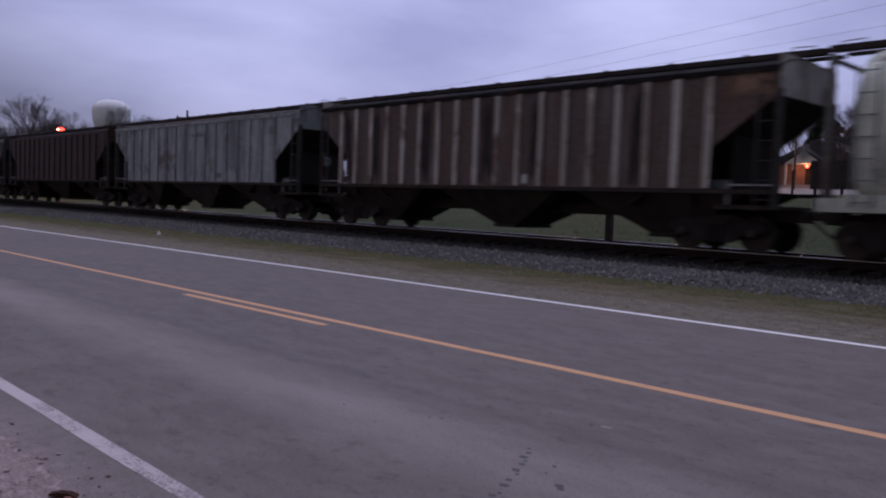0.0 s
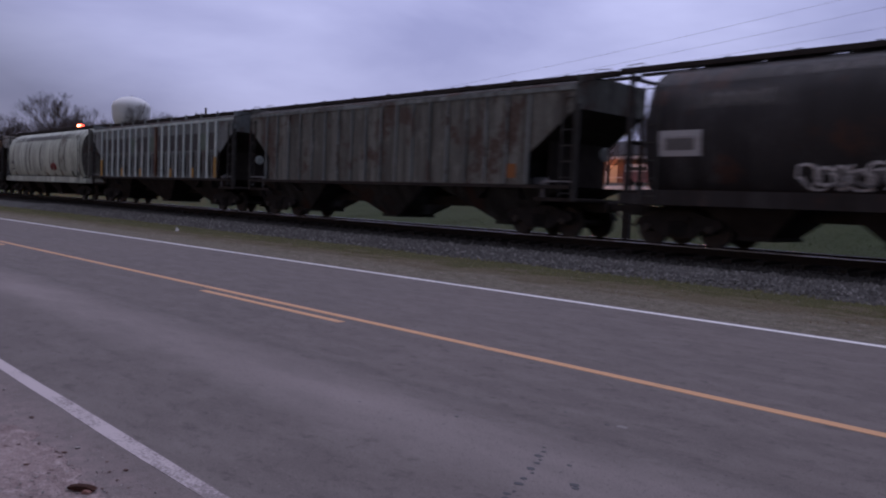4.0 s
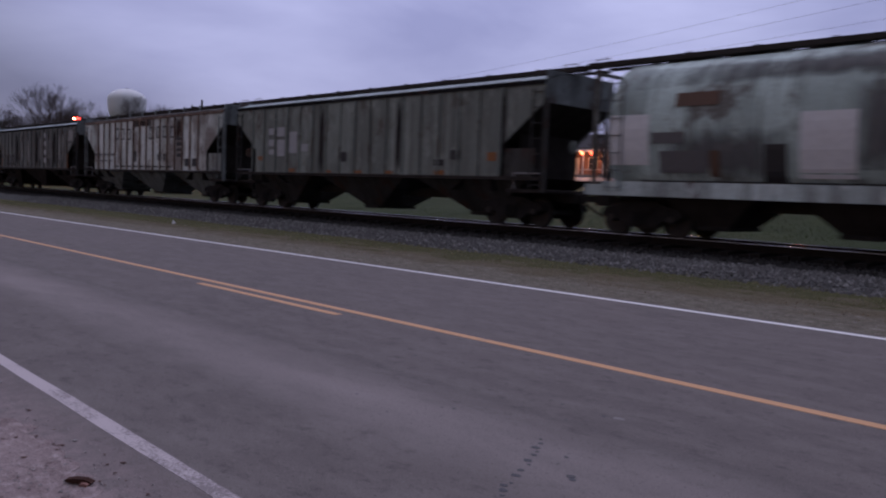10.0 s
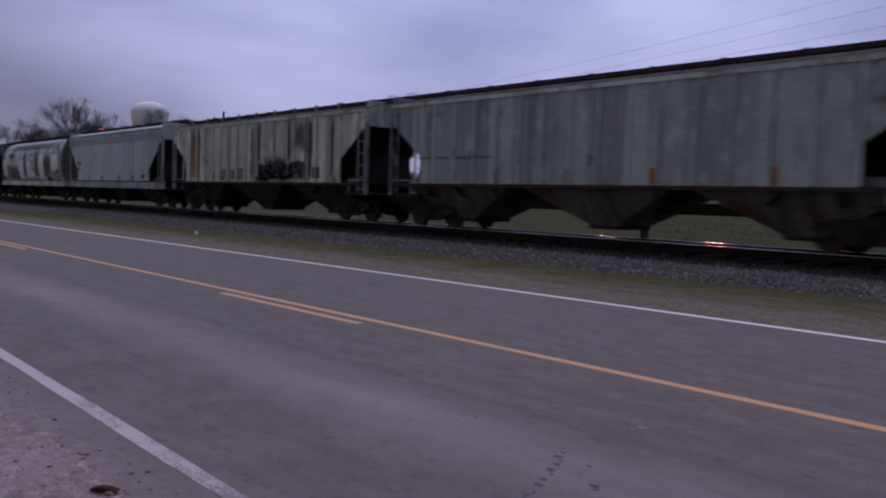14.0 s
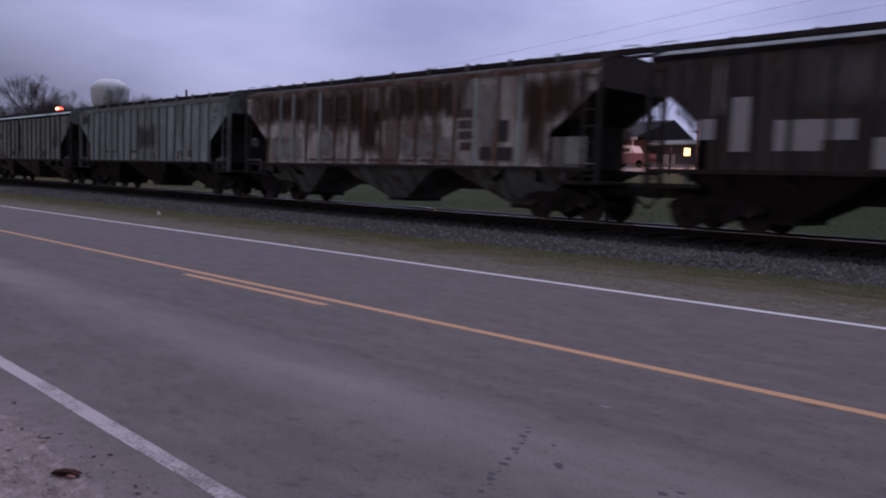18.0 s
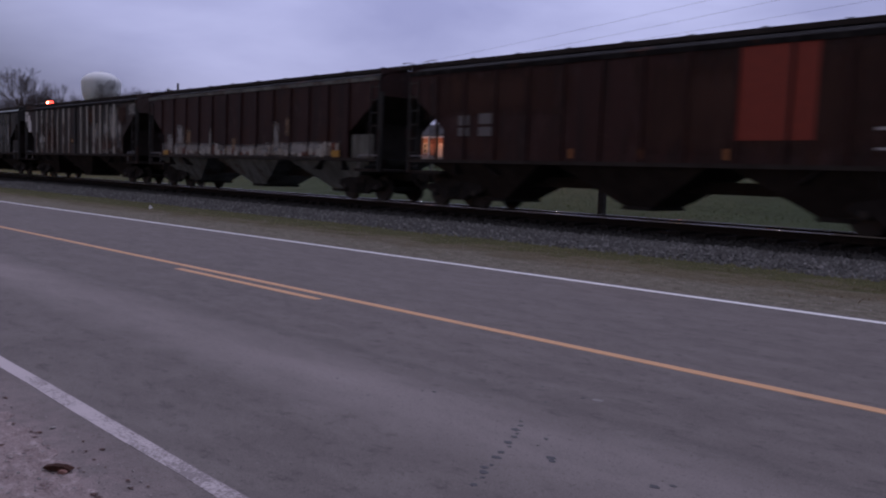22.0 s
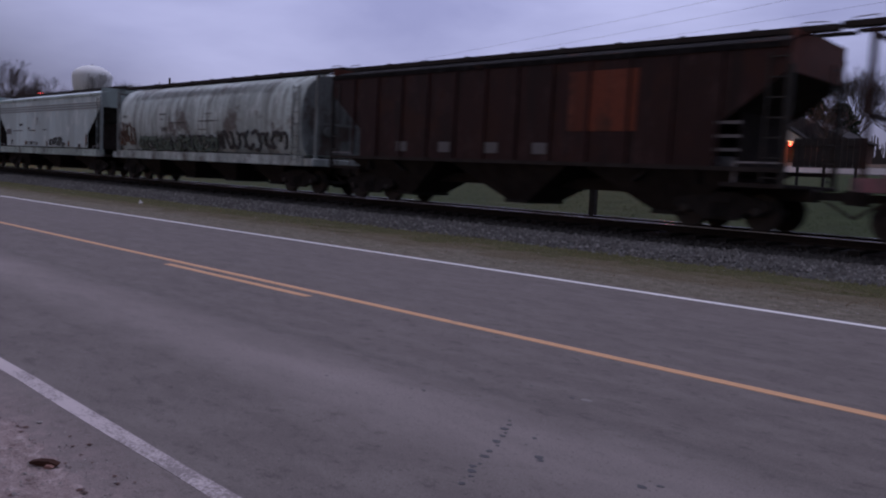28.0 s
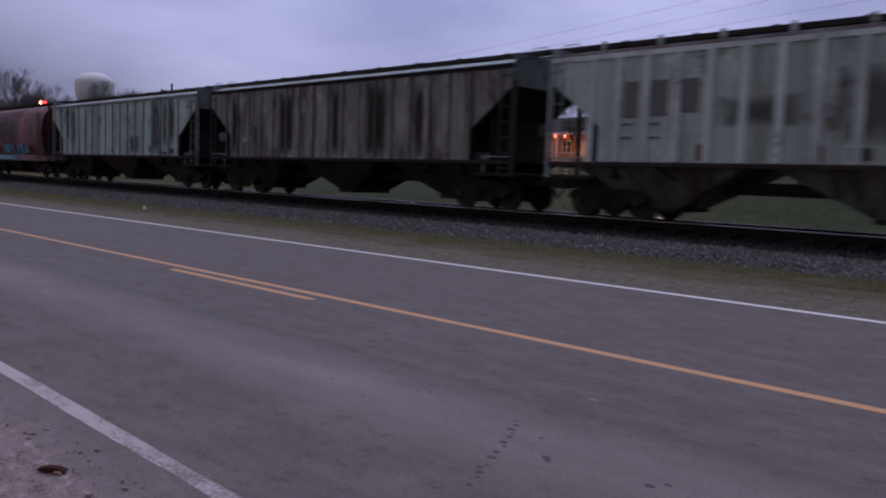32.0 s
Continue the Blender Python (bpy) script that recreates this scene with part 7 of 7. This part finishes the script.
# a hazy wood closing the view beyond the houses
def far_wood():
    rng = np.random.RandomState(12)
    s, vs, fs = Shape(), [], []
    for i in range(15000):
        x, y = -520 + 720 * rng.rand(), 150 + 60 * rng.rand()
        g, h = ground_z(x, y), (4.5 + 3.0 * noise.noise(Vector((x * 0.03, 0, 7)))) + 4 * rng.rand()
        w = 0.16 + 0.22 * rng.rand()
        lean = (rng.rand() - 0.5) * 3.0
        k = len(vs)
        z0 = g + h * 0.55 * rng.rand() * (i % 3 > 0)
        vs += [(x - w, y, z0), (x + w, y, z0), (x + lean + w * 0.3, y, g + h), (x + lean - w * 0.3, y, g + h)]
        fs.append((k, k + 1, k + 2, k + 3))
    tagged(part("far_wood", s.add(vs, fs), BARK, None), "hazy leafless wood on the skyline", "wood", kind="stuff")


far_wood()


def utility_pole(x, y, top):
    g = ground_z(x, y)
    p = thing("utility_pole", pose(x, y, g), "brown wooden utility pole carrying wires", "utility pole", "utility poles")
    part("shaft", Shape().tube((0, 0, -0.5), (0, 0, top - g), 0.16, 0.11, 10), POLE_WOOD, p)
    part("crossarm", Shape().box(-0.06, 0.06, -1.2, 1.2, top - g - 0.9, top - g - 0.76, 0.01), POLE_WOOD, p)
    for y2 in (-1.1, 0, 1.1):
        part("insulator", Shape().turned([(top - g - 0.76, 0.04), (top - g - 0.7, 0.06), (top - g - 0.58, 0.03)], 8, "z"), GALV, p, at=pose(0, y2, 0))


utility_pole(-80.4, 40, 10.4)
utility_pole(6.0, 40, 14.6)


def wire(a, b, sag, name="overhead_wire"):
    r, vs, k = 0.006, [], 24
    for i in range(k + 1):
        f = i / k
        p = Vector(a).lerp(Vector(b), f) - Vector((0, 0, sag * 4 * f * (1 - f)))
        vs += [p + Vector((0, -r, 0)), p + Vector((0, 0, r)), p + Vector((0, r, 0)), p + Vector((0, 0, -r))]
    fs = [(4 * i + j, 4 * i + (j + 1) % 4, 4 * i + 4 + (j + 1) % 4, 4 * i + 4 + j) for i in range(k) for j in range(4)]
    tagged(part(name, Shape().add(vs, fs), POLE_WOOD, None), "thin dark overhead wire between poles", "wire", "overhead wires")


wire((6, 38.9, 13.63), (-80.4, 38.9, 8.38), 1.35)
wire((6, 40, 13.00), (-80.4, 40, 8.30), 1.35)
wire((6, 41.1, 11.71), (-80.4, 41.1, 9.73), 1.35)


# ---------------------------------------------------------------- small things on the ground
def bark_chip():
    c = thing("bark_chip", pose(-3.36, 1.16, 0.004, 0, 4, 40), "broken reddish-brown piece of bark on the gravel", "bark")
    s = Shape()
    s.prism([(-0.055, 0.003), (-0.02, 0.0), (0.05, 0.004), (0.06, 0.014), (0.025, 0.024), (-0.025, 0.021), (-0.06, 0.011)], -0.016, 0.018)
    part("bark_piece", s, rough_stuff("bark_brown", (0.035, 0.018, 0.014), (0.085, 0.04, 0.03), 9.0, s3=(1, 4, 4)), c)
    part("bark_sliver", Shape().prism([(0.014, 0.0), (0.046, 0.001), (0.052, 0.009), (0.036, 0.015), (0.018, 0.012)], -0.034, -0.014), rough_stuff("pale_bark", (0.22, 0.11, 0.095), (0.34, 0.19, 0.165), 9.0), c)


bark_chip()
TAR = plain("tar_black", (0.022, 0.02, 0.022), 0.5)


def tar_spot(x, y, rx, ry, seed):
    rng = random.Random(seed)
    n = 9
    pts = [(x + rx * math.cos(6.283 * i / n) * rng.uniform(0.6, 1.1), y + ry * math.sin(6.283 * i / n) * rng.uniform(0.6, 1.1)) for i in range(n)]
    return Shape().slab(pts, -0.002, 0.0012)


crack = thing("road_crack", pose(0, 0, 0), "dark broken crack filled with tar in the asphalt", "road crack")
CRACK_LINE = [(-2.60, 3.215), (-2.49, 3.05), (-2.38, 2.85), (-2.31, 2.69), (-2.24, 2.53), (-2.19, 2.46), (-2.10, 2.30)]
for i, f in enumerate((0.0, 0.35, 0.8, 1.05, 1.3, 1.75, 1.95, 2.5, 2.95, 3.5, 3.8, 4.2, 4.9, 5.5)):
    k = min(5, int(f))
    (ax, ay), (bx, by) = CRACK_LINE[k], CRACK_LINE[k + 1]
    g = f - k
    r = 0.012 + 0.006 * ((i * 7) % 3)
    part("tar_fill", tar_spot(ax + (bx - ax) * g + 0.012 * math.sin(i * 2.3), ay + (by - ay) * g, r * 1.2, r, 70 + i), TAR, crack)
stains = thing("tar_spots", pose(0, 0, 0), "scattered dark tar spots on the asphalt", "tar spots")
for i, (x, y, r) in enumerate(((-2.335, 3.09, 0.018), (-2.15, 2.89, 0.03), (-2.12, 2.86, 0.022), (-2.30, 2.98, 0.009), (-1.654, 2.95, 0.03), (-1.61, 3.02, 0.022), (-3.3, 3.26, 0.02), (-3.36, 3.22, 0.012), (-2.98, 3.88, 0.018), (-2.75, 3.62, 0.014), (-3.48, 2.9, 0.012), (-3.9, 3.0, 0.014), (-2.66, 3.86, 0.02), (-4.6, 4.1, 0.02))):
    part("tar_spot", tar_spot(x, y, r, r * 0.7, 90 + i), TAR, stains)
patch = thing("road_chip_patch", pose(0, 0, 0), "small pale scuffed patch in the asphalt", "road patch")
part("scuff", tar_spot(-2.58, 3.89, 0.05, 0.028, 301), plain("pale_scuff", (0.24, 0.22, 0.21), 0.9), patch)
litter = thing("white_litter", pose(-25.0, 11.5, 0.0), "small crumpled white piece of litter on the grass", "litter")
part("crumpled_paper", Shape().add([(-0.09, 0, 0.0), (0.08, -0.05, 0.0), (0.1, 0.06, 0.02), (-0.06, 0.08, 0.05), (0.0, 0.0, 0.13), (0.05, 0.02, 0.09)], [(0, 1, 4), (1, 2, 5), (1, 5, 4), (2, 3, 5), (3, 4, 5), (0, 3, 4), (0, 1, 2, 3)]), WHITE_TRIM, litter)


# ---------------------------------------------------------------- pickup
BODY = plain("dark_grey_car_paint", (0.013, 0.0145, 0.0145), 0.3, 0.0)
TYRE = rough_stuff("tyre_rubber", (0.012, 0.012, 0.012), (0.025, 0.025, 0.025), 6.0)
RIM = plain("dull_alloy_rim", (0.10, 0.10, 0.105), 0.4, 0.8)
CHROME = plain("bumper_grey", (0.07, 0.07, 0.073), 0.4, 0.4)
CAR_GLASS = plain("tinted_car_glass", (0.012, 0.014, 0.017), 0.06)
BLACKTRIM = plain("black_plastic_trim", (0.014, 0.014, 0.015), 0.6)
TAIL = plain("lit_red_tail_lamp", (1.0, 0.03, 0.03), 0.3, glow=7.0)
TAIL_CORE = plain("bright_tail_lamp_core", (1.0, 0.35, 0.28), 0.3, glow=9.0)
AMBER = plain("amber_marker_glass", (0.5, 0.07, 0.03), 0.3, glow=0.25)


def arch(cx, r, z, n=9):
    return [(cx + r * math.cos(math.pi * i / n), z + r * math.sin(math.pi * i / n)) for i in range(n + 1)]


def pickup():
    """A crew-cab pickup about its rear axle, nose towards minus x."""
    t = thing("pickup_truck", Matrix(), "dark grey crew-cab pickup truck with roof rack, tail lights on", "pickup truck")
    wb, r = 3.15, 0.385
    lower = [(1.12, 0.62), (1.16, 0.7), (1.16, 1.08), (1.12, 1.17), (-0.72, 1.17), (-0.75, 1.15), (-2.65, 1.15), (-3.75, 1.06), (-4.0, 0.95), (-4.06, 0.7), (-4.0, 0.5)]
    fa = [(p[0] - wb, p[1]) for p in arch(0, 0.50, 0.42)][::-1]
    ra = arch(0, 0.50, 0.42)[::-1]
    outline = lower + fa + ra
    for sy in (-1, 1):
        part("body_side", Shape().prism(outline, min(sy * 0.9, sy * 0.72), max(sy * 0.9, sy * 0.72)), BODY, t)
        for cx, nm in ((0, "rear_fender_flare"), (-wb, "front_fender_flare")):
            o, i_ = arch(cx, 0.60, 0.40, 12), arch(cx, 0.505, 0.40, 12)
            part(nm, Shape().prism(o + i_[::-1], min(sy * 0.902, sy * 0.96), max(sy * 0.902, sy * 0.96)), BODY, t)
        part("side_step", Shape().box(-2.55, -0.6, min(sy * 0.76, sy * 0.93), max(sy * 0.76, sy * 0.93), 0.36, 0.43, 0.015), BLACKTRIM, t)
        part("bed_rail", Shape().box(-0.7, 1.12, min(sy * 0.78, sy * 0.905), max(sy * 0.78, sy * 0.905), 1.171, 1.2, 0.008), BLACKTRIM, t)
        part("belt_line", Shape().box(-2.6, 1.1, min(sy * 0.902, sy * 0.908), max(sy * 0.902, sy * 0.908), 1.09, 1.125), CHROME, t)
        part("side_mirror", Shape().box(-2.42, -2.27, min(sy * 0.9, sy * 1.1), max(sy * 0.9, sy * 1.1), 1.17, 1.35, 0.03), BLACKTRIM, t)
    part("underbody", Shape().box(-3.95, 1.05, -0.72, 0.72, 0.42, 0.9, 0.02), BLACKTRIM, t)
    part("hood", Shape().prism([(-2.6, 0.9), (-2.6, 1.16), (-3.7, 1.08), (-3.98, 0.96), (-4.0, 0.9)], -0.72, 0.72), BODY, t)
    part("bed_floor", Shape().box(-0.7, 1.05, -0.72, 0.72, 0.9, 0.95), BLACKTRIM, t)

    def cab_ring(z, x0, x1, w):
        return [(x0, -w, z), (x1, -w, z), (x1, w, z), (x0, w, z)]
    levels_ = [cab_ring(1.151, -2.72, -0.7, 0.88), cab_ring(1.30, -2.52, -0.72, 0.855), cab_ring(1.62, -1.98, -0.83, 0.74), cab_ring(1.72, -1.75, -0.98, 0.66)]
    cab, n = Shape(), 4
    cab.add([p for ring in levels_ for p in ring], [])
    for k in range(3):
        cab.f += [(k * 4 + i, k * 4 + (i + 1) % 4, (k + 1) * 4 + (i + 1) % 4, (k + 1) * 4 + i) for i in range(4)]
    cab.f += [(12, 13, 14, 15), (3, 2, 1, 0)]
    part("cab", cab, BODY, t)
    part("rear_window", Shape().add([(-0.708, -0.7, 1.25), (-0.708, 0.7, 1.25), (-0.80, 0.62, 1.58), (-0.80, -0.62, 1.58)], [(0, 1, 2, 3)]), CAR_GLASS, t)
    part("windscreen", Shape().add([(-2.60, -0.74, 1.26), (-2.60, 0.74, 1.26), (-2.02, 0.64, 1.61), (-2.02, -0.64, 1.61)], [(0, 1, 2, 3)]), CAR_GLASS, t)
    for sy in (-1, 1):
        yl = lambda z: sy * (0.862 - (z - 1.30) * 0.36 + 0.006)
        for x0, x1, x2, x3 in ((-2.36, -1.66, -1.66, -1.96), (-1.58, -0.84, -0.92, -1.58)):
            part("side_window", Shape().add([(x0, yl(1.26), 1.26), (x1, yl(1.26), 1.26), (x2, yl(1.58), 1.58), (x3, yl(1.58), 1.58)], [(0, 1, 2, 3)]), CAR_GLASS, t)
        part("roof_rack_rail", Shape().box(-1.9, -0.9, sy * 0.58 - 0.025, sy * 0.58 + 0.025, 1.80, 1.84, 0.01), BLACKTRIM, t)
        for x in (-1.8, -1.0):
            part("rack_foot", Shape().box(x - 0.03, x + 0.03, sy * 0.58 - 0.02, sy * 0.58 + 0.02, 1.70, 1.80), BLACKTRIM, t)
    for x in (-1.85, -1.4, -0.95):
        part("rack_bar", Shape().box(x - 0.03, x + 0.03, -0.6, 0.6, 1.841, 1.87, 0.01), BLACKTRIM, t)
    part("third_brake_light", Shape().box(-0.93, -0.90, -0.12, 0.12, 1.69, 1.715), BLACKTRIM, t)
    gate = part("tailgate", Shape().box(1.10, 1.175, -0.715, 0.715, 0.66, 1.15, 0.02), BODY, t)
    part("gate_handle", Shape().box(1.176, 1.195, -0.1, 0.1, 1.0, 1.06), CHROME, gate)
    for sy in (-1, 1):
        lamp = part("tail_light", Shape().box(1.0, 1.185, min(sy * 0.745, sy * 0.905), max(sy * 0.745, sy * 0.905), 0.91, 1.06, 0.015), TAIL, t, "glowing red tail light")
        part("lamp_core", Shape().box(1.1855, 1.19, min(sy * 0.76, sy * 0.88), max(sy * 0.76, sy * 0.88), 0.97, 1.03), TAIL_CORE, lamp)
        part("front_marker", Shape().box(-3.93, -3.72, min(sy * 0.85, sy * 0.915), max(sy * 0.85, sy * 0.915), 0.86, 0.93), AMBER, t, "dull amber marker lamp")
    part("rear_bumper", Shape().box(1.1, 1.32, -0.9, 0.9, 0.50, 0.65, 0.03), CHROME, t)
    part("number_plate", Shape().box(1.321, 1.328, -0.17, 0.17, 0.50, 0.65), plain("plate_pale", (0.55, 0.55, 0.57), 0.5), t, "pale blank number plate")
    part("front_bumper", Shape().box(-4.14, -3.95, -0.88, 0.88, 0.45, 0.68, 0.04), BLACKTRIM, t)
    part("spare_wheel", Shape().turned([(-0.1, 0.2), (-0.1, 0.34), (0.1, 0.34), (0.1, 0.2)], 18), TYRE, t, at=pose(0.72, 0, 0.44, 90, 0, 0))
    part("axle", Shape().tube((0, -0.75, r), (0, 0.75, r), 0.07, n=8), BLACKTRIM, t)
    part("exhaust_pipe", Shape().tube((0.5, 0.5, 0.36), (1.2, 0.55, 0.36), 0.035, n=8), CHROME, t)
    wheels = []
    for x in (0, -wb):
        for y in (-0.80, 0.80):
            w = part("wheel", Shape().turned([(-0.12, 0.23), (-0.13, 0.34), (-0.10, r), (0.10, r), (0.13, 0.34), (0.12, 0.23)], 28), TYRE, t, "black rubber tyre and alloy rim", True, at=pose(x, y, r))
            s = Shape().turned([(-0.06, 0.235), (0.06, 0.235)], 20)
            for i in range(5):
                a = 2 * math.pi * i / 5
                s.tube((0, (0.09 if y > 0 else -0.09), 0), (0.22 * math.cos(a), (0.09 if y > 0 else -0.09), 0.22 * math.sin(a)), 0.045, 0.03, 6)
            part("rim", s, RIM, w)
            wheels.append((w, x, y, r))
    # the body rides high on its springs
    lift = Matrix.Translation((0, 0, 0.06)) @ Matrix.Diagonal((1, 1, 1.045, 1))
    for ob in t.children:
        if not ob.name.startswith(("wheel", "axle", "spare_wheel")):
            ob.matrix_basis = lift @ ob.matrix_basis
    return t, wheels


PICKUP, PICKUP_WHEELS = pickup()


# ---------------------------------------------------------------- what moves
def travel(t):
    """How far the train has gone after t seconds."""
    return 15.4123 * t + 0.6296 * (t - 16) ** 2 / 100 - 5.0672 * (t - 16) ** 3 / 10000


def motions():
    for car, x0 in CARS:
        rows = []
        for k in range(33):
            x = x0 - travel(k)
            blend = min(1.0, max(0.0, (8 - x) / 16))
            rows.append((float(k), pose(x, TRACK_Y, rail_z(x) if abs(x) > 8 else 0.36 + 0.005 * 16 * blend * blend / 2, 0, 0.2865 * blend, 0)))
        walk(car, rows)
    walk(PICKUP, [(2.0 * k, pose(-18.02 - 19.2 * (2.0 * k - 16), 6.83, 0.0)) for k in range(17)])
    for w, x, y, r in PICKUP_WHEELS:
        rows = [(0.0, pose(x, y, r))]
        for k in range(1, 76):
            rows.append((14.5 + k / 30, pose(x, y, r, 0, -85.0 * k, 0)))
        rows.append((32.0, pose(x, y, r, 0, -85.0 * 75, 0)))
        walk(w, rows)


motions()
